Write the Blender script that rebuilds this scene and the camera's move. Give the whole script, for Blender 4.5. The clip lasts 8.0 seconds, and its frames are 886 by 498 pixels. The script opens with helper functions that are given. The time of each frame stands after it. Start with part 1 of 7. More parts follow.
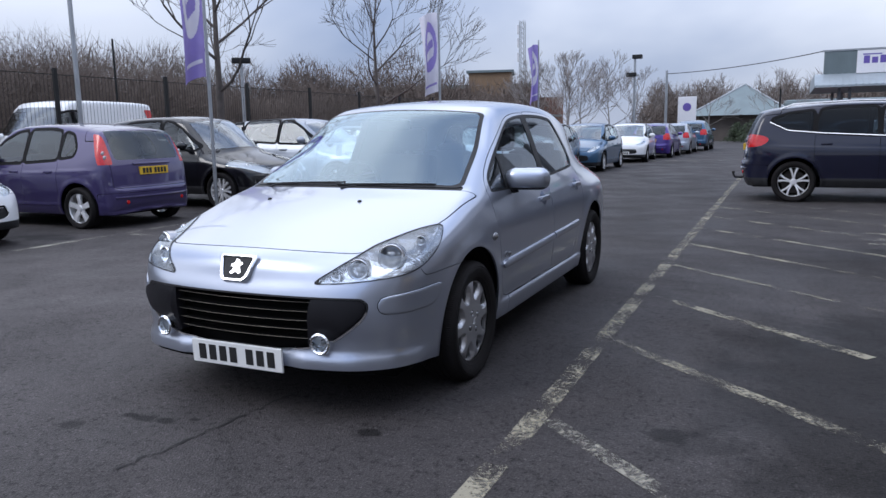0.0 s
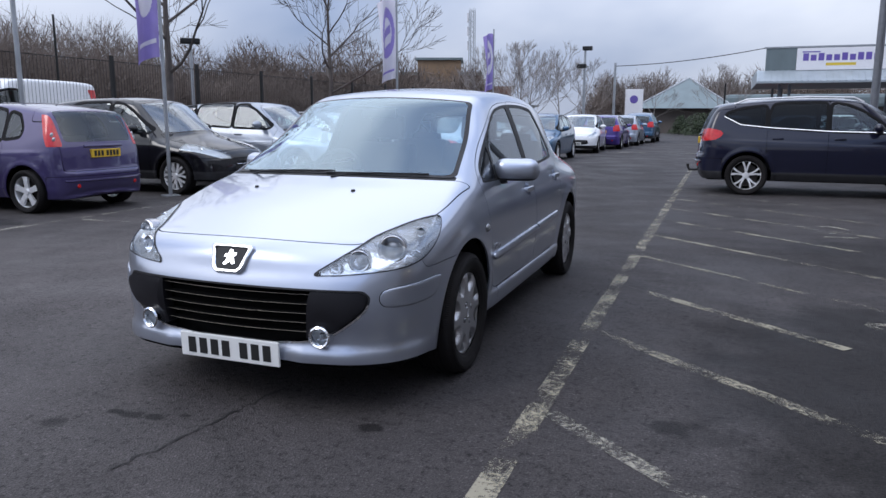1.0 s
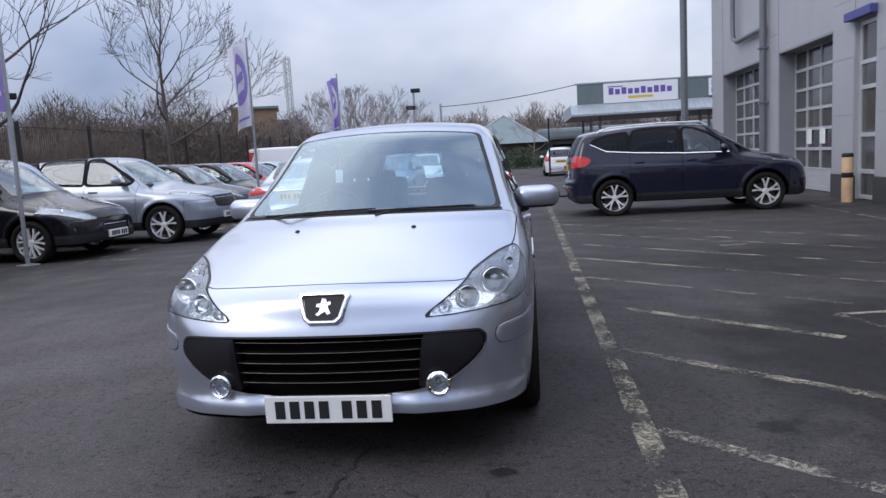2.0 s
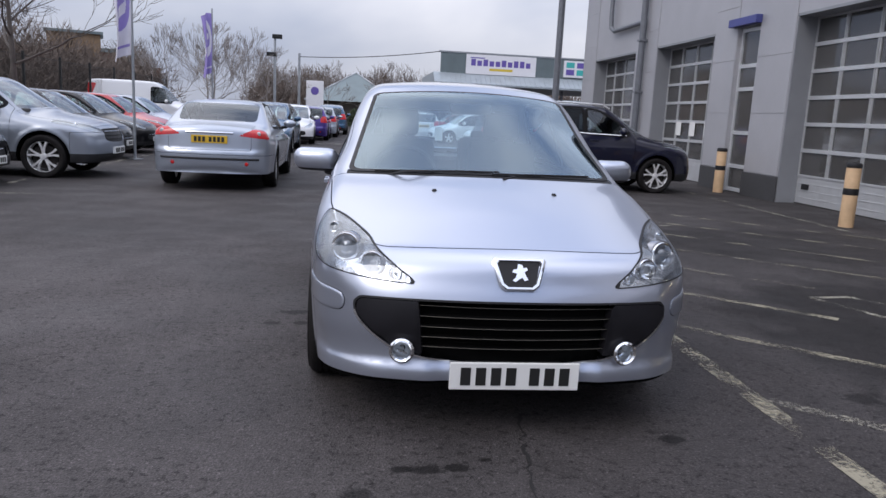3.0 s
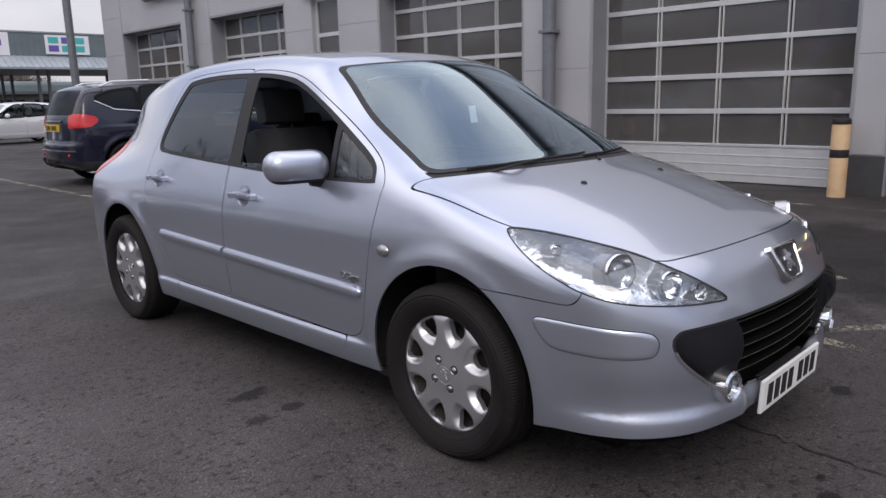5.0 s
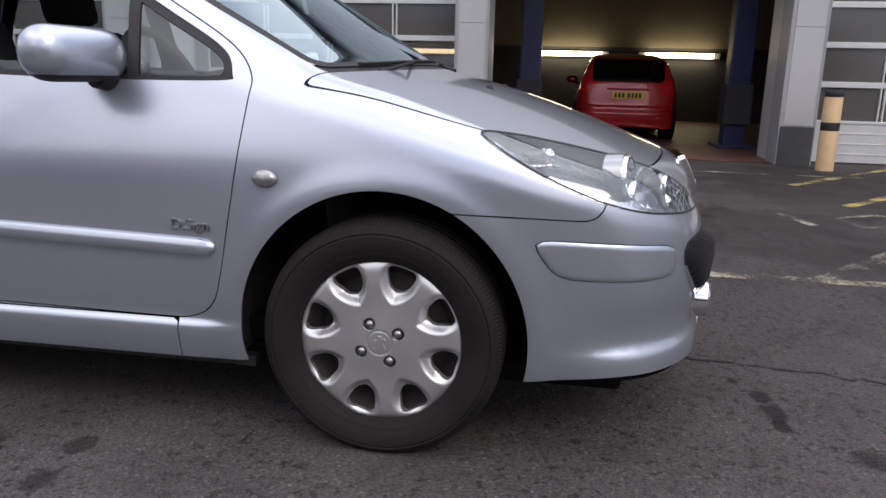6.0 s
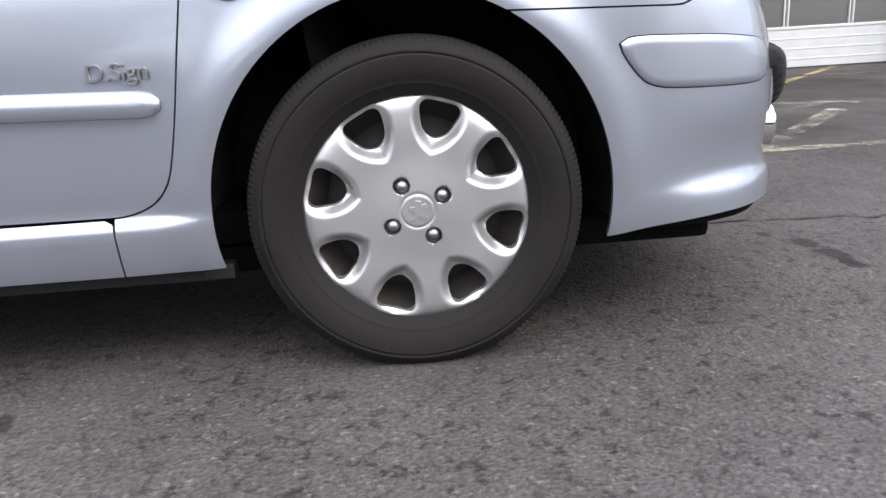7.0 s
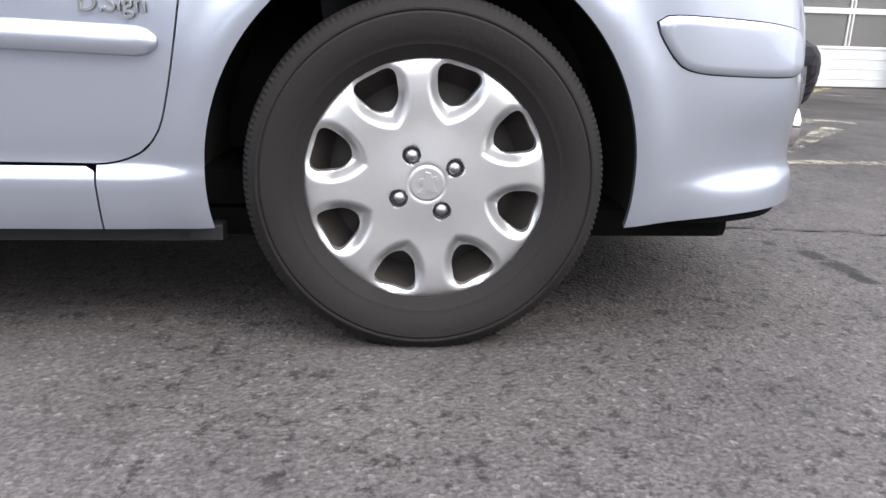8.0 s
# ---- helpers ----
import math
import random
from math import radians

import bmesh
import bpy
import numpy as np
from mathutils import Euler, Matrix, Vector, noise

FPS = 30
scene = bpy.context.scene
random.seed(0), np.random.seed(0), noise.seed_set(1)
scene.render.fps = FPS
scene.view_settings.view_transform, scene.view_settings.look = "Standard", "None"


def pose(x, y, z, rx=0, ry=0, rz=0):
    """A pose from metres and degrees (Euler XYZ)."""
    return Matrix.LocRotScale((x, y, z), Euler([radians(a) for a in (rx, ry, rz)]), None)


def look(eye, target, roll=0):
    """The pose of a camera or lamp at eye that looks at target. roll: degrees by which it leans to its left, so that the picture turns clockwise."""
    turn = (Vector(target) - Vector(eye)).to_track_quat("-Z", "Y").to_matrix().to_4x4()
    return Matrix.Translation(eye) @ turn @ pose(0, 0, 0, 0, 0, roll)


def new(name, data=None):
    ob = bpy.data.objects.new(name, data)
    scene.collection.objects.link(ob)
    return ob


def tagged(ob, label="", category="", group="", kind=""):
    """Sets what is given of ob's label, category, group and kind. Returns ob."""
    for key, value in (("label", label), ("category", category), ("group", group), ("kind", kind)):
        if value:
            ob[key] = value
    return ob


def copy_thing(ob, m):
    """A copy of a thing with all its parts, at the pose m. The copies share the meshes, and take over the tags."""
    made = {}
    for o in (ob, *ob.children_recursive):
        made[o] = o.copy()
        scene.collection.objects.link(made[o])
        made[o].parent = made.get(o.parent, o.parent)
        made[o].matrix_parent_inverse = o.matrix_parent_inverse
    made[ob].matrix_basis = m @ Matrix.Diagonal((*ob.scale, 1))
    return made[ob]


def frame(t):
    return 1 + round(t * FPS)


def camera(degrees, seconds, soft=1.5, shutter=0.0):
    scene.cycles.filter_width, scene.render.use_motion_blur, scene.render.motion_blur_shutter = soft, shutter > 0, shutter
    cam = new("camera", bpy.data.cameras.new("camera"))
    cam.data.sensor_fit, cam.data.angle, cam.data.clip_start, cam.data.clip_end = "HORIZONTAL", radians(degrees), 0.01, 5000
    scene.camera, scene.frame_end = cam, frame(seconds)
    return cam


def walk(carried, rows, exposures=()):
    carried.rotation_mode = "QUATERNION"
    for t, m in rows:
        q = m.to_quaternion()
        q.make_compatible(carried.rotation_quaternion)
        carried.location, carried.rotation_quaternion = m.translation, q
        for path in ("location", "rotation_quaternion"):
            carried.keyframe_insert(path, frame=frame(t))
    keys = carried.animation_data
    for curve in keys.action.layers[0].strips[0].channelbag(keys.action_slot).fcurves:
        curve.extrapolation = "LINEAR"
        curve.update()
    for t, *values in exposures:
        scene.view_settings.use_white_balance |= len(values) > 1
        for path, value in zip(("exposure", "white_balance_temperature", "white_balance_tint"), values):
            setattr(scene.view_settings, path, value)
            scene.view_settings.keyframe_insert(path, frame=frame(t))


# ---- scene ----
cam = camera(62.2, 8.0)
PATH = [
    (0, (2.27, -3.466, 1.292), (1.44, -1.674, 0.974), -1.0),
    (0.5, (2.241, -3.459, 1.296), (1.424, -1.663, 0.965), -0.7),
    (1, (2.016, -3.511, 1.303), (1.324, -1.668, 0.951), 0.2),
    (1.5, (1.479, -3.651, 1.306), (1.062, -1.73, 0.938), 2.7),
    (1.7, (1.252, -3.66, 1.261), (0.89, -1.709, 1.009), -0.2),
    (2.8, (-0.401, -3.645, 1.258), (-0.271, -1.674, 0.945), -0.2),
    (3, (-0.638, -3.609, 1.28), (-0.405, -1.654, 0.925), 2.9),
    (3.5, (-1.259, -3.363, 1.287), (-0.734, -1.472, 0.905), -0.1),
    (4, (-1.838, -2.904, 1.271), (-1.069, -1.094, 0.907), -1.4),
    (4.2, (-2.02, -2.704, 1.284), (-1.148, -0.939, 0.935), -3.3),
    (5.3, (-2.632, -1.331, 1.209), (-1.037, -0.202, 0.781), 0.0),
    (5.5, (-2.631, -1.086, 1.154), (-0.918, -0.154, 0.711), 0.2),
    (6, (-2.554, -0.43, 0.967), (-0.631, -0.125, 0.511), 1.4),
    (6.5, (-2.36, -0.088, 0.802), (-0.436, -0.18, 0.262), -5.0),
    (7, (-2.166, 0.035, 0.6), (-0.243, -0.077, 0.062), -3.5),
    (7.5, (-2.112, 0.063, 0.536), (-0.184, -0.13, 0.044), -1.2),
    (8, (-2.079, 0.082, 0.551), (-0.167, -0.092, -0.009), 1.6),
]
walk(cam, [(t, look(eye, target, roll)) for t, eye, target, roll in PATH],
     [(0, 0.0, 6050, 12), (2, -0.04, 6250, 13), (4, -0.08, 6750, 15), (5.5, 0.0, 6950, 15), (6.0, 0.2, 6950, 14), (6.5, 0.6, 6950, 12), (7.0, 1.25, 6950, 10), (8.0, 1.65, 6950, 9)])

# ---- light ----
world = bpy.data.worlds.new("sky")
scene.world = world
world.use_nodes = True
SUN_EL, SUN_AZ = radians(42), radians(226)


def build_sky():
    nt = world.node_tree
    nt.nodes.clear()
    out = nt.nodes.new("ShaderNodeOutputWorld")
    bg = nt.nodes.new("ShaderNodeBackground")
    sky = nt.nodes.new("ShaderNodeTexSky")
    sky.sky_type, sky.sun_disc = "NISHITA", False
    sky.sun_elevation, sky.sun_rotation = SUN_EL, SUN_AZ
    sky.air_density, sky.dust_density = 1.2, 2.0
    tc = nt.nodes.new("ShaderNodeTexCoord")
    mp = nt.nodes.new("ShaderNodeMapping")
    mp.inputs["Scale"].default_value = (1.0, 1.0, 1.9)
    mp.inputs["Location"].default_value = (-15.84, 17.77, 14.91)
    n1 = nt.nodes.new("ShaderNodeTexNoise")
    n1.inputs["Scale"].default_value, n1.inputs["Detail"].default_value = 1.5, 5
    n1.inputs["Roughness"].default_value, n1.inputs["Distortion"].default_value = 0.46, 0.25
    ramp = nt.nodes.new("ShaderNodeValToRGB")
    ramp.color_ramp.elements[0].position, ramp.color_ramp.elements[1].position = 0.30, 0.64
    ramp.color_ramp.elements[0].color = (2.1, 2.85, 4.5, 1)
    ramp.color_ramp.elements[1].color = (8.4, 8.6, 9.1, 1)
    # an overcast sky: about three times as bright overhead as at the horizon
    sep = nt.nodes.new("ShaderNodeSeparateXYZ")
    rise = nt.nodes.new("ShaderNodeMapRange")
    for key, v in zip(("From Min", "From Max", "To Min", "To Max"), (0.02, 0.95, 1.0, 3.0)):
        rise.inputs[key].default_value = v
    scale = nt.nodes.new("ShaderNodeVectorMath")
    scale.operation = "SCALE"
    mix = nt.nodes.new("ShaderNodeMix")
    mix.data_type = "RGBA"
    mix.inputs["Factor"].default_value = 0.90
    link = nt.links.new
    link(tc.outputs["Generated"], mp.inputs["Vector"])
    link(tc.outputs["Generated"], sep.inputs[0])
    link(sep.outputs["Z"], rise.inputs["Value"])
    link(mp.outputs["Vector"], n1.inputs["Vector"])
    link(n1.outputs["Fac"], ramp.inputs["Fac"])
    link(ramp.outputs["Color"], scale.inputs[0])
    link(rise.outputs["Result"], scale.inputs["Scale"])
    link(sky.outputs["Color"], mix.inputs["A"])
    link(scale.outputs["Vector"], mix.inputs["B"])
    link(mix.outputs["Result"], bg.inputs["Color"])
    bg.inputs["Strength"].default_value = 0.10
    link(bg.outputs["Background"], out.inputs["Surface"])


build_sky()
sun_data = bpy.data.lights.new("sun", "SUN")
sun_data.energy, sun_data.angle, sun_data.color = 0.9, radians(25), (1.0, 0.96, 0.9)
sun = new("sun", sun_data)
sun.matrix_world = look((0, 0, 30), Vector((0, 0, 30)) - Vector((math.sin(SUN_AZ) * math.cos(SUN_EL), math.cos(SUN_AZ) * math.cos(SUN_EL), math.sin(SUN_EL))))


# ---- materials ----
def material(name, color, rough=0.5, metal=0.0, coat=0.0, vary=0.0, scale=8.0, bump=0.0, bump_scale=60.0, fine=0.0, spec=0.5, random_hue=0.0):
    """A surface with variation at two scales and fine relief."""
    m = bpy.data.materials.new(name)
    m.use_nodes = True
    nt = m.node_tree
    p = nt.nodes["Principled BSDF"]
    p.inputs["Base Color"].default_value = (*color, 1)
    p.inputs["Roughness"].default_value, p.inputs["Metallic"].default_value = rough, metal
    p.inputs["Coat Weight"].default_value, p.inputs["Coat Roughness"].default_value = coat, 0.03
    p.inputs["Specular IOR Level"].default_value = spec
    link = nt.links.new
    tc = nt.nodes.new("ShaderNodeTexCoord")
    if vary or fine or random_hue:
        a = nt.nodes.new("ShaderNodeTexNoise")
        a.inputs["Scale"].default_value, a.inputs["Detail"].default_value = scale, 5
        b = nt.nodes.new("ShaderNodeTexNoise")
        b.inputs["Scale"].default_value, b.inputs["Detail"].default_value = scale * 30, 2
        link(tc.outputs["Object"], a.inputs["Vector"])
        link(tc.outputs["Object"], b.inputs["Vector"])
        ma = nt.nodes.new("ShaderNodeMapRange")
        ma.inputs["From Min"].default_value, ma.inputs["From Max"].default_value = 0.3, 0.7
        ma.inputs["To Min"].default_value, ma.inputs["To Max"].default_value = 1 - vary, 1 + vary
        mb = nt.nodes.new("ShaderNodeMapRange")
        mb.inputs["From Min"].default_value, mb.inputs["From Max"].default_value = 0.3, 0.7
        mb.inputs["To Min"].default_value, mb.inputs["To Max"].default_value = 1 - fine, 1 + fine
        link(a.outputs["Fac"], ma.inputs["Value"])
        link(b.outputs["Fac"], mb.inputs["Value"])
        mul = nt.nodes.new("ShaderNodeMath")
        mul.operation = "MULTIPLY"
        link(ma.outputs["Result"], mul.inputs[0])
        link(mb.outputs["Result"], mul.inputs[1])
        last = mul.outputs[0]
        if random_hue:
            oi = nt.nodes.new("ShaderNodeObjectInfo")
            mr = nt.nodes.new("ShaderNodeMapRange")
            mr.inputs["To Min"].default_value, mr.inputs["To Max"].default_value = 1 - random_hue, 1 + random_hue
            link(oi.outputs["Random"], mr.inputs["Value"])
            mul2 = nt.nodes.new("ShaderNodeMath")
            mul2.operation = "MULTIPLY"
            link(last, mul2.inputs[0])
            link(mr.outputs["Result"], mul2.inputs[1])
            last = mul2.outputs[0]
        sc = nt.nodes.new("ShaderNodeVectorMath")
        sc.operation = "SCALE"
        sc.inputs[0].default_value = color
        link(last, sc.inputs["Scale"])
        link(sc.outputs["Vector"], p.inputs["Base Color"])
        rr = nt.nodes.new("ShaderNodeMapRange")
        rr.inputs["From Min"].default_value, rr.inputs["From Max"].default_value = 0.3, 0.7
        rr.inputs["To Min"].default_value, rr.inputs["To Max"].default_value = rough * (1 - 0.5 * vary), min(1, rough * (1 + 0.5 * vary))
        link(a.outputs["Fac"], rr.inputs["Value"])
        link(rr.outputs["Result"], p.inputs["Roughness"])
    if bump:
        n = nt.nodes.new("ShaderNodeTexNoise")
        n.inputs["Scale"].default_value, n.inputs["Detail"].default_value = bump_scale, 3
        link(tc.outputs["Object"], n.inputs["Vector"])
        bp = nt.nodes.new("ShaderNodeBump")
        bp.inputs["Strength"].default_value, bp.inputs["Distance"].default_value = bump, 0.01
        link(n.outputs["Fac"], bp.inputs["Height"])
        link(bp.outputs["Normal"], p.inputs["Normal"])
    return m


def glass(name, tint, gloss=0.04, rough=0.0, factor=1.5, mirror=(0.90, 0.95, 1.0)):
    """A thin pane: it lets tinted light straight through and mirrors by Fresnel."""
    m = bpy.data.materials.new(name)
    m.use_nodes = True
    nt = m.node_tree
    nt.nodes.clear()
    out = nt.nodes.new("ShaderNodeOutputMaterial")
    tr = nt.nodes.new("ShaderNodeBsdfTransparent")
    tr.inputs["Color"].default_value = (*tint, 1)
    gl = nt.nodes.new("ShaderNodeBsdfGlossy")
    gl.inputs["Roughness"].default_value = rough
    gl.inputs["Color"].default_value = (*mirror, 1)
    fr = nt.nodes.new("ShaderNodeFresnel")
    fr.inputs["IOR"].default_value = 1.5
    ad = nt.nodes.new("ShaderNodeMath")
    ad.operation = "MULTIPLY_ADD"
    ad.inputs[1].default_value, ad.inputs[2].default_value = factor, gloss
    ad.use_clamp = True
    mix = nt.nodes.new("ShaderNodeMixShader")
    nt.links.new(fr.outputs[0], ad.inputs[0])
    nt.links.new(ad.outputs[0], mix.inputs["Fac"])
    nt.links.new(tr.outputs[0], mix.inputs[1])
    nt.links.new(gl.outputs[0], mix.inputs[2])
    nt.links.new(mix.outputs[0], out.inputs["Surface"])
    return m


def emitter(name, color, strength):
    m = bpy.data.materials.new(name)
    m.use_nodes = True
    p = m.node_tree.nodes["Principled BSDF"]
    p.inputs["Base Color"].default_value = (0.9, 0.9, 0.9, 1)
    p.inputs["Emission Color"].default_value = (*color, 1)
    p.inputs["Emission Strength"].default_value = strength
    return m


def asphalt_material():
    m = bpy.data.materials.new("asphalt")
    m.use_nodes = True
    nt = m.node_tree
    p = nt.nodes["Principled BSDF"]
    link = nt.links.new
    tc = nt.nodes.new("ShaderNodeTexCoord")

    def noise_node(scale, detail=4, rough=0.55):
        n = nt.nodes.new("ShaderNodeTexNoise")
        n.inputs["Scale"].default_value, n.inputs["Detail"].default_value, n.inputs["Roughness"].default_value = scale, detail, rough
        link(tc.outputs["Object"], n.inputs["Vector"])
        return n.outputs["Fac"]

    def span(value, a, b, lo, hi):
        r = nt.nodes.new("ShaderNodeMapRange")
        for key, v in zip(("From Min", "From Max", "To Min", "To Max"), (a, b, lo, hi)):
            r.inputs[key].default_value = v
        link(value, r.inputs["Value"])
        return r.outputs["Result"]

    def times(a, b):
        q = nt.nodes.new("ShaderNodeMath")
        q.operation = "MULTIPLY"
        link(a, q.inputs[0])
        link(b, q.inputs[1])
        return q.outputs[0]

    broad = span(noise_node(0.35, 4), 0.3, 0.7, 0.72, 1.28)
    mid = span(noise_node(2.3, 6, 0.65), 0.32, 0.68, 0.80, 1.2)
    grit = span(noise_node(95, 3, 0.75), 0.3, 0.7, 0.48, 1.55)
    blots = span(noise_node(5.5, 5, 0.7), 0.27, 0.36, 0.42, 1.0)
    vor = nt.nodes.new("ShaderNodeTexVoronoi")
    vor.inputs["Scale"].default_value = 120
    link(tc.outputs["Object"], vor.inputs["Vector"])
    chip = span(vor.outputs["Color"], 0.76, 0.99, 1.0, 2.0)
    specks = span(noise_node(26, 6, 0.78), 0.40, 0.47, 0.0, 1.0)
    where = span(noise_node(2.7, 3), 0.50, 0.66, 0.0, 1.0)
    tar = nt.nodes.new("ShaderNodeMath")
    tar.operation = "MAXIMUM"
    link(specks, tar.inputs[0])
    link(where, tar.inputs[1])
    total = times(times(times(times(broad, mid), grit), blots), chip)
    total = times(total, span(tar.outputs[0], 0.0, 1.0, 0.33, 1.0))
    # damp, oily and broad lighter or darker yard areas, each with a ragged edge
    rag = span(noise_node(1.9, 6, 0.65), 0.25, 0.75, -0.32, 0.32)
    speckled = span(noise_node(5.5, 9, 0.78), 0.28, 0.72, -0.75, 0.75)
    # the wide ellipses at (1.0, -1.5) and (-3.0, 0.2) only shift the tone
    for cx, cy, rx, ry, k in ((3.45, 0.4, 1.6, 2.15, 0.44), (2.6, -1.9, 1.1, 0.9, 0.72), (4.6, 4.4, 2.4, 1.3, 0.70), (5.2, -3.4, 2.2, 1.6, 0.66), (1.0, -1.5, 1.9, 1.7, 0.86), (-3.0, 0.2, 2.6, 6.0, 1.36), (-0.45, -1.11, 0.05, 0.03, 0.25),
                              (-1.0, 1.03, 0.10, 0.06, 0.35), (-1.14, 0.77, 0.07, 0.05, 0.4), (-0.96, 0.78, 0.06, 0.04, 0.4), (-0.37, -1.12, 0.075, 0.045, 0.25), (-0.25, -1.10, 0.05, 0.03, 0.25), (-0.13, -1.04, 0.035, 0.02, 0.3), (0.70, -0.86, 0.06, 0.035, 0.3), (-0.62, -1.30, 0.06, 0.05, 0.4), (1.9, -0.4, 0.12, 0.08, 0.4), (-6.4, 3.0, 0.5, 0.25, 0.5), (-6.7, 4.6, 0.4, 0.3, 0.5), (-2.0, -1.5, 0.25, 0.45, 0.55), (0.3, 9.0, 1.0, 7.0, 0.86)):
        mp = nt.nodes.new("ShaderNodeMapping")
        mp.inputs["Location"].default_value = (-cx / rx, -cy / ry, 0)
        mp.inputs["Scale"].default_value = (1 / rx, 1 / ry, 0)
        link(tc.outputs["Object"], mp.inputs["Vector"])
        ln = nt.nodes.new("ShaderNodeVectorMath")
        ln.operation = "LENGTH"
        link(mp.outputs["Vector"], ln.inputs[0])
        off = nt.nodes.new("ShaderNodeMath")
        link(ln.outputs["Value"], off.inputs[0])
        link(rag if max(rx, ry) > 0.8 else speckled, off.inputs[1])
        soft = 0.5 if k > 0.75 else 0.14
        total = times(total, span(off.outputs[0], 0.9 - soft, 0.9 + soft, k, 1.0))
    sc = nt.nodes.new("ShaderNodeVectorMath")
    sc.operation = "SCALE"
    sc.inputs[0].default_value = (0.0475, 0.0425, 0.0425)
    link(total, sc.inputs["Scale"])
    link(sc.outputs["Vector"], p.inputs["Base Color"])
    link(span(noise_node(1.1, 5), 0.35, 0.7, 0.62, 0.86), p.inputs["Roughness"])
    p.inputs["Specular IOR Level"].default_value = 0.22
    bp = nt.nodes.new("ShaderNodeBump")
    bp.inputs["Strength"].default_value, bp.inputs["Distance"].default_value = 0.55, 0.006
    link(vor.outputs["Distance"], bp.inputs["Height"])
    link(bp.outputs["Normal"], p.inputs["Normal"])
    return m


def worn_paint(name, color, keep=0.5, scale=38.0):
    """Road paint with holes worn through to the asphalt."""
    m = bpy.data.materials.new(name)
    m.use_nodes = True
    nt = m.node_tree
    p = nt.nodes["Principled BSDF"]
    p.inputs["Base Color"].default_value = (*color, 1)
    p.inputs["Roughness"].default_value = 0.75
    tc = nt.nodes.new("ShaderNodeTexCoord")
    n = nt.nodes.new("ShaderNodeTexNoise")
    n.inputs["Scale"].default_value, n.inputs["Detail"].default_value, n.inputs["Roughness"].default_value = scale, 6, 0.75
    n2 = nt.nodes.new("ShaderNodeTexNoise")
    n2.inputs["Scale"].default_value, n2.inputs["Detail"].default_value = 3.0, 3
    add = nt.nodes.new("ShaderNodeMath")
    r = nt.nodes.new("ShaderNodeMapRange")
    r.inputs["From Min"].default_value, r.inputs["From Max"].default_value = 2 * (1 - keep) - 0.10, 2 * (1 - keep) + 0.14
    r.inputs["To Max"].default_value = 0.8
    tr = nt.nodes.new("ShaderNodeBsdfTransparent")
    mix = nt.nodes.new("ShaderNodeMixShader")
    link = nt.links.new
    for q in (n, n2):
        link(tc.outputs["Object"], q.inputs["Vector"])
    link(n.outputs["Fac"], add.inputs[0])
    link(n2.outputs["Fac"], add.inputs[1])
    link(add.outputs[0], r.inputs["Value"])
    link(r.outputs["Result"], mix.inputs["Fac"])
    link(tr.outputs[0], mix.inputs[1])
    link(p.outputs[0], mix.inputs[2])
    link(mix.outputs[0], nt.nodes["Material Output"].inputs["Surface"])
    return m


def paint(name, color, metal=0.35, rough=0.34, spec=0.5):
    return material(name, color, rough, metal, coat=1.0, vary=0.012, scale=0.6, fine=0.0, spec=spec)


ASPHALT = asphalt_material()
LINE_WHITE = worn_paint("worn_white_paint", (0.34, 0.31, 0.23), 0.48)
LINE_FAINT = worn_paint("faded_white_paint", (0.34, 0.32, 0.26), 0.475)
LINE_YELLOW = worn_paint("worn_yellow_paint", (0.47, 0.37, 0.14), 0.50)
SILVER = paint("silver_paint", (0.455, 0.490, 0.575), 0.80, 0.285)
RUBBER = material("rubber", (0.028, 0.026, 0.025), 0.72, vary=0.2, scale=9, bump=0.15, bump_scale=180, fine=0.1)
TYRE = material("tyre_rubber", (0.0102, 0.0088, 0.0089), 0.78, vary=0.28, scale=7, bump=0.10, bump_scale=120, fine=0.08, spec=0.25)
BLACK_TRIM = material("black_plastic", (0.018, 0.018, 0.020), 0.5, vary=0.15, scale=10, bump=0.2, bump_scale=400, spec=0.3)
DARK_TRIM = material("charcoal_plastic", (0.013, 0.0125, 0.015), 0.36, vary=0.12, scale=8, bump=0.06, bump_scale=500, spec=0.2)
# near-black, hardly any gloss: shade of gaps and undersides put into the colour
DARK_VOID = material("shade_black_plastic", (0.006, 0.006, 0.006), 0.9, spec=0.04)
LINER = material("arch_liner_felt", (0.022, 0.021, 0.021), 0.9, vary=0.2, scale=12, spec=0.1)
BADGE = material("badge_metal", (0.30, 0.30, 0.31), 0.3, 0.9)
CHROME = material("chrome", (0.85, 0.86, 0.88), 0.08, 1.0)
ALLOY = material("alloy", (0.80, 0.80, 0.81), 0.3, 0.35, coat=0.3, vary=0.1, scale=12)
HUBCAP = material("hubcap_silver", (0.53, 0.53, 0.545), 0.33, 0.80, vary=0.06, scale=9, fine=0.02)
STEEL = material("dark_steel", (0.022, 0.018, 0.016), 0.7, 0.2, vary=0.3, scale=20)
SCREEN = glass("windscreen_glass", (0.62, 0.78, 0.83), 0.085, 0.0, 1.9, (0.76, 0.91, 1.0))
HERO_PANE = glass("clear_side_glass", (0.84, 0.92, 0.92), 0.02, 0.0, 1.1)
FAR_SCREEN = glass("tinted_glass", (0.55, 0.64, 0.62), 0.10)
PANE = glass("window_glass", (0.64, 0.74, 0.73), 0.02, 0.0, 1.2)
DARK_PANE = glass("privacy_glass", (0.08, 0.10, 0.12), 0.0, 0.0, 0.45)
LENS = glass("lamp_lens", (0.95, 0.97, 0.98), 0.03)
REFLECTOR = material("lamp_reflector", (0.80, 0.81, 0.84), 0.14, 0.92, bump=0.55, bump_scale=26)
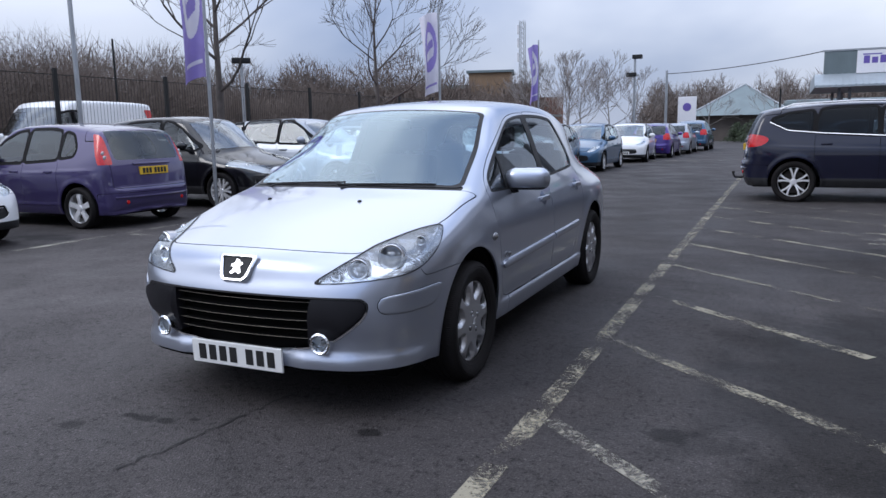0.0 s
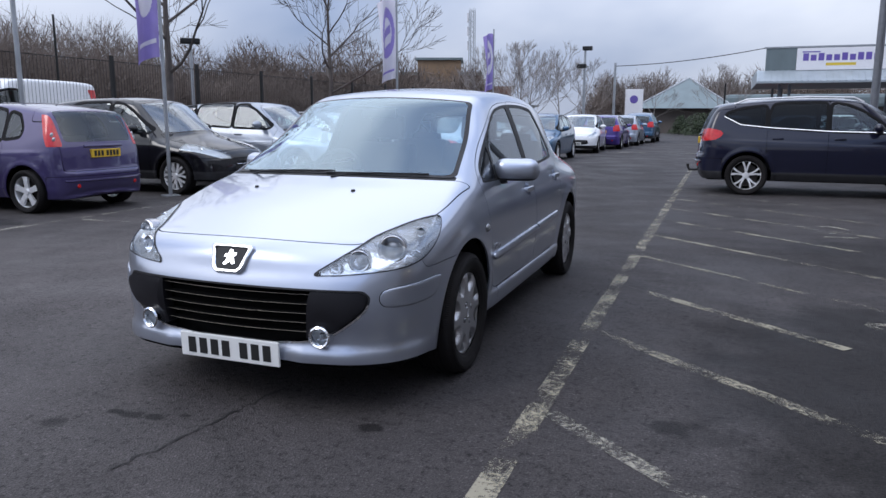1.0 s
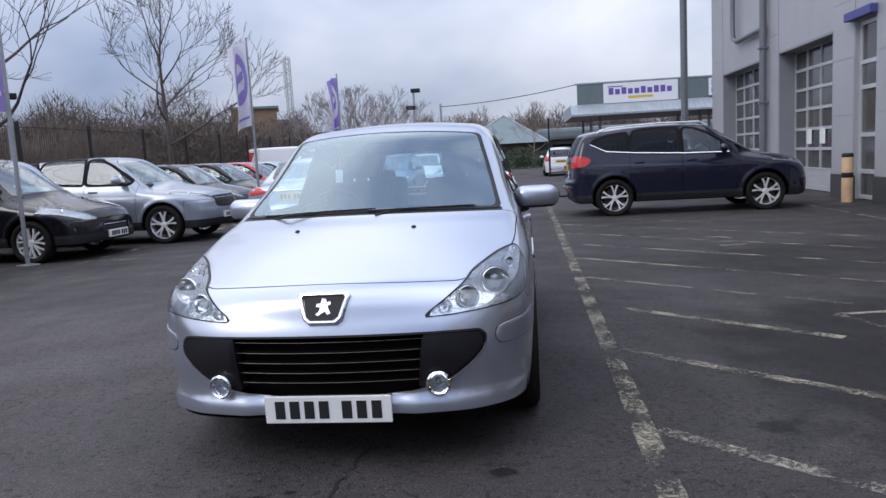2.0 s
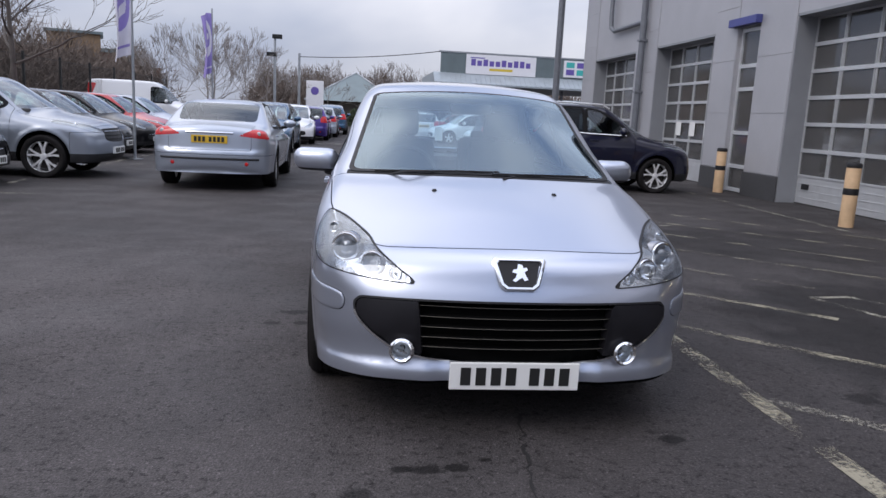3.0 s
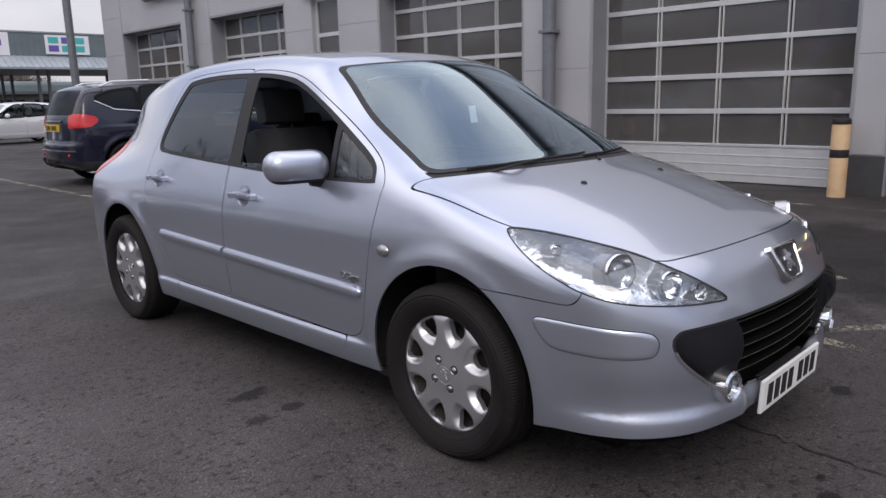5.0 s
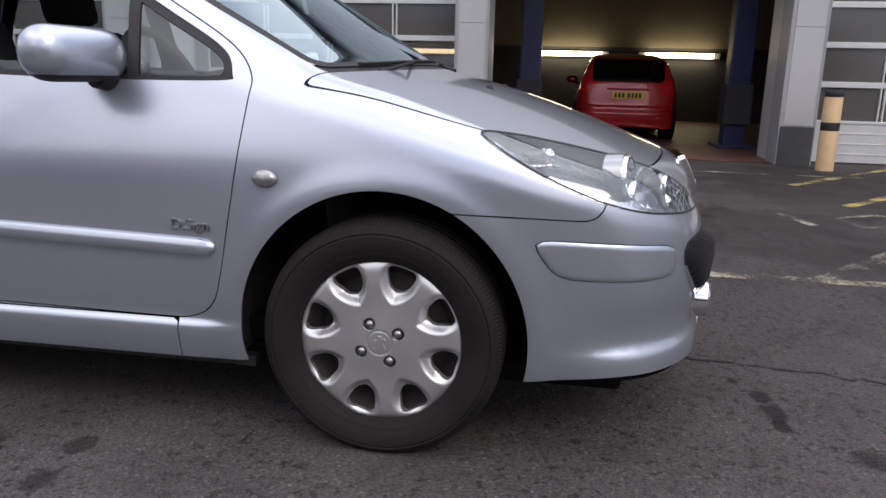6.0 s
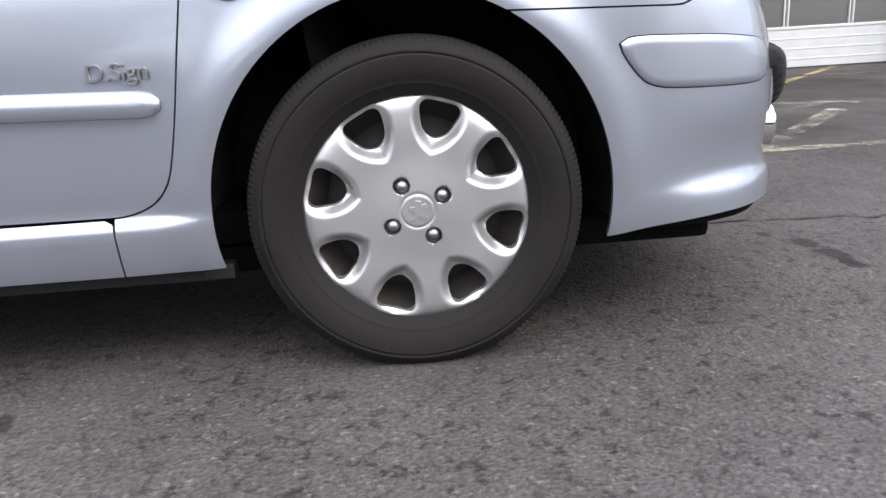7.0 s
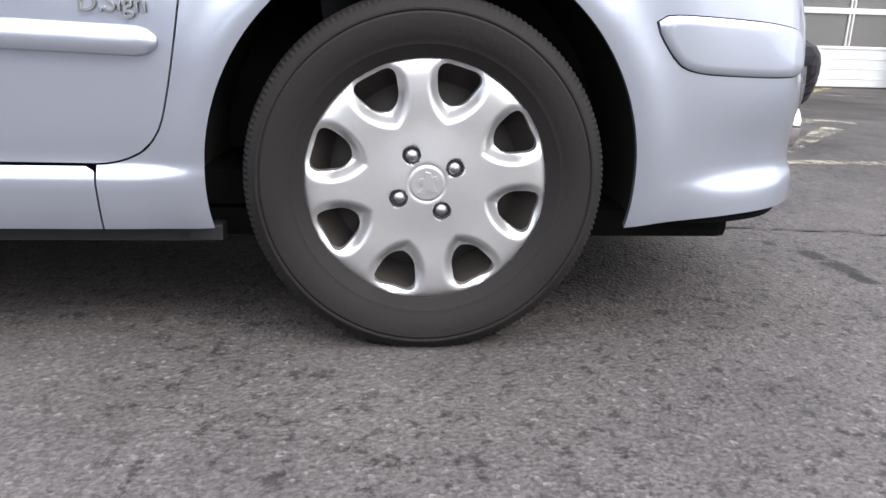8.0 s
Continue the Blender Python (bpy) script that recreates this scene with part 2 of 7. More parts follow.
LAMP_HOUSING = material("lamp_housing", (0.55, 0.56, 0.58), 0.3, 0.6)
BRIGHT_BOWL = material("bright_lamp_bowl", (0.80, 0.82, 0.84), 0.25, 0.35, bump=0.6, bump_scale=40)
RED_LENS = material("red_lens", (0.52, 0.010, 0.012), 0.2, coat=0.5, vary=0.15, scale=30)
PLATE_WHITE = material("plate_white", (0.78, 0.78, 0.76), 0.4, vary=0.04)
PLATE_YELLOW = material("plate_yellow", (0.68, 0.43, 0.03), 0.4, vary=0.05)
PLATE_INK = material("plate_ink", (0.015, 0.015, 0.015), 0.5)
FABRIC = material("seat_fabric", (0.045, 0.045, 0.05), 0.9, vary=0.2, scale=15, bump=0.3, bump_scale=300)
DASH = material("dashboard_plastic", (0.035, 0.035, 0.038), 0.7, vary=0.1, bump=0.2, bump_scale=300)


# ---- building blocks ----
def empty(name, m=None, label="", category="", group="", kind=""):
    ob = new(name)
    ob.empty_display_size = 0.2
    if m is not None:
        ob.matrix_world = m
    return tagged(ob, label, category, group, kind)


def mesh_object(name, verts, faces, mat, parent=None, label="", normals=None, smooth=False):
    me = bpy.data.meshes.new(name)
    me.from_pydata([tuple(map(float, v)) for v in verts], [], [tuple(map(int, f)) for f in faces])
    me.materials.append(mat)
    if smooth or normals is not None:
        me.polygons.foreach_set("use_smooth", [True] * len(me.polygons))
    if normals is not None and len(verts):
        me.normals_split_custom_set_from_vertices([tuple(map(float, n)) for n in normals])
    me.update()
    ob = new(name, me)
    if parent is not None:
        ob.parent = parent
    return tagged(ob, label)


def part(name, bm, mat, parent=None, label="", smooth=False):
    me = bpy.data.meshes.new(name)
    bm.normal_update()
    bm.to_mesh(me)
    bm.free()
    me.materials.append(mat)
    if smooth:
        me.polygons.foreach_set("use_smooth", [True] * len(me.polygons))
        me.set_sharp_from_angle(angle=radians(35))
    ob = new(name, me)
    if parent is not None:
        ob.parent = parent
    return tagged(ob, label)


def thing(name, bm, mat, label, category, kind="", group="", smooth=False):
    return tagged(part(name, bm, mat, None, "", smooth), label, category, group, kind)


def add_box(bm, x0, x1, y0, y1, z0, z1, bevel=0.0, m=None):
    made = bmesh.ops.create_cube(bm, size=1.0, matrix=Matrix.Translation(((x0 + x1) / 2, (y0 + y1) / 2, (z0 + z1) / 2)) @ Matrix.Diagonal((x1 - x0, y1 - y0, z1 - z0, 1)))
    vs = made["verts"]
    if bevel:
        es = list({e for v in vs for e in v.link_edges})
        r = bmesh.ops.bevel(bm, geom=es, offset=bevel, segments=2, affect="EDGES", profile=0.6)
        vs = list({v for f in r["faces"] for v in f.verts} | {v for v in vs if v.is_valid})
    if m is not None:
        bmesh.ops.transform(bm, matrix=m, verts=[v for v in vs if v.is_valid])
    return bm


def box(x0, x1, y0, y1, z0, z1, bevel=0.0, m=None):
    return add_box(bmesh.new(), x0, x1, y0, y1, z0, z1, bevel, m)


def add_tube(bm, path, radius, seg=8, cap=True):
    """A round tube along points; radius a number or one for each point."""
    path = [Vector(p) for p in path]
    rad = radius if isinstance(radius, (list, tuple)) else [radius] * len(path)
    rings, side = [], None
    for i, p in enumerate(path):
        d = (path[min(i + 1, len(path) - 1)] - path[max(i - 1, 0)]).normalized()
        if side is None:
            side = d.orthogonal().normalized()
        side = (side - d * side.dot(d)).normalized()
        up = d.cross(side)
        rings.append([bm.verts.new(p + rad[i] * (math.cos(a) * side + math.sin(a) * up)) for a in (2 * math.pi * k / seg for k in range(seg))])
    for a, b in zip(rings, rings[1:]):
        for k in range(seg):
            bm.faces.new((a[k], a[(k + 1) % seg], b[(k + 1) % seg], b[k]))
    if cap:
        bm.faces.new(rings[0][::-1])
        bm.faces.new(rings[-1])
    return bm


def tube(path, radius, seg=8, cap=True):
    return add_tube(bmesh.new(), path, radius, seg, cap)


def lathe(profile, seg, axis="x", close=False, shape=None):
    """Turns (radius, along) points about an axis. shape(angle, r, a) may change a point."""
    bm, rings = bmesh.new(), []
    for k in range(seg):
        t = 2 * math.pi * k / seg
        row = []
        for i, (r, a) in enumerate(profile):
            if shape:
                r, a = shape(t, r, a, i)
            c, s = r * math.cos(t), r * math.sin(t)
            row.append(bm.verts.new((a, c, s) if axis == "x" else (c, a, s) if axis == "y" else (c, s, a)))
        rings.append(row)
    n = len(profile)
    for k in range(seg):
        a, b = rings[k], rings[(k + 1) % seg]
        for i in range(n if close else n - 1):
            bm.faces.new((a[i], a[(i + 1) % n], b[(i + 1) % n], b[i]))
    bmesh.ops.recalc_face_normals(bm, faces=bm.faces)
    return bm


def smax(a, b, r):
    return np.maximum(a, b) + np.maximum(r - np.abs(a - b), 0) ** 2 / (4 * r)


def smin(a, b, r):
    return -smax(-a, -b, r)


def curve(points, n=10, closed=True):
    """A Catmull-Rom curve through points."""
    p = np.array(points, float)
    m = len(p)
    out = []
    for i in range(m if closed else m - 1):
        ids = [(i - 1) % m, i, (i + 1) % m, (i + 2) % m] if closed else [max(i - 1, 0), i, i + 1, min(i + 2, m - 1)]
        a, b, c, d = p[ids]
        t = np.arange(n)[:, None] / n
        out.append(0.5 * (2 * b + (c - a) * t + (2 * a - 5 * b + 4 * c - d) * t**2 + (3 * b - a - 3 * c + d) * t**3))
    return np.concatenate(out + ([] if closed else [p[-1:]]))


class Field:
    """The signed distance to a closed outline in the plane, below zero inside, smooth to second order."""

    def __init__(self, outline, h=0.012, pad=0.35, blur=1):
        poly = np.array(outline, float)
        self.h, self.lo = h, poly.min(0) - pad
        n = np.ceil((poly.max(0) + pad - self.lo) / h).astype(int) + 1
        gx, gy = np.meshgrid(self.lo[0] + h * np.arange(n[0]), self.lo[1] + h * np.arange(n[1]), indexing="ij")
        best, inside = np.full(gx.shape, 1e9), np.zeros(gx.shape, bool)
        for a, b in zip(poly, np.roll(poly, -1, 0)):
            d = b - a
            t = np.clip(((gx - a[0]) * d[0] + (gy - a[1]) * d[1]) / max(d @ d, 1e-12), 0, 1)
            best = np.minimum(best, (gx - a[0] - t * d[0]) ** 2 + (gy - a[1] - t * d[1]) ** 2)
            if abs(d[1]) > 1e-12:
                inside ^= ((a[1] > gy) != (b[1] > gy)) & (gx < d[0] * (gy - a[1]) / d[1] + a[0])
        g = np.sqrt(best) * np.where(inside, -1, 1)
        for _ in range(blur):
            q = np.pad(g, 1, mode="edge")
            g = (q[:-2, 1:-1] + q[2:, 1:-1] + q[1:-1, :-2] + q[1:-1, 2:] + 2 * g) / 6
        self.g = g

    def __call__(self, u, v):
        shape = np.broadcast(u, v).shape
        a = (np.broadcast_to(u, shape).ravel() - self.lo[0]) / self.h
        b = (np.broadcast_to(v, shape).ravel() - self.lo[1]) / self.h
        far = np.maximum(0, np.maximum(1 - a, a - self.g.shape[0] + 3)) + np.maximum(0, np.maximum(1 - b, b - self.g.shape[1] + 3))
        a, b = np.clip(a, 1, self.g.shape[0] - 3), np.clip(b, 1, self.g.shape[1] - 3)
        i, j = a.astype(int), b.astype(int)
        out = 0
        for m, wa in enumerate(bspline(a - i)):
            for n, wb in enumerate(bspline(b - j)):
                out = out + wa * wb * self.g[i + m - 1, j + n - 1]
        return (out + far * self.h).reshape(shape)


def bspline(t):
    return (1 - t) ** 3 / 6, (3 * t**3 - 6 * t**2 + 4) / 6, (-3 * t**3 + 3 * t**2 + 3 * t + 1) / 6, t**3 / 6


class Line:
    """A smooth function of one number through a table."""

    def __init__(self, pairs, h=0.03):
        xs, ys = zip(*pairs)
        self.lo, self.h = xs[0] - 4 * h, h
        self.v = np.interp(self.lo + h * np.arange(int((xs[-1] - xs[0]) / h) + 9), xs, ys)
        for _ in range(2):
            q = np.pad(self.v, 1, mode="edge")
            self.v = (q[:-2] + 2 * q[1:-1] + q[2:]) / 4

    def __call__(self, x):
        a = np.clip((np.asarray(x, float) - self.lo) / self.h, 1, len(self.v) - 3)
        i = a.astype(int)
        return sum(w * self.v[i + m - 1] for m, w in enumerate(bspline(a - i)))


def surface(f, lo, hi, h):
    """The quads of the zero surface of f(x, y, z), drawn onto it exactly."""
    n = [int(round((b - a) / h)) + 1 for a, b in zip(lo, hi)]
    ax = [a + h * np.arange(k) for a, k in zip(lo, n)]
    g = f(*np.meshgrid(*ax, indexing="ij"))
    s = g < 0
    corner = [(i, j, k) for i in (0, 1) for j in (0, 1) for k in (0, 1)]
    block = lambda q, c: q[c[0] : n[0] - 1 + c[0], c[1] : n[1] - 1 + c[1], c[2] : n[2] - 1 + c[2]]
    count = sum(block(s, c).astype(int) for c in corner)
    cells = np.argwhere((count > 0) & (count < 8))
    ident = np.full([k - 1 for k in n], -1)
    ident[tuple(cells.T)] = np.arange(len(cells))
    total, hits = np.zeros((len(cells), 3)), np.zeros(len(cells))
    for a in corner:
        for axis in range(3):
            if a[axis]:
                continue
            b = list(a)
            b[axis] = 1
            va, vb = g[tuple((cells + a).T)], g[tuple((cells + b).T)]
            cross = (va < 0) != (vb < 0)
            t = np.where(cross, va / np.where(cross, va - vb, 1), 0)
            p = np.tile(np.array(a, float), (len(cells), 1))
            p[:, axis] = t
            total += np.where(cross[:, None], p, 0)
            hits += cross
    verts = np.array(lo) + h * (cells + total / hits[:, None])
    faces = []
    for axis in range(3):
        o1, o2 = (axis + 1) % 3, (axis + 2) % 3
        lead = [slice(1, k - 1) for k in n]
        lead[axis] = slice(0, n[axis] - 1)
        nxt = list(lead)
        nxt[axis] = slice(1, n[axis])
        a, b = s[tuple(lead)], s[tuple(nxt)]
        for flip, where in ((False, a & ~b), (True, ~a & b)):
            e = np.argwhere(where)
            e[:, o1] += 1
            e[:, o2] += 1
            quad = []
            for d1, d2 in ((-1, -1), (0, -1), (0, 0), (-1, 0)):
                c = e.copy()
                c[:, o1] += d1
                c[:, o2] += d2
                quad.append(ident[tuple(c.T)])
            quad = np.stack(quad, 1)
            faces.append(quad[:, ::-1] if flip else quad)
    faces = np.concatenate(faces)
    for _ in range(5):
        grad = gradient(f, verts)
        step = f(*verts.T)[:, None] * grad / np.maximum((grad**2).sum(1, keepdims=True), 1e-6)
        verts = verts - np.clip(step, -h, h)
    return verts, [tuple(q) for q in faces.tolist()]


def gradient(f, v, e=0.006):
    x, y, z = v.T
    return np.stack([f(x + e, y, z) - f(x - e, y, z), f(x, y + e, z) - f(x, y - e, z), f(x, y, z + e) - f(x, y, z - e)], 1) / (2 * e)


class Skin:
    """A closed surface that can be cut along the zero lines of fields into panels."""

    def __init__(self, f, lo, hi, h):
        self.f = f
        v, self.faces = surface(f, lo, hi, h)
        self.v = [tuple(p) for p in v]

    def split(self, faces, field):
        """Cuts faces along field = 0. Returns those below zero and those above."""
        ids = sorted({i for q in faces for i in q})
        pts = np.array([self.v[i] for i in ids])
        value = dict(zip(ids, field(*pts.T).tolist()))
        cutat, below, above = {}, [], []
        for q in faces:
            s = [value[i] for i in q]
            if max(s) <= 0:
                below.append(q)
            elif min(s) >= 0:
                above.append(q)
            else:
                lo, hi = [], []
                for a, b in zip(q, q[1:] + q[:1]):
                    fa, fb = value[a], value[b]
                    if fa <= 0:
                        lo.append(a)
                    if fa >= 0:
                        hi.append(a)
                    if fa * fb < 0:
                        key = (min(a, b), max(a, b))
                        if key not in cutat:
                            t = fa / (fa - fb)
                            pa, pb = self.v[a], self.v[b]
                            self.v.append(tuple(pa[k] + t * (pb[k] - pa[k]) for k in range(3)))
                            cutat[key] = len(self.v) - 1
                            value[cutat[key]] = 0.0
                        lo.append(cutat[key])
                        hi.append(cutat[key])
                if len(lo) > 2:
                    below.append(tuple(lo))
                if len(hi) > 2:
                    above.append(tuple(hi))
        return below, above

    def gap(self, faces, field, half=0.0017):
        """Splits with a shut line between the two sides."""
        a, rest = self.split(faces, lambda x, y, z: field(x, y, z) + half)
        _, b = self.split(rest, lambda x, y, z: field(x, y, z) - half)
        return a, b

    def panel(self, name, faces, mat, parent, label="", depth=0.012, lift=0.0, own=False, field=None):
        """One panel as an object, its edges turned inwards by depth; own or field: shaded by its lifted shape."""
        if not faces:
            return None
        ids = sorted({i for q in faces for i in q})
        at = {i: k for k, i in enumerate(ids)}
        v = np.array([self.v[i] for i in ids])
        n = gradient(self.f, v)
        n /= np.maximum(np.linalg.norm(n, axis=1, keepdims=True), 1e-9)
        v = v + (lift(*v.T)[:, None] if callable(lift) else lift) * n
        fs = [tuple(at[i] for i in q) for q in faces]
        shade = n
        if field:
            shade = gradient(field, np.array([self.v[i] for i in ids]), 0.0015)
            shade /= np.maximum(np.linalg.norm(shade, axis=1, keepdims=True), 1e-9)
        verts, norms = list(v), list(shade)
        if depth:
            seen = {}
            for q in fs:
                for a, b in zip(q, q[1:] + q[:1]):
                    seen[(a, b)] = seen.get((a, b), 0) + 1
            for a, b in [e for e in seen if (e[1], e[0]) not in seen]:
                k = len(verts)
                side = np.cross(v[b] - v[a], n[a] + n[b])
                side = side / max(np.linalg.norm(side), 1e-9)
                verts += [v[a], v[b], v[b] - depth * n[b], v[a] - depth * n[a]]
                norms += [side] * 4
                fs.append((k + 1, k, k + 3, k + 2))
        if own:
            ob = mesh_object(name, verts, fs, mat, parent, label, smooth=True)
            ob.data.set_sharp_from_angle(angle=radians(50))
            return ob
        return mesh_object(name, verts, fs, mat, parent, label, norms)


def largest_island(faces):
    """The largest connected group of faces, and the rest."""
    near = {}
    for k, q in enumerate(faces):
        for i in q:
            near.setdefault(i, []).append(k)
    left, best = set(range(len(faces))), set()
    while left:
        heap, seen = [left.pop()], set()
        while heap:
            k = heap.pop()
            seen.add(k)
            for i in faces[k]:
                for n in near[i]:
                    if n in left:
                        left.discard(n)
                        heap.append(n)
        if len(seen) > len(best):
            best = seen
    return [faces[k] for k in sorted(best)], [faces[k] for k in range(len(faces)) if k not in best]


def rounded(x0, x1, y0, y1, r, n=5):
    pts = []
    for cx, cy, a0 in ((x1 - r, y1 - r, 0), (x0 + r, y1 - r, 90), (x0 + r, y0 + r, 180), (x1 - r, y0 + r, 270)):
        pts += [(cx + r * math.cos(radians(a0 + 90 * k / n)), cy + r * math.sin(radians(a0 + 90 * k / n))) for k in range(n + 1)]
    return pts


# ---- wheels ----
def tyre_mesh(radius=0.316, rim=0.222, width=0.205, sag=0.0, seg=360):
    w = width / 2
    wall = [(rim - 0.012, -w * 0.80), (rim + 0.004, -w * 0.90), (rim + 0.008, -w * 0.93), (rim + 0.010, -w * 0.945), (rim + 0.012, -w * 0.945), (rim + 0.018, -w * 0.985), ((rim + radius) / 2 - 0.006, -w * 1.05),
            ((rim + radius) / 2 + 0.010, -w * 1.045), (radius - 0.033, -w * 1.01), (radius - 0.031, -w * 1.03), (radius - 0.028, -w * 1.03), (radius - 0.026, -w * 0.985), (radius - 0.018, -w * 0.935), (radius - 0.014, -w * 0.915), (radius - 0.006, -w * 0.84), (radius, -w * 0.6)]
    prof = list(wall)
    for g in (-0.36, -0.05, 0.28):
        prof += [(radius, w * g - 0.006), (radius - 0.007, w * g - 0.004), (radius - 0.007, w * g + 0.004), (radius, w * g + 0.006)]
    prof += [(r, -a) for r, a in wall[::-1]]

    def shape(t, r, a, i):
        k = int(round(t / (2 * math.pi) * seg))
        if r > radius - 0.0165 and abs(a) > 0.55 * w and k % 2 == 0:
            r -= 0.0032
        if sag:
            low = -radius + sag
            z = r * math.sin(t)
            if z < low:
                r = low / math.sin(t)
                a *= 1.03
        return r, a

    return lathe(prof, seg, "x", False, shape)


def hubcap_mesh(radius=0.218):
    """A dished cover with eight openings, its face towards -x."""
    nr, nt = 64, 320
    rs = np.linspace(0.0, radius, nr)
    bm_v, faces = [], []
    prof = Line([(0, 0.030), (0.03, 0.030), (0.06, 0.027), (0.10, 0.024), (0.15, 0.026), (0.19, 0.024), (0.205, 0.018), (0.218, 0.004)], 0.008)

    def hole(r, t):
        a = ((t / (2 * math.pi) * 8 + 0.133) % 1.0 - 0.5) * 2 * math.pi / 8
        u, v = r * np.cos(a), r * np.sin(a)
        half = 0.0345 + 0.36 * (u - 0.170)
        wide = 0.0500 + 0.34 * (u - 0.160)
        return smax(np.abs(v) - half, np.abs(u - 0.1640) - 0.0335, 0.027), smax(np.abs(v) - wide, np.abs(u - 0.154) - 0.056, 0.056)

    tt = 2 * math.pi * np.arange(nt) / nt
    R, T = np.meshgrid(rs, tt, indexing="ij")
    H, wide = hole(R, T)
    slope = np.clip(-wide / 0.022, 0, 1)
    X = -(prof(R) - 0.024 * slope * slope * (3 - 2 * slope))
    nuts = [(0.054, radians(a)) for a in (61, 151, 241, 331)]
    for nr_, na in nuts:
        d = np.hypot(R * np.cos(T) - nr_ * math.cos(na), R * np.sin(T) - nr_ * math.sin(na))
        X += 0.010 * np.clip((0.0155 - d) / 0.004, 0, 1)
    ring = np.abs(R - 0.030)
    X += 0.0025 * np.clip(1 - ring / 0.003, 0, 1)
    verts = np.stack([X, R * np.cos(T), R * np.sin(T)], -1)
    ident = np.arange(nr * nt).reshape(nr, nt)
    quads = [(ident[i, k], ident[i, (k + 1) % nt], ident[i + 1, (k + 1) % nt], ident[i + 1, k]) for i in range(nr - 1) for k in range(nt)]
    vals, V = H.ravel(), [tuple(p) for p in verts.reshape(-1, 3)]
    keep, cutat = [], {}
    for q in quads:
        s = [vals[i] for i in q]
        if min(s) >= 0:
            keep.append(q)
        elif max(s) > 0:
            out = []
            for a, b in zip(q, q[1:] + q[:1]):
                if vals[a] >= 0:
                    out.append(a)
                if vals[a] * vals[b] < 0:
                    key = (min(a, b), max(a, b))
                    if key not in cutat:
                        t = vals[a] / (vals[a] - vals[b])
                        V.append(tuple(V[a][m] + t * (V[b][m] - V[a][m]) for m in range(3)))
                        cutat[key] = len(V) - 1
                    out.append(cutat[key])
            if len(out) > 2:
                keep.append(tuple(out))
    seen, inner = {}, {}
    for q in keep:
        for a, b in zip(q, q[1:] + q[:1]):
            seen[(a, b)] = 1
    for a, b in [e for e in seen if (e[1], e[0]) not in seen and e[0] != e[1]]:
        for i in (a, b):
            if i not in inner:
                inner[i] = len(V)
                V.append((V[i][0] + 0.022, V[i][1], V[i][2]))
        keep.append((b, a, inner[a], inner[b]))
    return V, keep, nuts


def hubcap_wheel(parent, x, y, z, side):
    """A wheel with a tyre, a steel rim and a silver cover. side -1: its face looks to -x."""
    w = new("wheel")
    w.parent = parent
    w.matrix_basis = pose(x, y, z, 0, 0, 0 if side < 0 else 180)
    part("tyre", tyre_mesh(sag=0.011), TYRE, w, "worn black tyre", smooth=True)
    part("rim", lathe([(0.05, -0.02), (0.12, -0.03), (0.17, -0.01), (0.195, -0.035), (0.21, -0.075), (0.21, 0.08)], 48), STEEL, w, smooth=True)
    V, F, nuts = hubcap_mesh()
    cover = mesh_object("wheel_cover", [(v[0] - 0.062, v[1] * 1.025, v[2] * 1.025) for v in V], F, HUBCAP, w, "scuffed silver wheel cover", smooth=True)
    cover.data.set_sharp_from_angle(angle=radians(38))
    for r, a in nuts:
        cy, cz = r * math.cos(a), r * math.sin(a)
        bm = lathe([(0.0, -0.016), (0.006, -0.0150), (0.0105, -0.011), (0.0125, -0.004), (0.0125, 0.012)], 18)
        bmesh.ops.translate(bm, verts=bm.verts, vec=(-0.079, cy, cz))
        part("wheel_nut", bm, BADGE, w, smooth=True)
        bm = lathe([(0.0130, 0.001), (0.0155, -0.0015), (0.017, 0.001)], 18)
        bmesh.ops.translate(bm, verts=bm.verts, vec=(-0.0885, cy, cz))
        part("nut_ring", bm, BLACK_TRIM, w, smooth=True)
    bm = bmesh.new()
    bmesh.ops.create_circle(bm, cap_ends=True, segments=28, radius=0.027, matrix=pose(-0.0935, 0, 0, 0, 90, 0))
    part("cap_disc", bm, HUBCAP, w)
    figure = [(-0.006, 0.040), (0.012, 0.036), (0.016, 0.022), (0.030, 0.026), (0.034, 0.014), (0.020, 0.006), (0.026, -0.010), (0.034, -0.026), (0.020, -0.032), (0.010, -0.018), (-0.018, -0.036), (-0.030, -0.030), (-0.016, -0.016), (-0.012, 0.000), (-0.030, 0.004), (-0.026, 0.016), (-0.010, 0.018)]
    part("emblem", slab([(x * 0.52, z * 0.52) for x, z in figure], 0.003, pose(-0.0935, 0, 0, 0, 0, -90)), HUBCAP, w)
    return w


# ---- the silver hatchback ----
SIDE = curve([(-0.60, 0.16), (-0.79, 0.175), (-0.865, 0.205), (-0.884, 0.26), (-0.880, 0.33), (-0.866, 0.45), (-0.852, 0.56), (-0.838, 0.64), (-0.812, 0.70), (-0.755, 0.752), (-0.67, 0.79), (-0.45, 0.874), (-0.22, 0.945),
              (-0.02, 0.995), (0.10, 1.055), (0.40, 1.235), (0.66, 1.385), (0.80, 1.440), (1.0, 1.478), (1.5, 1.508), (2.1, 1.488), (2.6, 1.425), (2.95, 1.350), (3.03, 1.30), (3.13, 1.16), (3.22, 0.99),
              (3.29, 0.90), (3.33, 0.72), (3.345, 0.50), (3.30, 0.30), (3.15, 0.20), (2.6, 0.17), (1.0, 0.16)], 8)
SIDE_F = Field(SIDE, 0.012, 0.5, 2)
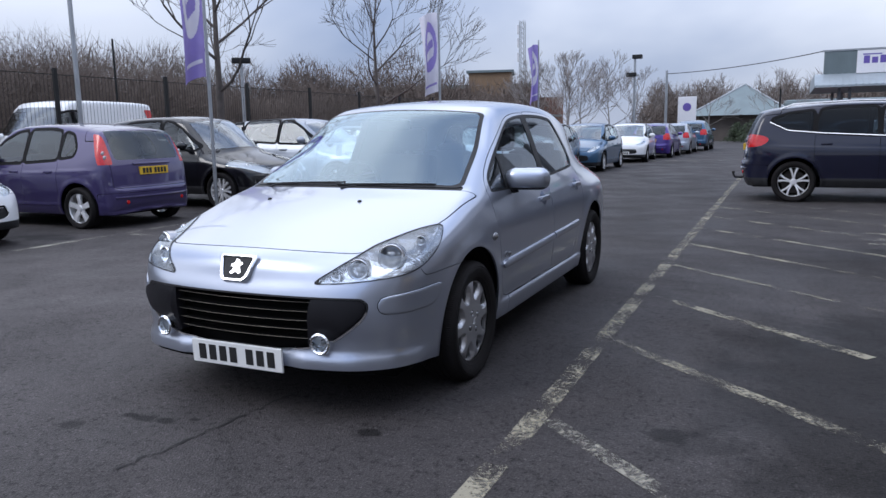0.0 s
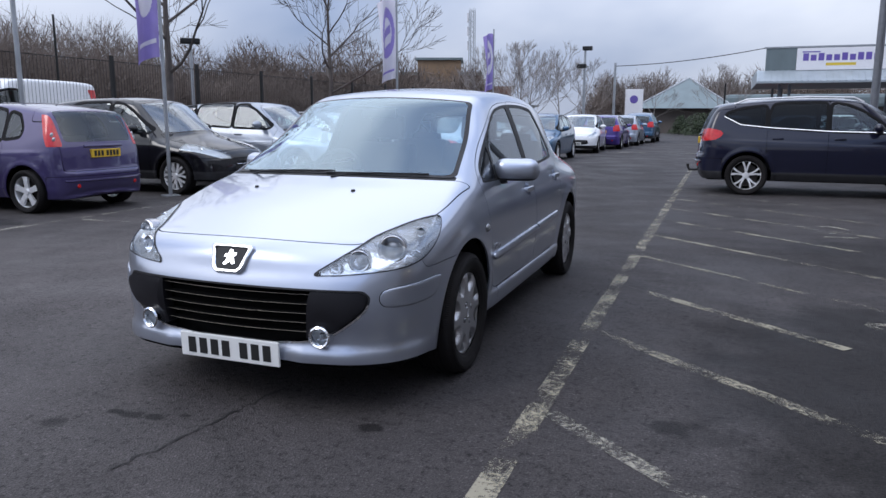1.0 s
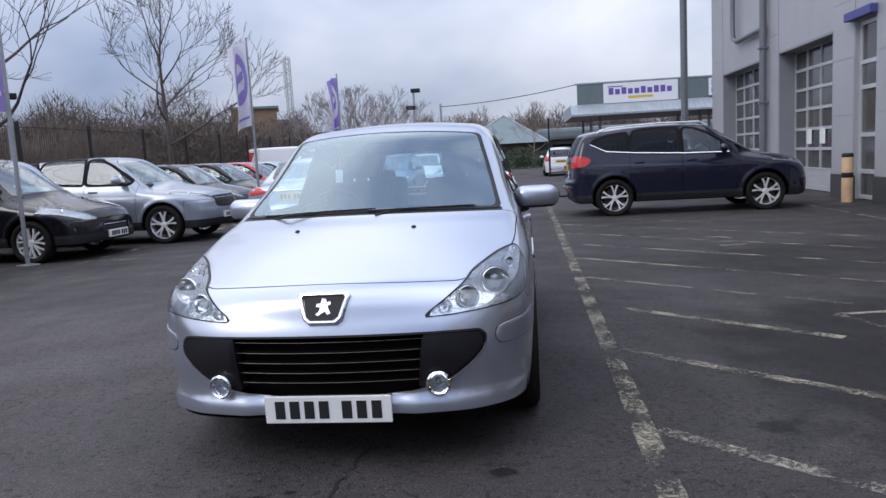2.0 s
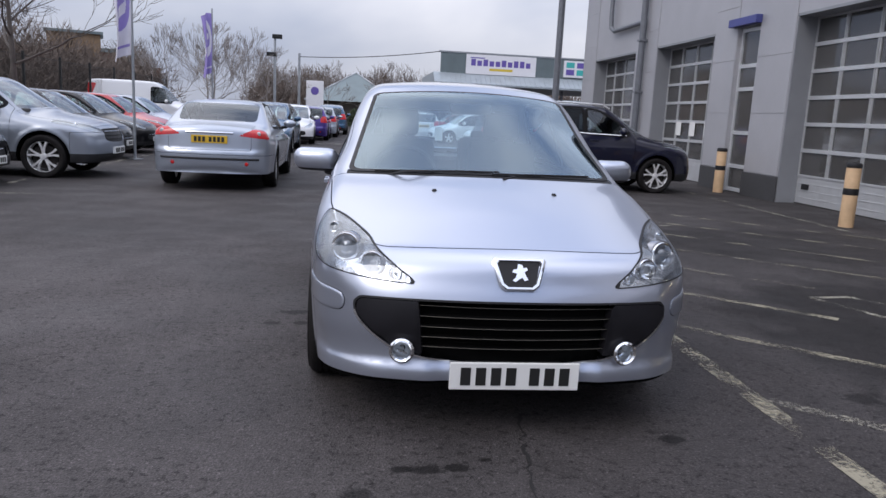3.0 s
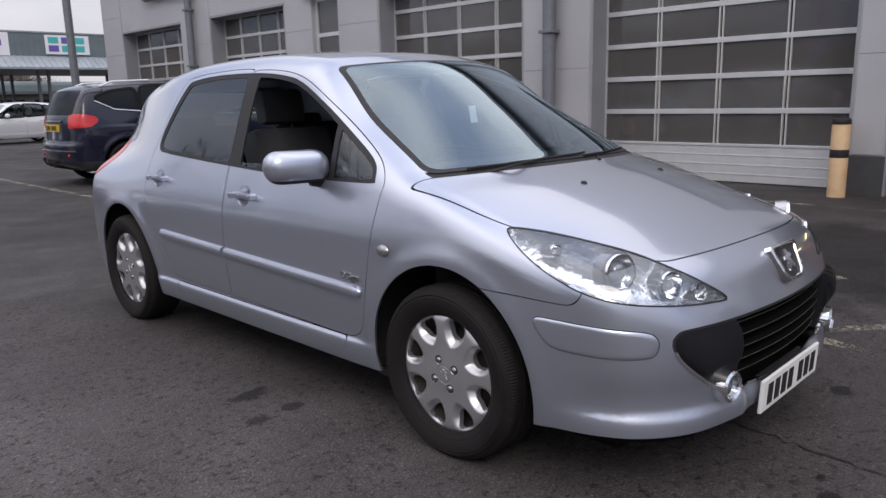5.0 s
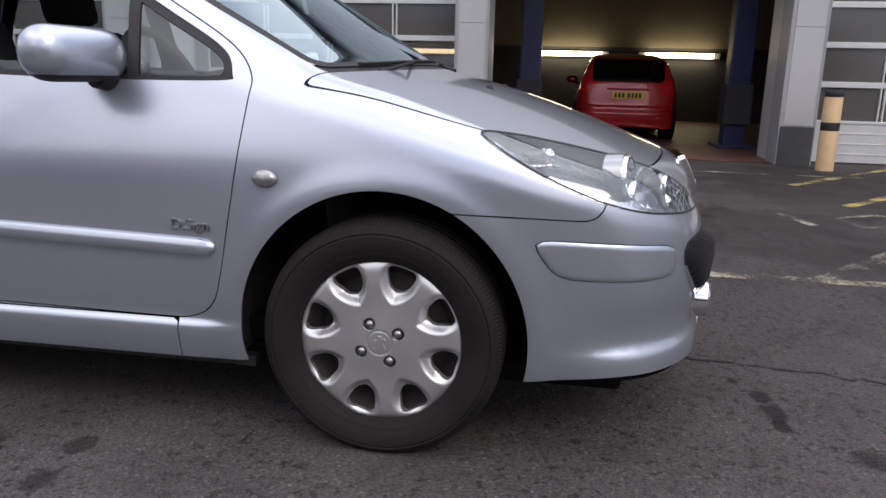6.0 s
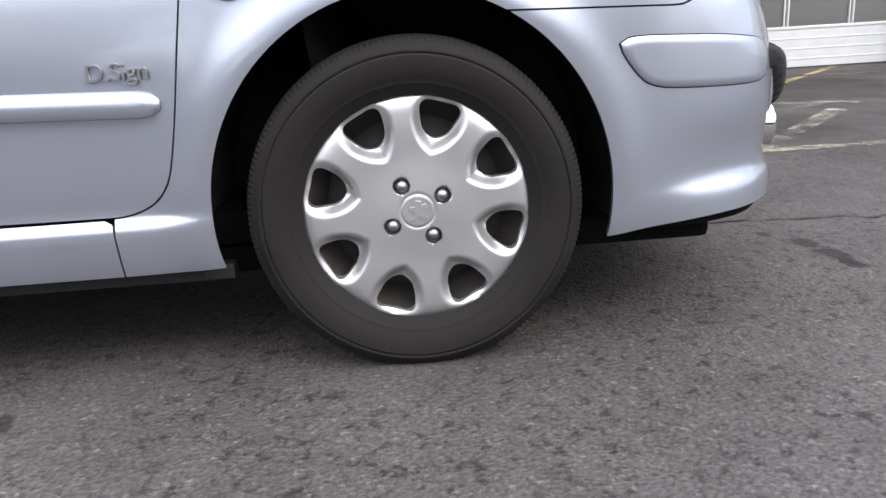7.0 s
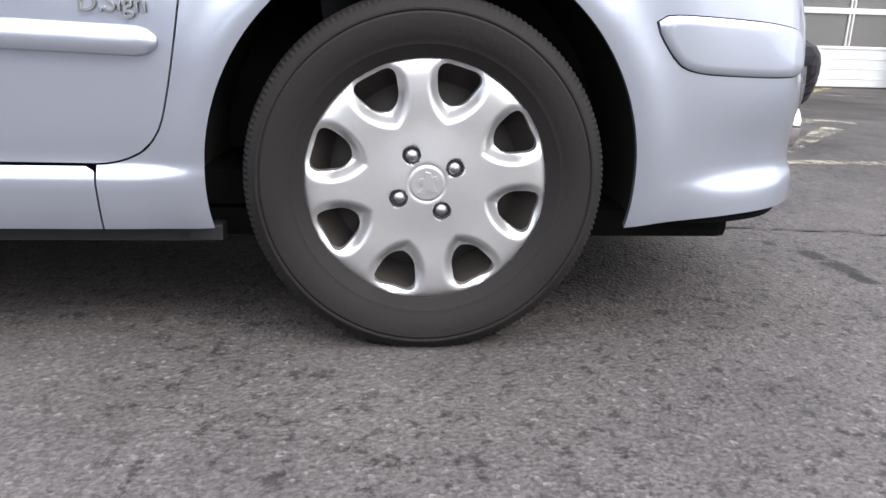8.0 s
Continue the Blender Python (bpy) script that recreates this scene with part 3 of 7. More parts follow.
BOW = Line([(-1.2, 0.20), (-0.85, 0.22), (-0.55, 0.30), (-0.3, 0.38), (-0.1, 0.40), (0.12, 0.40), (0.22, 0.40), (0.36, 0.45), (0.6, 0.58), (0.86, 0.44), (1.05, 0.26), (1.3, 0.04), (1.5, 0.0), (2.2, 0.0), (2.8, -0.16), (3.4, -0.26), (3.8, -0.26)], 0.05)
CROWN = Line([(-1.2, 0.02), (-0.7, 0.03), (-0.5, 0.05), (-0.2, 0.05), (0.2, 0.04), (0.9, 0.10), (1.5, 0.13), (2.6, 0.12), (3.2, 0.05), (3.8, 0.05)], 0.06)
TUMBLE = Line([(0.05, 0.70), (0.17, 0.775), (0.205, 0.800), (0.30, 0.818), (0.36, 0.830), (0.50, 0.846), (0.60, 0.852), (0.70, 0.850), (0.76, 0.845), (0.84, 0.824), (0.95, 0.790), (1.0, 0.772), (1.1, 0.735), (1.2, 0.697), (1.3, 0.656), (1.4, 0.612), (1.5, 0.56), (1.7, 0.46)], 0.025)
PLAN = Line([(-1.1, 0.10), (-0.98, 0.36), (-0.91, 0.50), (-0.85, 0.590), (-0.79, 0.660), (-0.72, 0.722), (-0.65, 0.770), (-0.55, 0.818), (-0.45, 0.85), (-0.35, 0.868), (-0.2, 0.885), (0, 0.91), (2.4, 0.93), (2.8, 0.90), (3.1, 0.84), (3.25, 0.77), (3.35, 0.66), (3.45, 0.5), (3.6, 0.2)], 0.03)
AXLES = (0.0, 2.608)
HUB = 0.305
HANDLES = ((1.27, 0.838), (2.14, 0.868))
STEEL_LINE = material("slat_edging", (0.20, 0.18, 0.15), 0.4, 0.6)
# grey of the rings that stand in for shaded gaps around the lamp cups
LAMP_SHADOW = material("lamp_gap_shade", (0.42, 0.42, 0.44), 0.22, 0.9)


JUT = Line([(0.20, 0.0), (0.33, 0.0), (0.38, 0.006), (0.43, 0.016), (0.50, 0.024), (0.56, 0.024), (0.60, 0.018), (0.64, 0.002), (0.70, 0.0), (1.2, 0.0)], 0.02)
RIDGE = Line([(0.20, 0.0), (0.45, 0.0), (0.56, 0.0), (0.62, 0.0), (0.69, 0.010), (0.735, 0.022), (0.77, 0.012), (0.80, 0.0), (1.2, 0.0)], 0.02)


def hero_y(x, y):
    return y - BOW(y) * x**2


def beak(x, y, z):
    """How far the mouth and the ridge below the bonnet stand forward of the plain nose."""
    wide = np.clip((0.80 - np.abs(x)) / 0.36, 0, 1)
    front = np.clip((-0.40 - y) / 0.22, 0, 1)
    return (JUT(z) * wide * wide * (3 - 2 * wide) + RIDGE(z) * np.exp(-((x / 0.30) ** 2))) * front * front * (3 - 2 * front)


def plate_bay(x, z):
    """The flat of the bumper that the number plate sits in."""
    u, w = np.clip((0.37 - np.abs(x)) / 0.10, 0, 1), np.clip((0.375 - z) / 0.04, 0, 1)
    return 0.020 * u * u * (3 - 2 * u) * w * w * (3 - 2 * w)


def hero_f(x, y, z):
    ax = np.sqrt(x**2 + 1e-6)
    t = TUMBLE(z) - 0.17 * np.clip(y - 1.95, 0, 1.2) ** 2 / (1 + np.exp(np.clip((0.93 - z) / 0.05, -30, 30)))
    for yc in AXLES:
        d = np.hypot(y - yc, z - HUB)
        t = t + 0.012 * np.exp(-(((d - 0.40) / 0.045) ** 2))
    front = np.clip((-0.40 - y) / 0.22, 0, 1)
    front = front * front * (3 - 2 * front)
    lip = 1 / (1 + np.exp(np.clip((z - 0.300 - 0.02 * np.clip(-0.45 - y, 0, 1)) / 0.008, -30, 30)))
    ledge = 1 / (1 + np.exp(np.clip((z - 0.318) / 0.005, -30, 30))) / (1 + np.exp(np.clip((0.42 - y) / 0.03, -30, 30))) / (1 + np.exp(np.clip((y - 2.22) / 0.03, -30, 30)))
    t = t + 0.024 * ledge
    chin = front / (1 + np.exp(np.clip((z - 0.40) / 0.025, -30, 30)))
    side = smax(ax - t - 0.022 * front * lip, ax - PLAN(y) + 0.028 * chin - 0.018 * lip * front, 0.10)
    top = SIDE_F(hero_y(x, y) - 0.012 * chin + 0.014 * lip * front + beak(x, y, z) - plate_bay(x, z) * front, z + CROWN(y) * x**2)
    return smax(side, top, 0.085)


def poly_field(points, n=6, blur=1, h=0.010):
    return Field(curve(points, n), h, 0.25, blur)


def only(field, where):
    """A field that counts only where another is below zero."""
    return lambda x, y, z: np.maximum(field(x, y, z), where(x, y, z))


def build_hero():
    car = empty("hatchback_car", None, "silver metallic five-door hatchback with one front window down, parked on asphalt", "car")
    skin = Skin(hero_f, (-0.93, -1.00, 0.10), (0.93, 3.42, 1.56), 0.0175)
    keep = skin.faces
    low = Line([(-1.0, 0.250), (-0.6, 0.243), (-0.42, 0.228), (-0.3, 0.208), (0.3, 0.217), (2.2, 0.217), (3.0, 0.25), (3.5, 0.27)], 0.05)
    _, keep = skin.split(keep, lambda x, y, z: z - low(y))
    for yc in AXLES:
        inside, keep = skin.split(keep, lambda x, y, z: np.maximum(np.hypot(y - yc, (z - HUB) * np.where(z > HUB, 0.955, 1.0)) - 0.374 - 0.03 * (z < HUB) * (HUB - z), 0.40 - np.abs(x)))
    # windscreen
    ws = lambda x, y, z: smax(smax(0.005 - hero_y(x, y), hero_y(x, y) - 0.760, 0.03), np.abs(x) - 0.69 + 0.33 * (z - 1.005), 0.05) + 10 * (z < 0.9)
    inside, keep = skin.split(keep, ws)
    seal, pane = skin.split(inside, lambda x, y, z: -ws(x, y, z) - 0.022)

    screen = skin.panel("windscreen", pane, SCREEN, car, "tinted windscreen", 0.0)
    screen.visible_shadow = False
    skin.panel("windscreen_seal", seal, BLACK_TRIM, car, "", 0.006)
    # rear window
    rw = lambda x, y, z: smax(smax(1.0 - z, z - 1.34, 0.04), np.abs(x) - 0.60, 0.06) + 10 * (y < 2.75)
    inside, keep = skin.split(keep, rw)
    skin.panel("rear_window", inside, HERO_PANE, car, "", 0.0)
    # side windows
    fw = poly_field([(0.47, 0.955), (0.42, 0.975), (0.455, 1.02), (0.60, 1.10), (0.80, 1.215), (1.03, 1.318), (1.20, 1.355), (1.375, 1.370), (1.388, 1.355), (1.378, 1.17), (1.360, 0.985), (1.345, 0.970), (0.95, 0.960)], 6, 0)
    rwin = poly_field([(1.465, 0.985), (1.475, 1.18), (1.49, 1.355), (1.51, 1.372), (1.78, 1.372), (2.00, 1.352), (2.06, 1.325), (2.16, 1.18), (2.215, 1.07), (2.20, 1.03), (2.12, 1.017), (1.80, 0.998), (1.49, 0.978)], 6, 0)
    trim = poly_field([(0.43, 0.945), (0.395, 0.965), (0.43, 1.025), (0.59, 1.118), (0.79, 1.232), (1.02, 1.336), (1.20, 1.374), (1.45, 1.392), (1.78, 1.392), (2.02, 1.372), (2.09, 1.335), (2.19, 1.19), (2.245, 1.07), (2.22, 1.012), (2.12, 0.998), (1.80, 0.980), (1.45, 0.963), (0.95, 0.944)], 6, 0)
    sidew = lambda x, y, z: 0.42 - np.abs(x)
    frames, keep = skin.split(keep, only(lambda x, y, z: trim(y, z), sidew))
    holes = {}
    for s in (-1, 1):
        mine = [q for q in frames if s * skin.v[q[0]][0] > 0]
        front, mine = skin.split(mine, lambda x, y, z: fw(y, z))
        back, mine = skin.split(mine, lambda x, y, z: rwin(y, z))
        holes[s] = (front, back, mine)
    # lamps and grille
    lamp = poly_field([(-0.408, 0.633), (-0.26, 0.698), (-0.13, 0.740), (-0.006, 0.772), (0.135, 0.797), (0.34, 0.827), (0.50, 0.842), (0.540, 0.838), (0.530, 0.818), (0.495, 0.786), (0.438, 0.75), (0.368, 0.718), (0.264, 0.683), (0.13, 0.659), (-0.07, 0.643), (-0.20, 0.634), (-0.316, 0.629)], 6, 0, 0.008)
    lamp_f = lambda x, y, z: np.maximum(lamp(np.abs(x) + y, z), y + 0.20)
    lamps, keep = skin.split(keep, lamp_f)
    gr = poly_field([(-0.632, 0.560), (-0.648, 0.535), (-0.630, 0.480), (-0.56, 0.415), (-0.46, 0.358), (-0.27, 0.322), (0, 0.312), (0.27, 0.322), (0.46, 0.358), (0.56, 0.415), (0.630, 0.480), (0.648, 0.535), (0.632, 0.560), (0.59, 0.572), (0.3, 0.577), (0, 0.579), (-0.3, 0.577), (-0.59, 0.572)], 6, 0, 0.010)
    grille_f = lambda x, y, z: np.maximum(gr(x, z), y + 0.5)
    mouth, keep = skin.split(keep, grille_f)
    # panels
    bump_f = lambda x, y, z: smin(y + 0.545 + 0.3 * (z - 0.7), smax(z - 0.648 - 0.02 * (y + 0.2), y + 0.15, 0.02), 0.04)
    hood_x = Line([(-0.8, 0.50), (-0.66, 0.565), (-0.60, 0.594), (-0.5, 0.635), (-0.36, 0.710), (-0.24, 0.755), (-0.12, 0.766), (0.01, 0.768), (0.10, 0.771), (0.25, 0.776), (0.40, 0.780)], 0.04)
    hood_f = lambda x, y, z: smax(smax(np.abs(x) - hood_x(y), -0.742 - hero_y(x, y), 0.05), hero_y(x, y) + 0.028, 0.02) + 5 * (z < 0.6) + 5 * (y > 0.6)
    cowl_f = lambda x, y, z: np.maximum(np.maximum(np.abs(x) - 0.70, hero_y(x, y) - 0.02), -0.1 - hero_y(x, y)) + 5 * (z < 0.9)
    hood, keep = skin.gap(keep, hood_f, 0.0026)
    cowl, keep = skin.split(keep, cowl_f)
    bumper, keep = skin.gap(keep, bump_f)
    ins = poly_field([(-0.380, 0.575), (-0.388, 0.588), (-0.42, 0.593), (-0.52, 0.590), (-0.62, 0.584), (-0.705, 0.572), (-0.728, 0.545), (-0.726, 0.508), (-0.695, 0.493), (-0.55, 0.494), (-0.455, 0.501), (-0.415, 0.525)], 6, 0, 0.006)
    pad_f = lambda x, y, z: np.maximum(ins(y, z), 0.5 - np.abs(x))
    pad_lift = lambda x, y, z: 0.0004 + 0.0065 * np.sqrt(np.clip(1 - (1 + np.clip(pad_f(x, y, z), -0.016, 0) / 0.016) ** 2, 0, 1))
    inserts, bumper = skin.gap(bumper, pad_f, 0.0011)
    for band in (0.0008, 0.002, 0.004, 0.007, 0.011, 0.016):
        inserts = [q for piece in skin.split(inserts, lambda x, y, z: pad_f(x, y, z) + band) for q in piece]
    skin.panel("front_bumper", bumper, SILVER, car, "", 0.016)
    door_side = lambda x, y, z: 0.40 - np.abs(x)
    fd = poly_field([(0.345, 0.963), (0.345, 0.90), (0.365, 0.75), (0.388, 0.62), (0.42, 0.46), (0.45, 0.375), (0.51, 0.335), (0.62, 0.330), (1.0, 0.334), (1.38, 0.338), (1.435, 0.345), (1.442, 0.40), (1.442, 0.8), (1.445, 1.1), (1.45, 1.36), (1.43, 1.402), (1.2, 1.392), (1.0, 1.350), (0.78, 1.248), (0.58, 1.135), (0.41, 1.035)], 5, 0)
    rd = poly_field([(1.448, 0.40), (1.455, 0.345), (1.50, 0.339), (1.95, 0.345), (2.02, 0.36), (2.06, 0.42), (2.12, 0.55), (2.22, 0.66), (2.285, 0.76), (2.305, 0.90), (2.285, 1.03), (2.22, 1.19), (2.11, 1.36), (2.02, 1.392), (1.78, 1.410), (1.475, 1.410), (1.458, 1.36), (1.45, 0.8)], 5, 0)
    doors = []
    for field in (fd, rd):
        d, keep = skin.gap(keep, only(lambda x, y, z: field(y, z), door_side))
        doors.append(d)
    fender, keep = skin.split(keep, lambda x, y, z: np.maximum(y - 0.34, z - 0.975 + 0.05 * (y - 0.34)))
    sill, keep = skin.gap(keep, lambda x, y, z: np.maximum(np.maximum(z - 0.328, np.abs(y - 1.27) - 0.72), 0.5 - np.abs(x)))
    scoops = {}
    skin.panel("bonnet", hood, SILVER, car, "", 0.014)
    skin.panel("cowl", cowl, BLACK_TRIM, car, "black plastic scuttle panel", 0.0, -0.004)
    for s in (-1, 1):
        pick = lambda faces: [q for q in faces if s * skin.v[q[0]][0] > 0]
        skin.panel("front_wing", pick(fender), SILVER, car, "", 0.012)
        skin.panel("sill", pick(sill), SILVER, car, "", 0.012)
        front, back, frame_faces = holes[s]
        skin.panel("window_frame", frame_faces, BLACK_TRIM, car, "matt black window surround", 0.008, -0.003)
        for k, (d, win) in enumerate(zip(doors, (front, back))):
            leaf = pick(d)
            hy, hz = HANDLES[k]
            scoop, leaf = skin.split(leaf, lambda x, y, z: np.hypot(y - hy, (z - hz) * 1.15) - 0.054)
            for r in (0.046, 0.036, 0.024, 0.012):
                scoop = [q for piece in skin.split(scoop, lambda x, y, z: np.hypot(y - hy, (z - hz) * 1.15) - r) for q in piece]
            scoops[(s, k)] = scoop
            door = skin.panel("front_door" if k == 0 else "rear_door", leaf, SILVER, car, "", 0.014)
            if k == 0:
                quarter, main = skin.split(win, lambda x, y, z: y - 0.655 - 0.12 * (z - 0.95))
                skin.panel("quarter_window", quarter, HERO_PANE, door, "", 0.0, -0.006)
                skin.panel("window_mullion", skin.split(skin.split(win, lambda x, y, z: y - 0.675 - 0.12 * (z - 0.95))[0], lambda x, y, z: 0.645 - y + 0.12 * (z - 0.95))[0], BLACK_TRIM, door, "", 0.012, -0.002)
                if s > 0:
                    skin.panel("window", main, HERO_PANE, door, "", 0.0, -0.006)
                else:
                    shut, _ = skin.split(main, lambda x, y, z: z - 0.985)
                    skin.panel("window", shut, HERO_PANE, door, "lowered window", 0.0, -0.006)
            else:
                skin.panel("window", win, HERO_PANE, door, "", 0.0, -0.006)
            hy, hz = HANDLES[k]
            hx = float(TUMBLE(hz)) + 0.006
            bm = box(s * hx - 0.008, s * hx + 0.020, hy - 0.100, hy + 0.085, hz - 0.016, hz + 0.016, 0.011)
            part("door_handle", bm, SILVER, door, "", smooth=True)
            for e, r in ((-0.088, 0.014), (0.074, 0.012)):
                part("handle_foot", box(s * hx - 0.03, s * hx + 0.004, hy + e - r, hy + e + r, hz - 0.013, hz + 0.013, 0.005), SILVER, door)
            skin.panel("handle_recess", scoops[(s, k)], SILVER, door, "scooped recess behind the handle", 0.0, own=True, lift=lambda x, y, z: -0.026 * np.clip(1 - (np.hypot(y - hy, (z - hz) * 1.15) / 0.054) ** 2, 0, 1) ** 0.8)
            y0, y1 = ((0.43, 1.428), (1.455, 2.09))[k]
            rail = bmesh.new()
            n, rows = 20, []
            for i in range(n + 1):
                y = y0 + (y1 - y0) * (i / n) ** (1.8 if k == 0 else 1)
                zc = 0.528 + 0.030 * (y - 0.43)
                e = math.sqrt(max(0.06, 1 - (1 - min(1, (y - y0) / 0.035)) ** 2)) if k == 0 else 1.0
                ring = []
                for dz, dx in ((-0.024, -0.004), (-0.021, 0.010), (-0.008, 0.017), (0.010, 0.016), (0.021, 0.009), (0.024, -0.004)):
                    x = float(TUMBLE(zc)) + dx * e + 0.001
                    ring.append(rail.verts.new((s * x, y, zc + dz * e)))
                rows.append(ring)
            for a, b in zip(rows, rows[1:]):
                for i in range(5):
                    rail.faces.new((a[i], a[i + 1], b[i + 1], b[i]))
            rail.faces.new(rows[0])
            rail.faces.new(rows[-1][::-1])
            bmesh.ops.recalc_face_normals(rail, faces=rail.faces)
            part("rubbing_strip", rail, SILVER, door, "body-coloured rubbing strip", smooth=True)
            if k == 0:
                lettering(door, s, "D.Sign", 0.492, 0.586)
        # headlights
        mine = pick(lamps)
        head = skin.panel("headlight", mine, LENS, car, "clear headlight with chrome reflectors", 0.0, 0.002)
        head.visible_shadow = False
        skin.panel("headlight_bowl", mine, REFLECTOR, head, "", 0.0, lambda x, y, z: -0.050 + 0.044 * np.clip(1 + lamp_f(x, y, z) / 0.045, 0, 1) ** 2)
        rim_f = lambda x, y, z: lamp_f(x, y, z) + 0.0045
        _, edge = skin.split(mine, rim_f)
        skin.panel("lamp_surround", edge, BLACK_TRIM, head, "", 0.0, 0.003)
        for cx, cz, r, sphere in ((0.690, 0.735, 0.058, True), (0.580, 0.690, 0.046, False), (0.490, 0.660, 0.028, False), (0.745, 0.785, 0.022, False)):
            base = Vector((s * cx, ray_y(hero_f, cx, cz), cz))
            aim = Vector((s * 0.30, -0.95, 0.12)).normalized()
            turn = aim.to_track_quat("Z", "Y").to_matrix().to_4x4()
            bm = lathe([(r * 0.25, -0.030), (r * 0.62, -0.020), (r * 0.80, -0.004), (r * 0.84, 0.003), (r * 0.96, 0.004), (r * 1.0, 0.0), (r * 1.0, -0.05)], 36, "z")
            bmesh.ops.transform(bm, matrix=Matrix.Translation(base - aim * 0.020) @ turn, verts=bm.verts)
            cup = part("reflector_cup", bm, CHROME, head, smooth=True)
            # ring added around the cup, its grey imitating the shaded gap
            bm = lathe([(r * 1.0, -0.004), (r * 1.10, -0.005), (r * 1.12, -0.05)], 36, "z")
            bmesh.ops.transform(bm, matrix=Matrix.Translation(base - aim * 0.022) @ turn, verts=bm.verts)
            part("cup_shade_ring", bm, LAMP_SHADOW, cup, "grey ring added as the shaded gap around a lamp cup", smooth=True)
            if sphere:
                bm = lathe([(0.0, 0.014), (r * 0.3, 0.011), (r * 0.5, 0.003), (r * 0.60, -0.012)], 28, "z")
                bmesh.ops.transform(bm, matrix=Matrix.Translation(base - aim * 0.030) @ turn, verts=bm.verts)
                part("projector_lens", bm, material("projector_glass", (0.25, 0.27, 0.30), 0.05, 0.3, coat=1.0), head, smooth=True)
            else:
                bm = lathe([(0.0, 0.004), (r * 0.28, 0.002), (r * 0.30, -0.02)], 16, "z")
                bmesh.ops.transform(bm, matrix=Matrix.Translation(base - aim * 0.030) @ turn, verts=bm.verts)
                part("bulb", bm, LAMP_HOUSING, head, smooth=True)
        # side repeater
        bm = lathe([(0.0, 0.010), (0.018, 0.008), (0.028, 0.003), (0.032, -0.004)], 24)
        for v in bm.verts:
            v.co = Vector((s * (float(TUMBLE(0.712)) + 0.004 + v.co.x), 0.29 + v.co.y * 1.05, 0.712 + v.co.z * 0.72))
        part("side_repeater", bm, material("clear_repeater", (0.30, 0.30, 0.31), 0.2, 0.7, coat=1), car, "oval side repeater lamp", smooth=True)
        skin.panel("bumper_strip", pick(inserts), SILVER, car, "body-coloured bumper strip", 0.006, lift=pad_lift, field=lambda x, y, z: hero_f(x, y, z) - pad_lift(x, y, z))
        mirror(car, s)
        # tail lamp
        tl = poly_field([(2.98, 0.92), (2.93, 1.02), (2.98, 1.16), (3.08, 1.18), (3.25, 1.0), (3.30, 0.90), (3.28, 0.80), (3.12, 0.82)], 5, 0)
        tail, keep = skin.split(keep, lambda x, y, z: np.maximum(tl(y, z), 0.45 - s * x))
        skin.panel("tail_light", tail, RED_LENS, car, "red tail light", 0.01, 0.002)
        # fog lamp
        base = Vector((s * 0.452, ray_y(hero_f, 0.452, 0.370) - 0.023, 0.371))
        aim = Vector((s * 0.12, -1, 0)).normalized()
        turn = Matrix.Translation(base) @ aim.to_track_quat("Z", "Y").to_matrix().to_4x4()
        bm = lathe([(0.033, -0.012), (0.036, 0.012), (0.043, 0.018), (0.050, 0.012), (0.054, -0.02), (0.054, -0.06)], 36, "z")
        bmesh.ops.transform(bm, matrix=turn, verts=bm.verts)
        fog = part("fog_light", bm, CHROME, car, "round fog light in a chrome ring", smooth=True)
        bm = lathe([(0.0, 0.006), (0.02, 0.005), (0.036, 0.001)], 28, "z")
        bmesh.ops.transform(bm, matrix=turn, verts=bm.verts)
        part("fog_lens", bm, LENS, fog, smooth=True)
        bm = lathe([(0.0, -0.034), (0.012, -0.032), (0.026, -0.020), (0.034, -0.006)], 28, "z")
        bmesh.ops.transform(bm, matrix=turn, verts=bm.verts)
        part("fog_reflector", bm, BRIGHT_BOWL, fog, smooth=True)
        bm = lathe([(0.0, -0.012), (0.006, -0.013), (0.008, -0.018), (0.008, -0.034)], 16, "z")
        bmesh.ops.transform(bm, matrix=turn, verts=bm.verts)
        part("fog_bulb_cover", bm, LAMP_HOUSING, fog, smooth=True)
    skin.panel("body_shell", keep, SILVER, car, "", 0.012)
    # inner near-black shell added behind the gaps, its colour standing in for deep shade
    lower = [q for q in skin.faces if max(skin.v[i][2] for i in q) < 0.98]
    for yc in AXLES:
        lower, cut = [], lower
        for q in cut:
            c = np.mean([skin.v[i] for i in q], 0)
            if not (abs(c[0]) > 0.38 and math.hypot(c[1] - yc, c[2] - HUB) < 0.40):
                lower.append(q)
    _, lower = skin.split(lower, lambda x, y, z: z - 0.215)
    _, lower = skin.split(lower, lambda x, y, z: np.maximum(gr(x, z), y + 0.5) - 0.012)
    _, lower = skin.split(lower, lambda x, y, z: lamp_f(x, y, z) - 0.01)
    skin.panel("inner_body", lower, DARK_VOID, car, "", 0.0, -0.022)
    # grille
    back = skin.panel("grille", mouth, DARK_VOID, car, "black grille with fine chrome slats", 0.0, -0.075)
    _, rim_faces = skin.split(mouth, lambda x, y, z: grille_f(x, y, z) + 0.008)
    rim_low, rim_top = skin.split(rim_faces, lambda x, y, z: z - 0.51)
    skin.panel("grille_surround", rim_low, CHROME, back, "thin bright trim along the lower edge", 0.07, 0.005)
    skin.panel("grille_edge", rim_top, BLACK_TRIM, back, "", 0.07, 0.000)
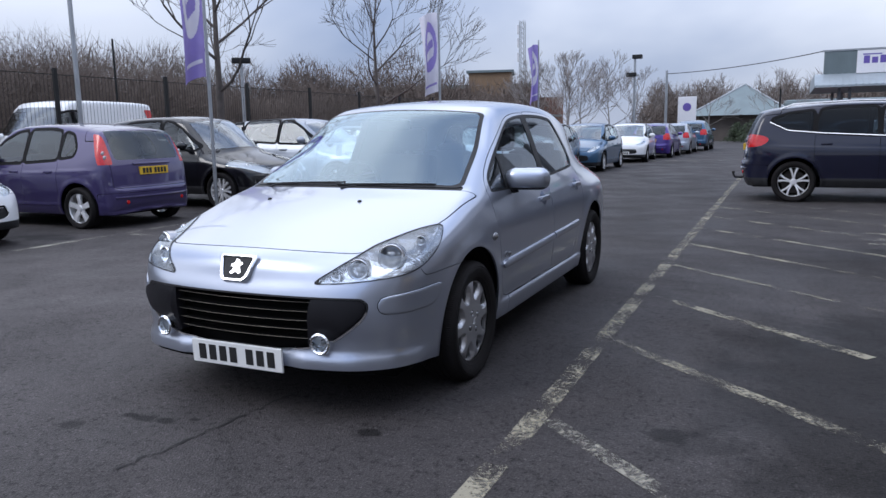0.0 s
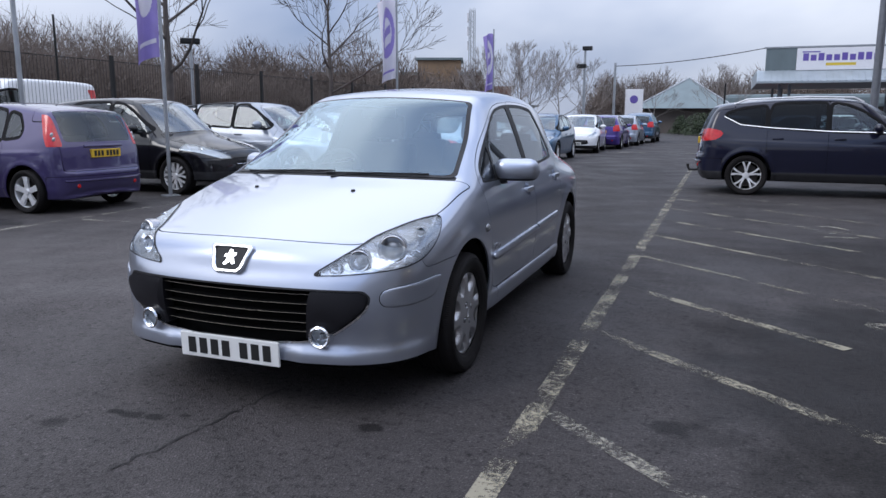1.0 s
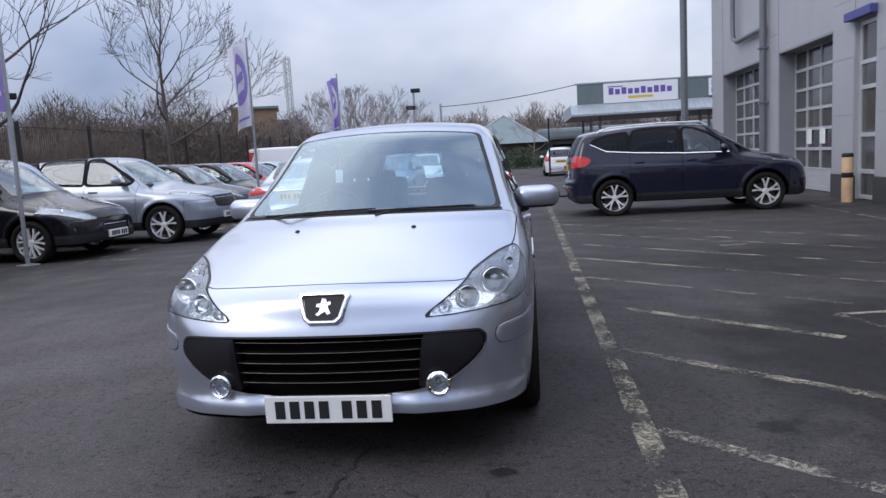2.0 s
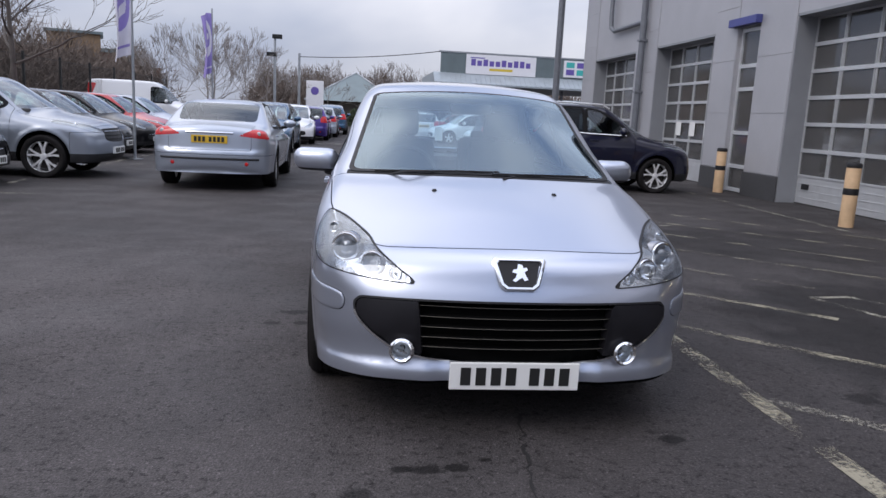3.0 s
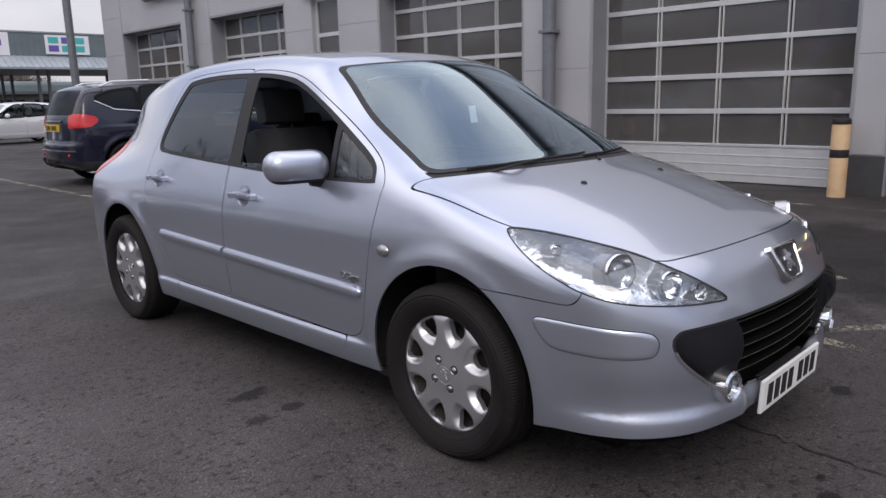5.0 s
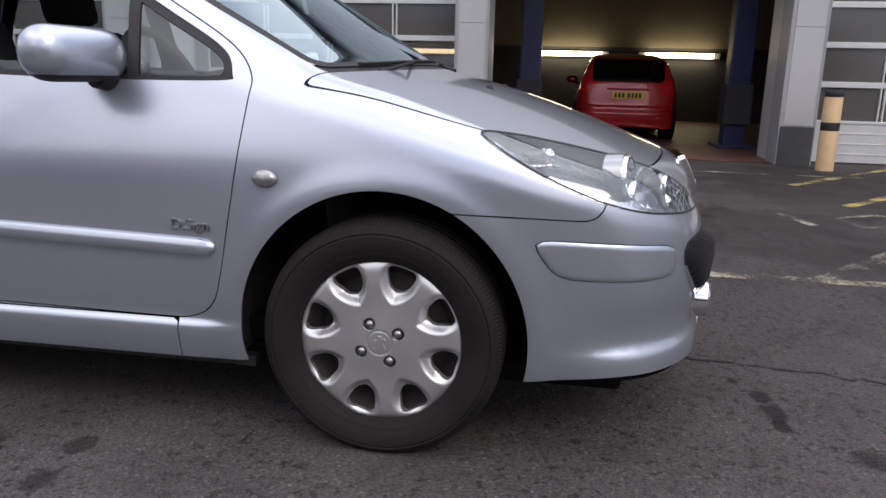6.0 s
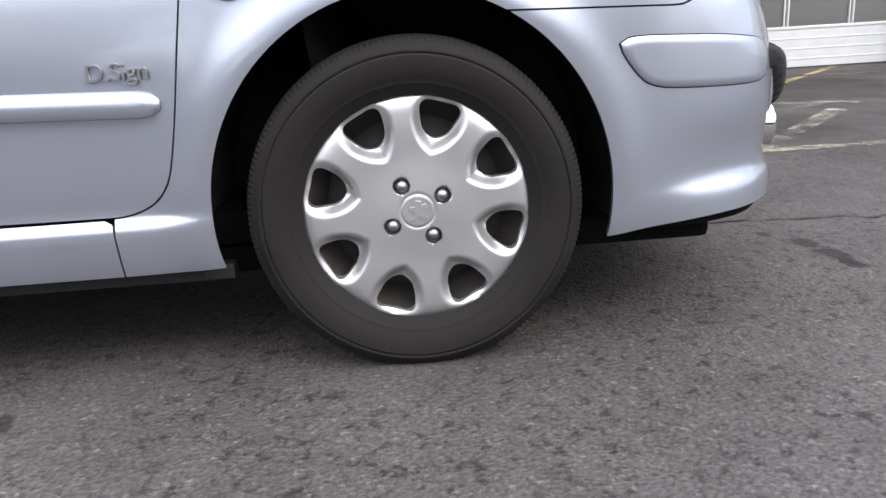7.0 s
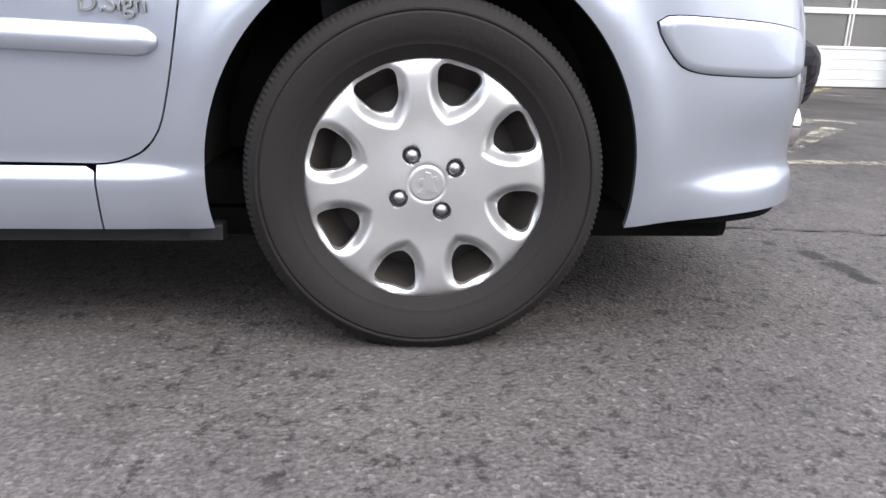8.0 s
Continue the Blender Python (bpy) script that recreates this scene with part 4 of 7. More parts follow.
    for s in (-1, 1):
        blank, _ = skin.split([q for q in mouth if s * skin.v[q[0]][0] > 0], lambda x, y, z: np.maximum(grille_f(x, y, z) + 0.010, 0.395 - 0.10 * (0.57 - z) - s * x))
        skin.panel("grille_blank", blank, DARK_TRIM, back, "charcoal plastic blanking panel", 0.05, (lambda e: lambda x, y, z: -0.010 + 0.042 * np.clip((np.hypot(np.abs(x) - 0.452, z - 0.371) - 0.04) / 0.08, 0, 1) * np.sqrt(np.clip(1 - (1 + np.clip(e(x, y, z), -0.045, 0) / 0.045) ** 2, 0, 1)))(lambda x, y, z: np.maximum(grille_f(x, y, z) + 0.010, 0.395 - 0.10 * (0.57 - z) - np.abs(x))))
    for k in range(5):
        z = 0.377 + 0.042 * k
        half = (0.40, 0.43, 0.42, 0.42, 0.42)[k]
        path = []
        for i in range(25):
            x = -half + 2 * half * i / 24
            path.append((x, ray_y(hero_f, x, z) + 0.026, z))
        bm = bmesh.new()
        rows = []
        for p in path:
            rows.append([bm.verts.new((p[0], p[1] + dy, p[2] + dz)) for dy, dz in ((0, 0.0035), (-0.004, 0), (0, -0.0035), (0.04, -0.006), (0.04, 0.004))])
        for a, b in zip(rows, rows[1:]):
            for i in range(5):
                bm.faces.new((a[i], a[(i + 1) % 5], b[(i + 1) % 5], b[i]))
        bmesh.ops.recalc_face_normals(bm, faces=bm.faces)
        slat = part("grille_slat", bm, DARK_VOID, back)
        part("slat_trim", tube([(p[0], p[1] - 0.003, p[2] + 0.002) for p in path], 0.0007, 5), STEEL_LINE, slat, smooth=True)
    # number plate
    plate = part("number_plate", box(-0.262, 0.262, -0.006, 0.006, -0.057, 0.057, 0.004), PLATE_WHITE, car, "white number plate on a pale surround")
    plate.matrix_basis = pose(0, -0.874, 0.277, 3)
    bars(plate, 0.262, -0.0075, 0.0, PLATE_INK)
    part("plate_mount", box(-0.20, 0.20, 0.005, 0.05, -0.045, 0.045, 0.006), BLACK_TRIM, plate)
    # bonnet emblem
    slope = (ray_y(hero_f, 0, 0.735) - ray_y(hero_f, 0, 0.635)) / 0.100
    tilt = pose(0, ray_y(hero_f, 0, 0.685) - 0.004, 0.685, -math.degrees(math.atan(slope)))
    emb = part("emblem_frame", ring_slab([(-0.100, 0.062), (0.100, 0.062), (0.108, 0.050), (0.078, -0.050), (0.056, -0.068), (-0.056, -0.068), (-0.078, -0.050), (-0.108, 0.050)], 0.80, 0.012, tilt), CHROME, car, "chrome-framed black emblem", smooth=True)
    part("emblem_field", slab([(-0.085, 0.051), (0.085, 0.051), (0.064, -0.042), (0.046, -0.056), (-0.046, -0.056), (-0.064, -0.042)], 0.004, tilt), BLACK_TRIM, emb)
    part("emblem_figure", slab([(-0.006, 0.040), (0.012, 0.036), (0.016, 0.022), (0.030, 0.026), (0.034, 0.014), (0.020, 0.006), (0.026, -0.010), (0.034, -0.026), (0.020, -0.032), (0.010, -0.018), (-0.002, -0.024), (-0.018, -0.036), (-0.030, -0.030), (-0.016, -0.016), (-0.012, 0.000), (-0.030, 0.004), (-0.026, 0.016), (-0.010, 0.018)], 0.008, tilt), CHROME, emb)
    # washer jets and wipers
    for s in (-1, 1):
        bm = lathe([(0.0, 0.009), (0.008, 0.008), (0.013, 0.0), (0.014, -0.006)], 14, "z")
        bmesh.ops.translate(bm, verts=bm.verts, vec=(s * 0.286, -0.200, ray_z(hero_f, s * 0.286, -0.200)))
        part("washer_jet", bm, BLACK_TRIM, car, smooth=True)
    for x0, x1 in ((-0.56, 0.06), (0.02, 0.56)):
        pts = []
        for i in range(9):
            x = x0 + (x1 - x0) * i / 8
            y = 0.004 + 0.022 * i / 8 + 0.40 * x * x
            pts.append((x, y, ray_z(hero_f, x, y) + 0.007))
        bm = tube(pts, 0.0045, 6)
        wiper = part("wiper", bm, BLACK_TRIM, car, "", smooth=True)
        part("wiper_arm", tube([pts[4], (pts[4][0] * 0.5 + x0 * 0.5, pts[4][1] - 0.02, pts[4][2] - 0.008), (x0 + 0.05, pts[0][1] - 0.045, pts[0][2] - 0.020)], [0.004, 0.005, 0.007], 6), BLACK_TRIM, wiper, smooth=True)
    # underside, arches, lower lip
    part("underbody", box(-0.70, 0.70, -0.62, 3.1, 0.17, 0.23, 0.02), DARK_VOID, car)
    part("air_dam", slab([(-0.60, -0.70), (-0.40, -0.79), (0, -0.82), (0.40, -0.79), (0.60, -0.70), (0.68, -0.52), (0.70, -0.40), (-0.70, -0.40), (-0.68, -0.52)], 0.06, pose(0, 0, 0.195, 0)), BLACK_TRIM, car)
    for yc in AXLES:
        for s in (-1, 1):
            bm = bmesh.new()
            rows = []
            for k in range(25):
                a = radians(-12 + 204 * k / 24)
                zr = HUB + 0.396 * math.sin(a)
                edge = min(0.812, float(TUMBLE(zr)) - 0.006)
                rows.append([bm.verts.new((s * x, yc + r * math.cos(a), HUB + r * math.sin(a))) for x, r in ((edge, 0.396), (edge - 0.004, 0.412), (0.42, 0.412))])
            for a, b in zip(rows, rows[1:]):
                for i in range(2):
                    bm.faces.new((a[i], a[i + 1], b[i + 1], b[i]))
            bm.faces.new([r[2] for r in rows])
            part("arch_liner", bm, LINER, car)
            hubcap_wheel(car, s * 0.748, yc, HUB, -1 if s < 0 else 1)
    for s in (-1, 1):
        part("jacking_point", box(s * 0.76 - 0.02, s * 0.76 + 0.02, 0.36, 0.42, 0.185, 0.215, 0.004), BLACK_TRIM, car)
        part("sill_seam", box(s * 0.755 - 0.006, s * 0.755 + 0.006, 0.40, 2.2, 0.180, 0.225), BLACK_TRIM, car)
    hero_cabin(car)
    return car


def lettering(door, s, word, y, z):
    """Small raised metal letters on the door."""
    c = bpy.data.curves.new("door_lettering", "FONT")
    c.body, c.size, c.extrude, c.bevel_depth, c.align_x = word, 0.041, 0.0018, 0.0005, "CENTER"
    ob = new("door_lettering", c)
    me = bpy.data.meshes.new_from_object(ob)
    bpy.data.objects.remove(ob)
    text = new("door_lettering", me)
    text.parent = door
    me.materials.append(BADGE)
    text.matrix_basis = pose(s * (float(TUMBLE(z)) + 0.001), y, z - 0.014, 90, 0, 90 * s)
    tagged(text, "small bright metal lettering")


def ray_y(f, x, z, y=-1.0):
    """The first y, going back from the nose, at which the surface stands."""
    ys = np.linspace(y, 0.6, 1601)
    inside = f(np.full_like(ys, x), ys, np.full_like(ys, z)) < 0
    return float(ys[np.argmax(inside)])


def ray_z(f, x, y):
    zs = np.linspace(1.7, 0.3, 1401)
    inside = f(np.full_like(zs, x), np.full_like(zs, y), zs) < 0
    return float(zs[np.argmax(inside)])


def slab(outline, depth, m):
    """A flat shape in x and z, facing -y, with a bevelled face, placed by m; an outline in x and y when m has no turn."""
    bm = bmesh.new()
    front = [bm.verts.new((x * 0.97, -depth, z * 0.97)) for x, z in outline]
    mid = [bm.verts.new((x, -depth * 0.6, z)) for x, z in outline]
    back = [bm.verts.new((x, 0.01, z)) for x, z in outline]
    n = len(outline)
    bm.faces.new(front)
    for a, b in ((front, mid), (mid, back)):
        for i in range(n):
            bm.faces.new((a[i], b[i], b[(i + 1) % n], a[(i + 1) % n]))
    bmesh.ops.recalc_face_normals(bm, faces=bm.faces)
    bmesh.ops.transform(bm, matrix=m, verts=bm.verts)
    return bm


def ring_slab(outline, k, depth, m):
    """A raised frame: the outline with its middle, k times as large, left open."""
    bm = bmesh.new()
    loops = []
    for f, d in ((1.03, 0.012), (1.0, -depth * 0.7), (0.95, -depth), (k + 0.04, -depth), (k, -depth * 0.6), (k, 0.012)):
        loops.append([bm.verts.new((x * f, d, z * f)) for x, z in outline])
    n = len(outline)
    for a, b in zip(loops, loops[1:]):
        for i in range(n):
            bm.faces.new((a[i], b[i], b[(i + 1) % n], a[(i + 1) % n]))
    bmesh.ops.recalc_face_normals(bm, faces=bm.faces)
    bmesh.ops.transform(bm, matrix=m, verts=bm.verts)
    return bm


def bars(plate, half, y, z, ink, turn=0.0):
    """Plain bars that stand for the characters of a number plate."""
    step = half * 2 / 8.6
    for k in range(7):
        x = -half + step * (1.05 + k + (0.55 if k > 3 else 0))
        part("plate_bar", box(x - step * 0.33, x + step * 0.33, y - 0.001, y + 0.003, z - 0.037, z + 0.037), ink, plate)


def mirror(car, s):
    f = Field(rounded(-0.135, 0.135, -0.070, 0.070, 0.060), 0.008, 0.2, 1)

    def body(x, y, z):
        return smax(f(x + 0.25 * (z * 0.2), z), np.abs(y) - 0.075 + 0.9 * np.abs(x) ** 2 + 2.0 * z**2, 0.06)

    sk = Skin(body, (-0.18, -0.11, -0.10), (0.18, 0.11, 0.10), 0.012)
    m = pose(s * 0.886, 0.750, 1.000, 0, 0, s * 14) @ Matrix.Diagonal((0.99, 0.95, 0.95, 1))
    glass_faces, shell = sk.split(sk.faces, lambda x, y, z: np.maximum(0.048 - y, np.maximum(np.abs(x) - 0.10, np.abs(z) - 0.052)))
    low, shell = sk.split(shell, lambda x, y, z: z + 0.052)
    mir = sk.panel("door_mirror", shell, SILVER, car, "body-coloured door mirror", 0.0)
    mir.matrix_basis = m
    a = sk.panel("mirror_base", low, BLACK_TRIM, mir, "", 0.0)
    b = sk.panel("mirror_glass", glass_faces, CHROME, mir, "", 0.0, -0.004)
    bm = bmesh.new()
    add_tube(bm, [(-s * 0.06, 0.0, -0.052), (-s * 0.12, 0.0, -0.062), (-s * 0.165, -0.03, -0.065), (-s * 0.19, -0.06, -0.06)], [0.034, 0.036, 0.042, 0.046], 12)
    part("mirror_arm", bm, BLACK_TRIM, mir, smooth=True)


def seat(car, x, y, head=1.14):
    s = new("seat")
    s.parent = car
    part("cushion", box(x - 0.25, x + 0.25, y - 0.45, y + 0.08, 0.42, 0.60, 0.06), FABRIC, s, smooth=True)
    part("backrest", box(x - 0.24, x + 0.24, -0.08, 0.08, 0, 0.62, 0.06, Matrix.Translation((0, y + 0.08, 0.52)) @ pose(0, 0, 0, -16)), FABRIC, s, smooth=True)
    part("headrest", box(x - 0.13, x + 0.13, -0.05, 0.05, 0, 0.18, 0.04, Matrix.Translation((0, y + 0.27, head)) @ pose(0, 0, 0, -10)), FABRIC, s, smooth=True)
    for d in (-0.05, 0.05):
        part("headrest_post", tube([(x + d, y + 0.24, head - 0.08), (x + d, y + 0.27, head + 0.03)], 0.006, 6), CHROME, s)


def hero_cabin(car):
    for x in (-0.36, 0.36):
        seat(car, x, 1.35)
    for x in (-0.40, 0.40):
        seat(car, x, 2.22, 1.0)
    bm = bmesh.new()
    prof = [(0.10, 0.40), (0.16, 0.92), (0.30, 0.985), (0.50, 0.985), (0.66, 0.93), (0.70, 0.80), (0.62, 0.62), (0.55, 0.45)]
    rows = [[bm.verts.new((x, y + (0.06 if abs(x) > 0.5 else 0), z - 0.03 * (abs(x) > 0.6))) for y, z in prof] for x in (-0.68, -0.5, -0.2, 0.2, 0.5, 0.68)]
    for a, b in zip(rows, rows[1:]):
        for i in range(len(prof) - 1):
            bm.faces.new((a[i], a[i + 1], b[i + 1], b[i]))
    bmesh.ops.recalc_face_normals(bm, faces=bm.faces)
    part("dashboard", bm, DASH, car, smooth=True)
    wheel = part("steering_wheel", lathe([(0.185 + 0.015 * math.cos(a), 0.015 * math.sin(a)) for a in (2 * math.pi * k / 10 for k in range(10))], 40, "y", True), DASH, car, smooth=True)
    wheel.matrix_basis = pose(-0.36, 0.80, 0.92, -26)
    part("wheel_hub", box(-0.17, 0.17, -0.02, 0.01, -0.045, 0.045, 0.015), DASH, wheel, smooth=True)
    part("cabin_floor", box(-0.70, 0.70, 0.1, 3.0, 0.235, 0.30), DARK_VOID, car)
    part("rear_shelf", box(-0.62, 0.62, 2.55, 3.05, 0.92, 0.95), DASH, car)
    part("rear_view_mirror", box(-0.12, 0.12, 0.70, 0.74, 1.30, 1.36, 0.015), DASH, car, smooth=True)
    part("paper_tag", box(-0.021, 0.021, -0.001, 0.001, -0.036, 0.036, 0.0, pose(-0.215, 0.405, 1.185, -12)), PLATE_WHITE, car, "small white paper tag behind the windscreen")
    part("headlining", box(-0.52, 0.52, 0.95, 2.8, 1.395, 1.41, 0.0), material("headlining_cloth", (0.30, 0.30, 0.29), 0.95, vary=0.05), car)
    for s in (-1, 1):
        for y0, y1 in ((0.42, 1.40), (1.47, 2.2)):
            part("door_card", box(s * 0.735 - 0.02, s * 0.735 + 0.02, y0, y1, 0.35, 0.93, 0.02), DASH, car)


hero = build_hero()


# ---- the yard ----
def ground_sheet():
    bm = bmesh.new()
    xs = [-900, -200, -60, -30, -15, -8, -4, 0, 4, 8, 15, 30, 60, 200, 900]
    vs = [[bm.verts.new((x, y, 0)) for y in xs] for x in xs]
    for i in range(len(xs) - 1):
        for k in range(len(xs) - 1):
            bm.faces.new((vs[i][k], vs[i + 1][k], vs[i + 1][k + 1], vs[i][k + 1]))
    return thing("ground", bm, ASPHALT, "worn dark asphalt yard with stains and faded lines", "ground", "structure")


ground = ground_sheet()


def stripe(x0, y0, x1, y1, width, mat, label="worn white painted line on the asphalt"):
    a, b = Vector((x0, y0, 0)), Vector((x1, y1, 0))
    d = (b - a).normalized()
    side = Vector((-d.y, d.x, 0)) * width / 2
    bm = bmesh.new()
    n = max(2, int((b - a).length / 0.5))
    rows = []
    for i in range(n + 1):
        c = a.lerp(b, i / n)
        rows.append((bm.verts.new(c + side + Vector((0, 0, 0.004))), bm.verts.new(c - side + Vector((0, 0, 0.004)))))
    for p, q in zip(rows, rows[1:]):
        bm.faces.new((p[0], p[1], q[1], q[0]))
    return thing("road_marking", bm, mat, label, "road marking", "structure")


stripe(1.31, -6.0, 1.31, 17.0, 0.105, LINE_WHITE)
for k in range(-2, 8):
    y = 0.93 + 1.36 * k
    reach = (1.45, 1.0, 1.40, 1.40, 1.85, 3.2, 3.8, 5.1, 5.6, 2.6)[k + 2]
    stripe(1.37, y, 1.37 + reach, y - 0.86 * reach, 0.085 if k < 2 else 0.065, LINE_FAINT if k in (-2, -1, 7) else LINE_WHITE)
for x0, y0, x1, y1 in ((2.94, 0.74, 3.12, 0.62), (2.92, -2.22, 3.38, -2.12), (3.24, -3.35, 3.53, -2.80), (1.42, -1.86, 2.74, -3.05)):
    stripe(x0, y0, x1, y1, 0.08, LINE_FAINT)
stripe(5.16, -2.70, 7.7, -4.87, 0.10, LINE_YELLOW, "worn yellow painted line on the asphalt")
stripe(3.9, -2.78, 7.75, -6.1, 0.10, LINE_YELLOW, "worn yellow painted line on the asphalt")
stripe(6.05, 11.5, 6.05, -9.0, 0.09, LINE_FAINT)
for cx, cy in ((3.25, 1.48), (3.25, 6.2), (3.2, -2.8)):
    for dx0, dy0, dx1, dy1 in ((-0.28, 0.25, 0.10, 0.30), (0.10, 0.30, 0.30, -0.05), (0.30, -0.05, -0.05, -0.35), (-0.05, -0.35, -0.28, 0.25), (-0.10, -0.60, 0.25, -0.55)):
        stripe(cx + dx0, cy + dy0, cx + dx1, cy + dy1, 0.06, LINE_FAINT, "faded parking bay symbol on the asphalt")
# the far crossing line and the edge of the parking row
stripe(-3.0, 25.8, 3.5, 25.8, 0.35, LINE_FAINT)
stripe(-5.78, -8, -5.72, 24, 0.10, LINE_FAINT, "pale joint along the edge of the parking row")
for y in (3.6, 6.6, 9.4, 12.2):
    stripe(-5.6, y, -4.9, y + 0.05, 0.08, LINE_FAINT)



def crack(x0, y0, x1, y1, seed):
    """A thin dark jagged crack in the asphalt."""
    rng = random.Random(seed)
    bm = bmesh.new()
    n, rows = 26, []
    for i in range(n + 1):
        t = i / n
        x = x0 + (x1 - x0) * t + rng.uniform(-0.02, 0.02)
        y = y0 + (y1 - y0) * t
        w = rng.uniform(0.001, 0.009)
        rows.append((bm.verts.new((x - w, y, 0.004)), bm.verts.new((x + w, y, 0.004))))
    for p, q in zip(rows, rows[1:]):
        bm.faces.new((p[0], p[1], q[1], q[0]))
    return thing("asphalt_crack", bm, TAR, "thin dark jagged crack in the asphalt", "crack", "structure")


TAR = material("dark_tar", (0.012, 0.011, 0.011), 0.8, vary=0.2)
crack(-0.04, -1.55, 0.09, -0.60, 3)
WALL_X, DOOR_X = 7.2, 7.58
CLAD = material("grey_cladding", (0.42, 0.42, 0.44), 0.45, 0.3, vary=0.05, scale=1.2, bump=0.04, bump_scale=40, fine=0.02)
CLAD_DARK = material("grey_reveal", (0.27, 0.28, 0.30), 0.5, 0.2, vary=0.06, scale=2)
PLINTH = material("plinth_brick", (0.045, 0.045, 0.048), 0.8, vary=0.2, scale=6, bump=0.3, bump_scale=60)
DOOR_ALU = material("door_aluminium", (0.60, 0.61, 0.62), 0.4, 0.5, vary=0.05, scale=6)


def acrylic(name, tint, body, share):
    """A plastic pane: partly clear, partly milky grey imitating reflected sky, with a weak gloss."""
    m = glass(name, tint, 0.03, 0.06, 0.8, (0.85, 0.88, 0.92))
    nt = m.node_tree
    mix = next(n for n in nt.nodes if n.type == "MIX_SHADER")
    clear = next(n for n in nt.nodes if n.type == "BSDF_TRANSPARENT")
    milk = nt.nodes.new("ShaderNodeBsdfDiffuse")
    milk.inputs["Color"].default_value = (*body, 1)
    inner = nt.nodes.new("ShaderNodeMixShader")
    inner.inputs["Fac"].default_value = share
    nt.links.new(clear.outputs[0], inner.inputs[1])
    nt.links.new(milk.outputs[0], inner.inputs[2])
    nt.links.new(inner.outputs[0], mix.inputs[1])
    return m


# the diffuse grey carries the brightness of sky and wall reflections
DOOR_PANE = acrylic("door_acrylic", (0.50, 0.48, 0.47), (0.16, 0.155, 0.15), 0.5)


def wall_piece(y0, y1, z0, z1, x0=WALL_X, x1=8.2, mat=None):
    return thing("wall_east", box(x0, x1, y0, y1, z0, z1), mat or CLAD, "light grey metal-clad wall", "wall", "structure")


DOORS = [(17.5, 21.2, 3.40), (12.66, 15.95, 3.40), (5.95, 9.48, 3.44), (1.0, 4.66, 3.44), (-3.08, 0.62, 3.44), (-7.0, -3.45, 3.44), (-11.6, -8.1, 3.44)]
edges = [22.6, 21.2, 17.5, 15.95, 12.66, 11.62, 10.75, 9.48, 5.95, 4.66, 1.0, 0.62, -3.08, -3.45, -7.0, -8.1, -11.6, -20]
for a, b in zip(edges[0::2], edges[1::2]):
    wall_piece(b, a, 0, 7.0)
for y0, y1, top in DOORS:
    wall_piece(y0, y1, top, 7.0)
wall_piece(10.75, 11.62, 3.40, 7.0)


# ---- the other cars ----
WINDOW_RUBBER = material("window_rubber", (0.010, 0.010, 0.011), 0.7, vary=0.1, spec=0.12)
def alloy_wheel(parent, x, y, radius, side, spokes=5, rim_k=0.68, width=0.21, seg=64, twin=False):
    """A tyre and a spoked alloy rim; side -1: its face looks to -x."""
    w = new("wheel")
    w.parent = parent
    w.matrix_basis = pose(x, y, radius - 0.008, 0, 0, 0 if side < 0 else 180)
    rim = radius * rim_k
    part("tyre", tyre_mesh(radius, rim, width, 0.008, seg), TYRE, w, smooth=True)
    part("rim", lathe([(rim - 0.012, 0.07), (rim - 0.02, 0.0), (rim - 0.016, -0.07), (rim - 0.004, -0.085), (rim + 0.006, -0.08)], 40), ALLOY, w, smooth=True)
    part("brake_disc", lathe([(0.0, -0.005), (rim * 0.75, -0.005), (rim * 0.78, 0.02)], 24), STEEL, w)
    bm = bmesh.new()
    for k in range(spokes):
        for off in ((-0.19, 0.19) if twin else (0.0,)):
            a = 2 * math.pi * k / spokes + 0.3
            wd = 0.0135 if twin else 0.034
            pts = []
            for r, h in ((rim * 0.12, wd * 1.1), (rim * 0.6, wd), (rim * 0.98, wd * 1.35)):
                b = a + off * (r / rim) * 1.3
                c, s = math.cos(b), math.sin(b)
                for q in (-h, h):
                    pts.append([bm.verts.new((d, r * c - q * s, r * s + q * c)) for d in (-0.078 + 0.012 * (r < rim * 0.3), -0.045)])
            for i in (0, 2):
                p, q, r_, s_ = pts[i], pts[i + 1], pts[i + 2], pts[i + 3]
                bm.faces.new((p[0], q[0], s_[0], r_[0]))
                bm.faces.new((p[0], r_[0], r_[1], p[1]))
                bm.faces.new((q[0], q[1], s_[1], s_[0]))
    bmesh.ops.recalc_face_normals(bm, faces=bm.faces)
    part("spokes", bm, ALLOY, w)
    bm = lathe([(0.0, -0.082), (rim * 0.17, -0.080), (rim * 0.22, -0.066), (rim * 0.22, -0.03)], 20)
    part("hub_cap", bm, ALLOY, w, smooth=True)
    return w


BASE_TUMBLE = [(0.0, 0.80), (0.13, 0.895), (0.17, 0.93), (0.25, 0.96), (0.35, 0.985), (0.45, 1.0), (0.52, 0.995), (0.58, 0.965), (0.64, 0.925), (0.70, 0.885), (0.78, 0.83), (0.86, 0.77), (0.94, 0.71), (1.0, 0.65), (1.15, 0.5)]

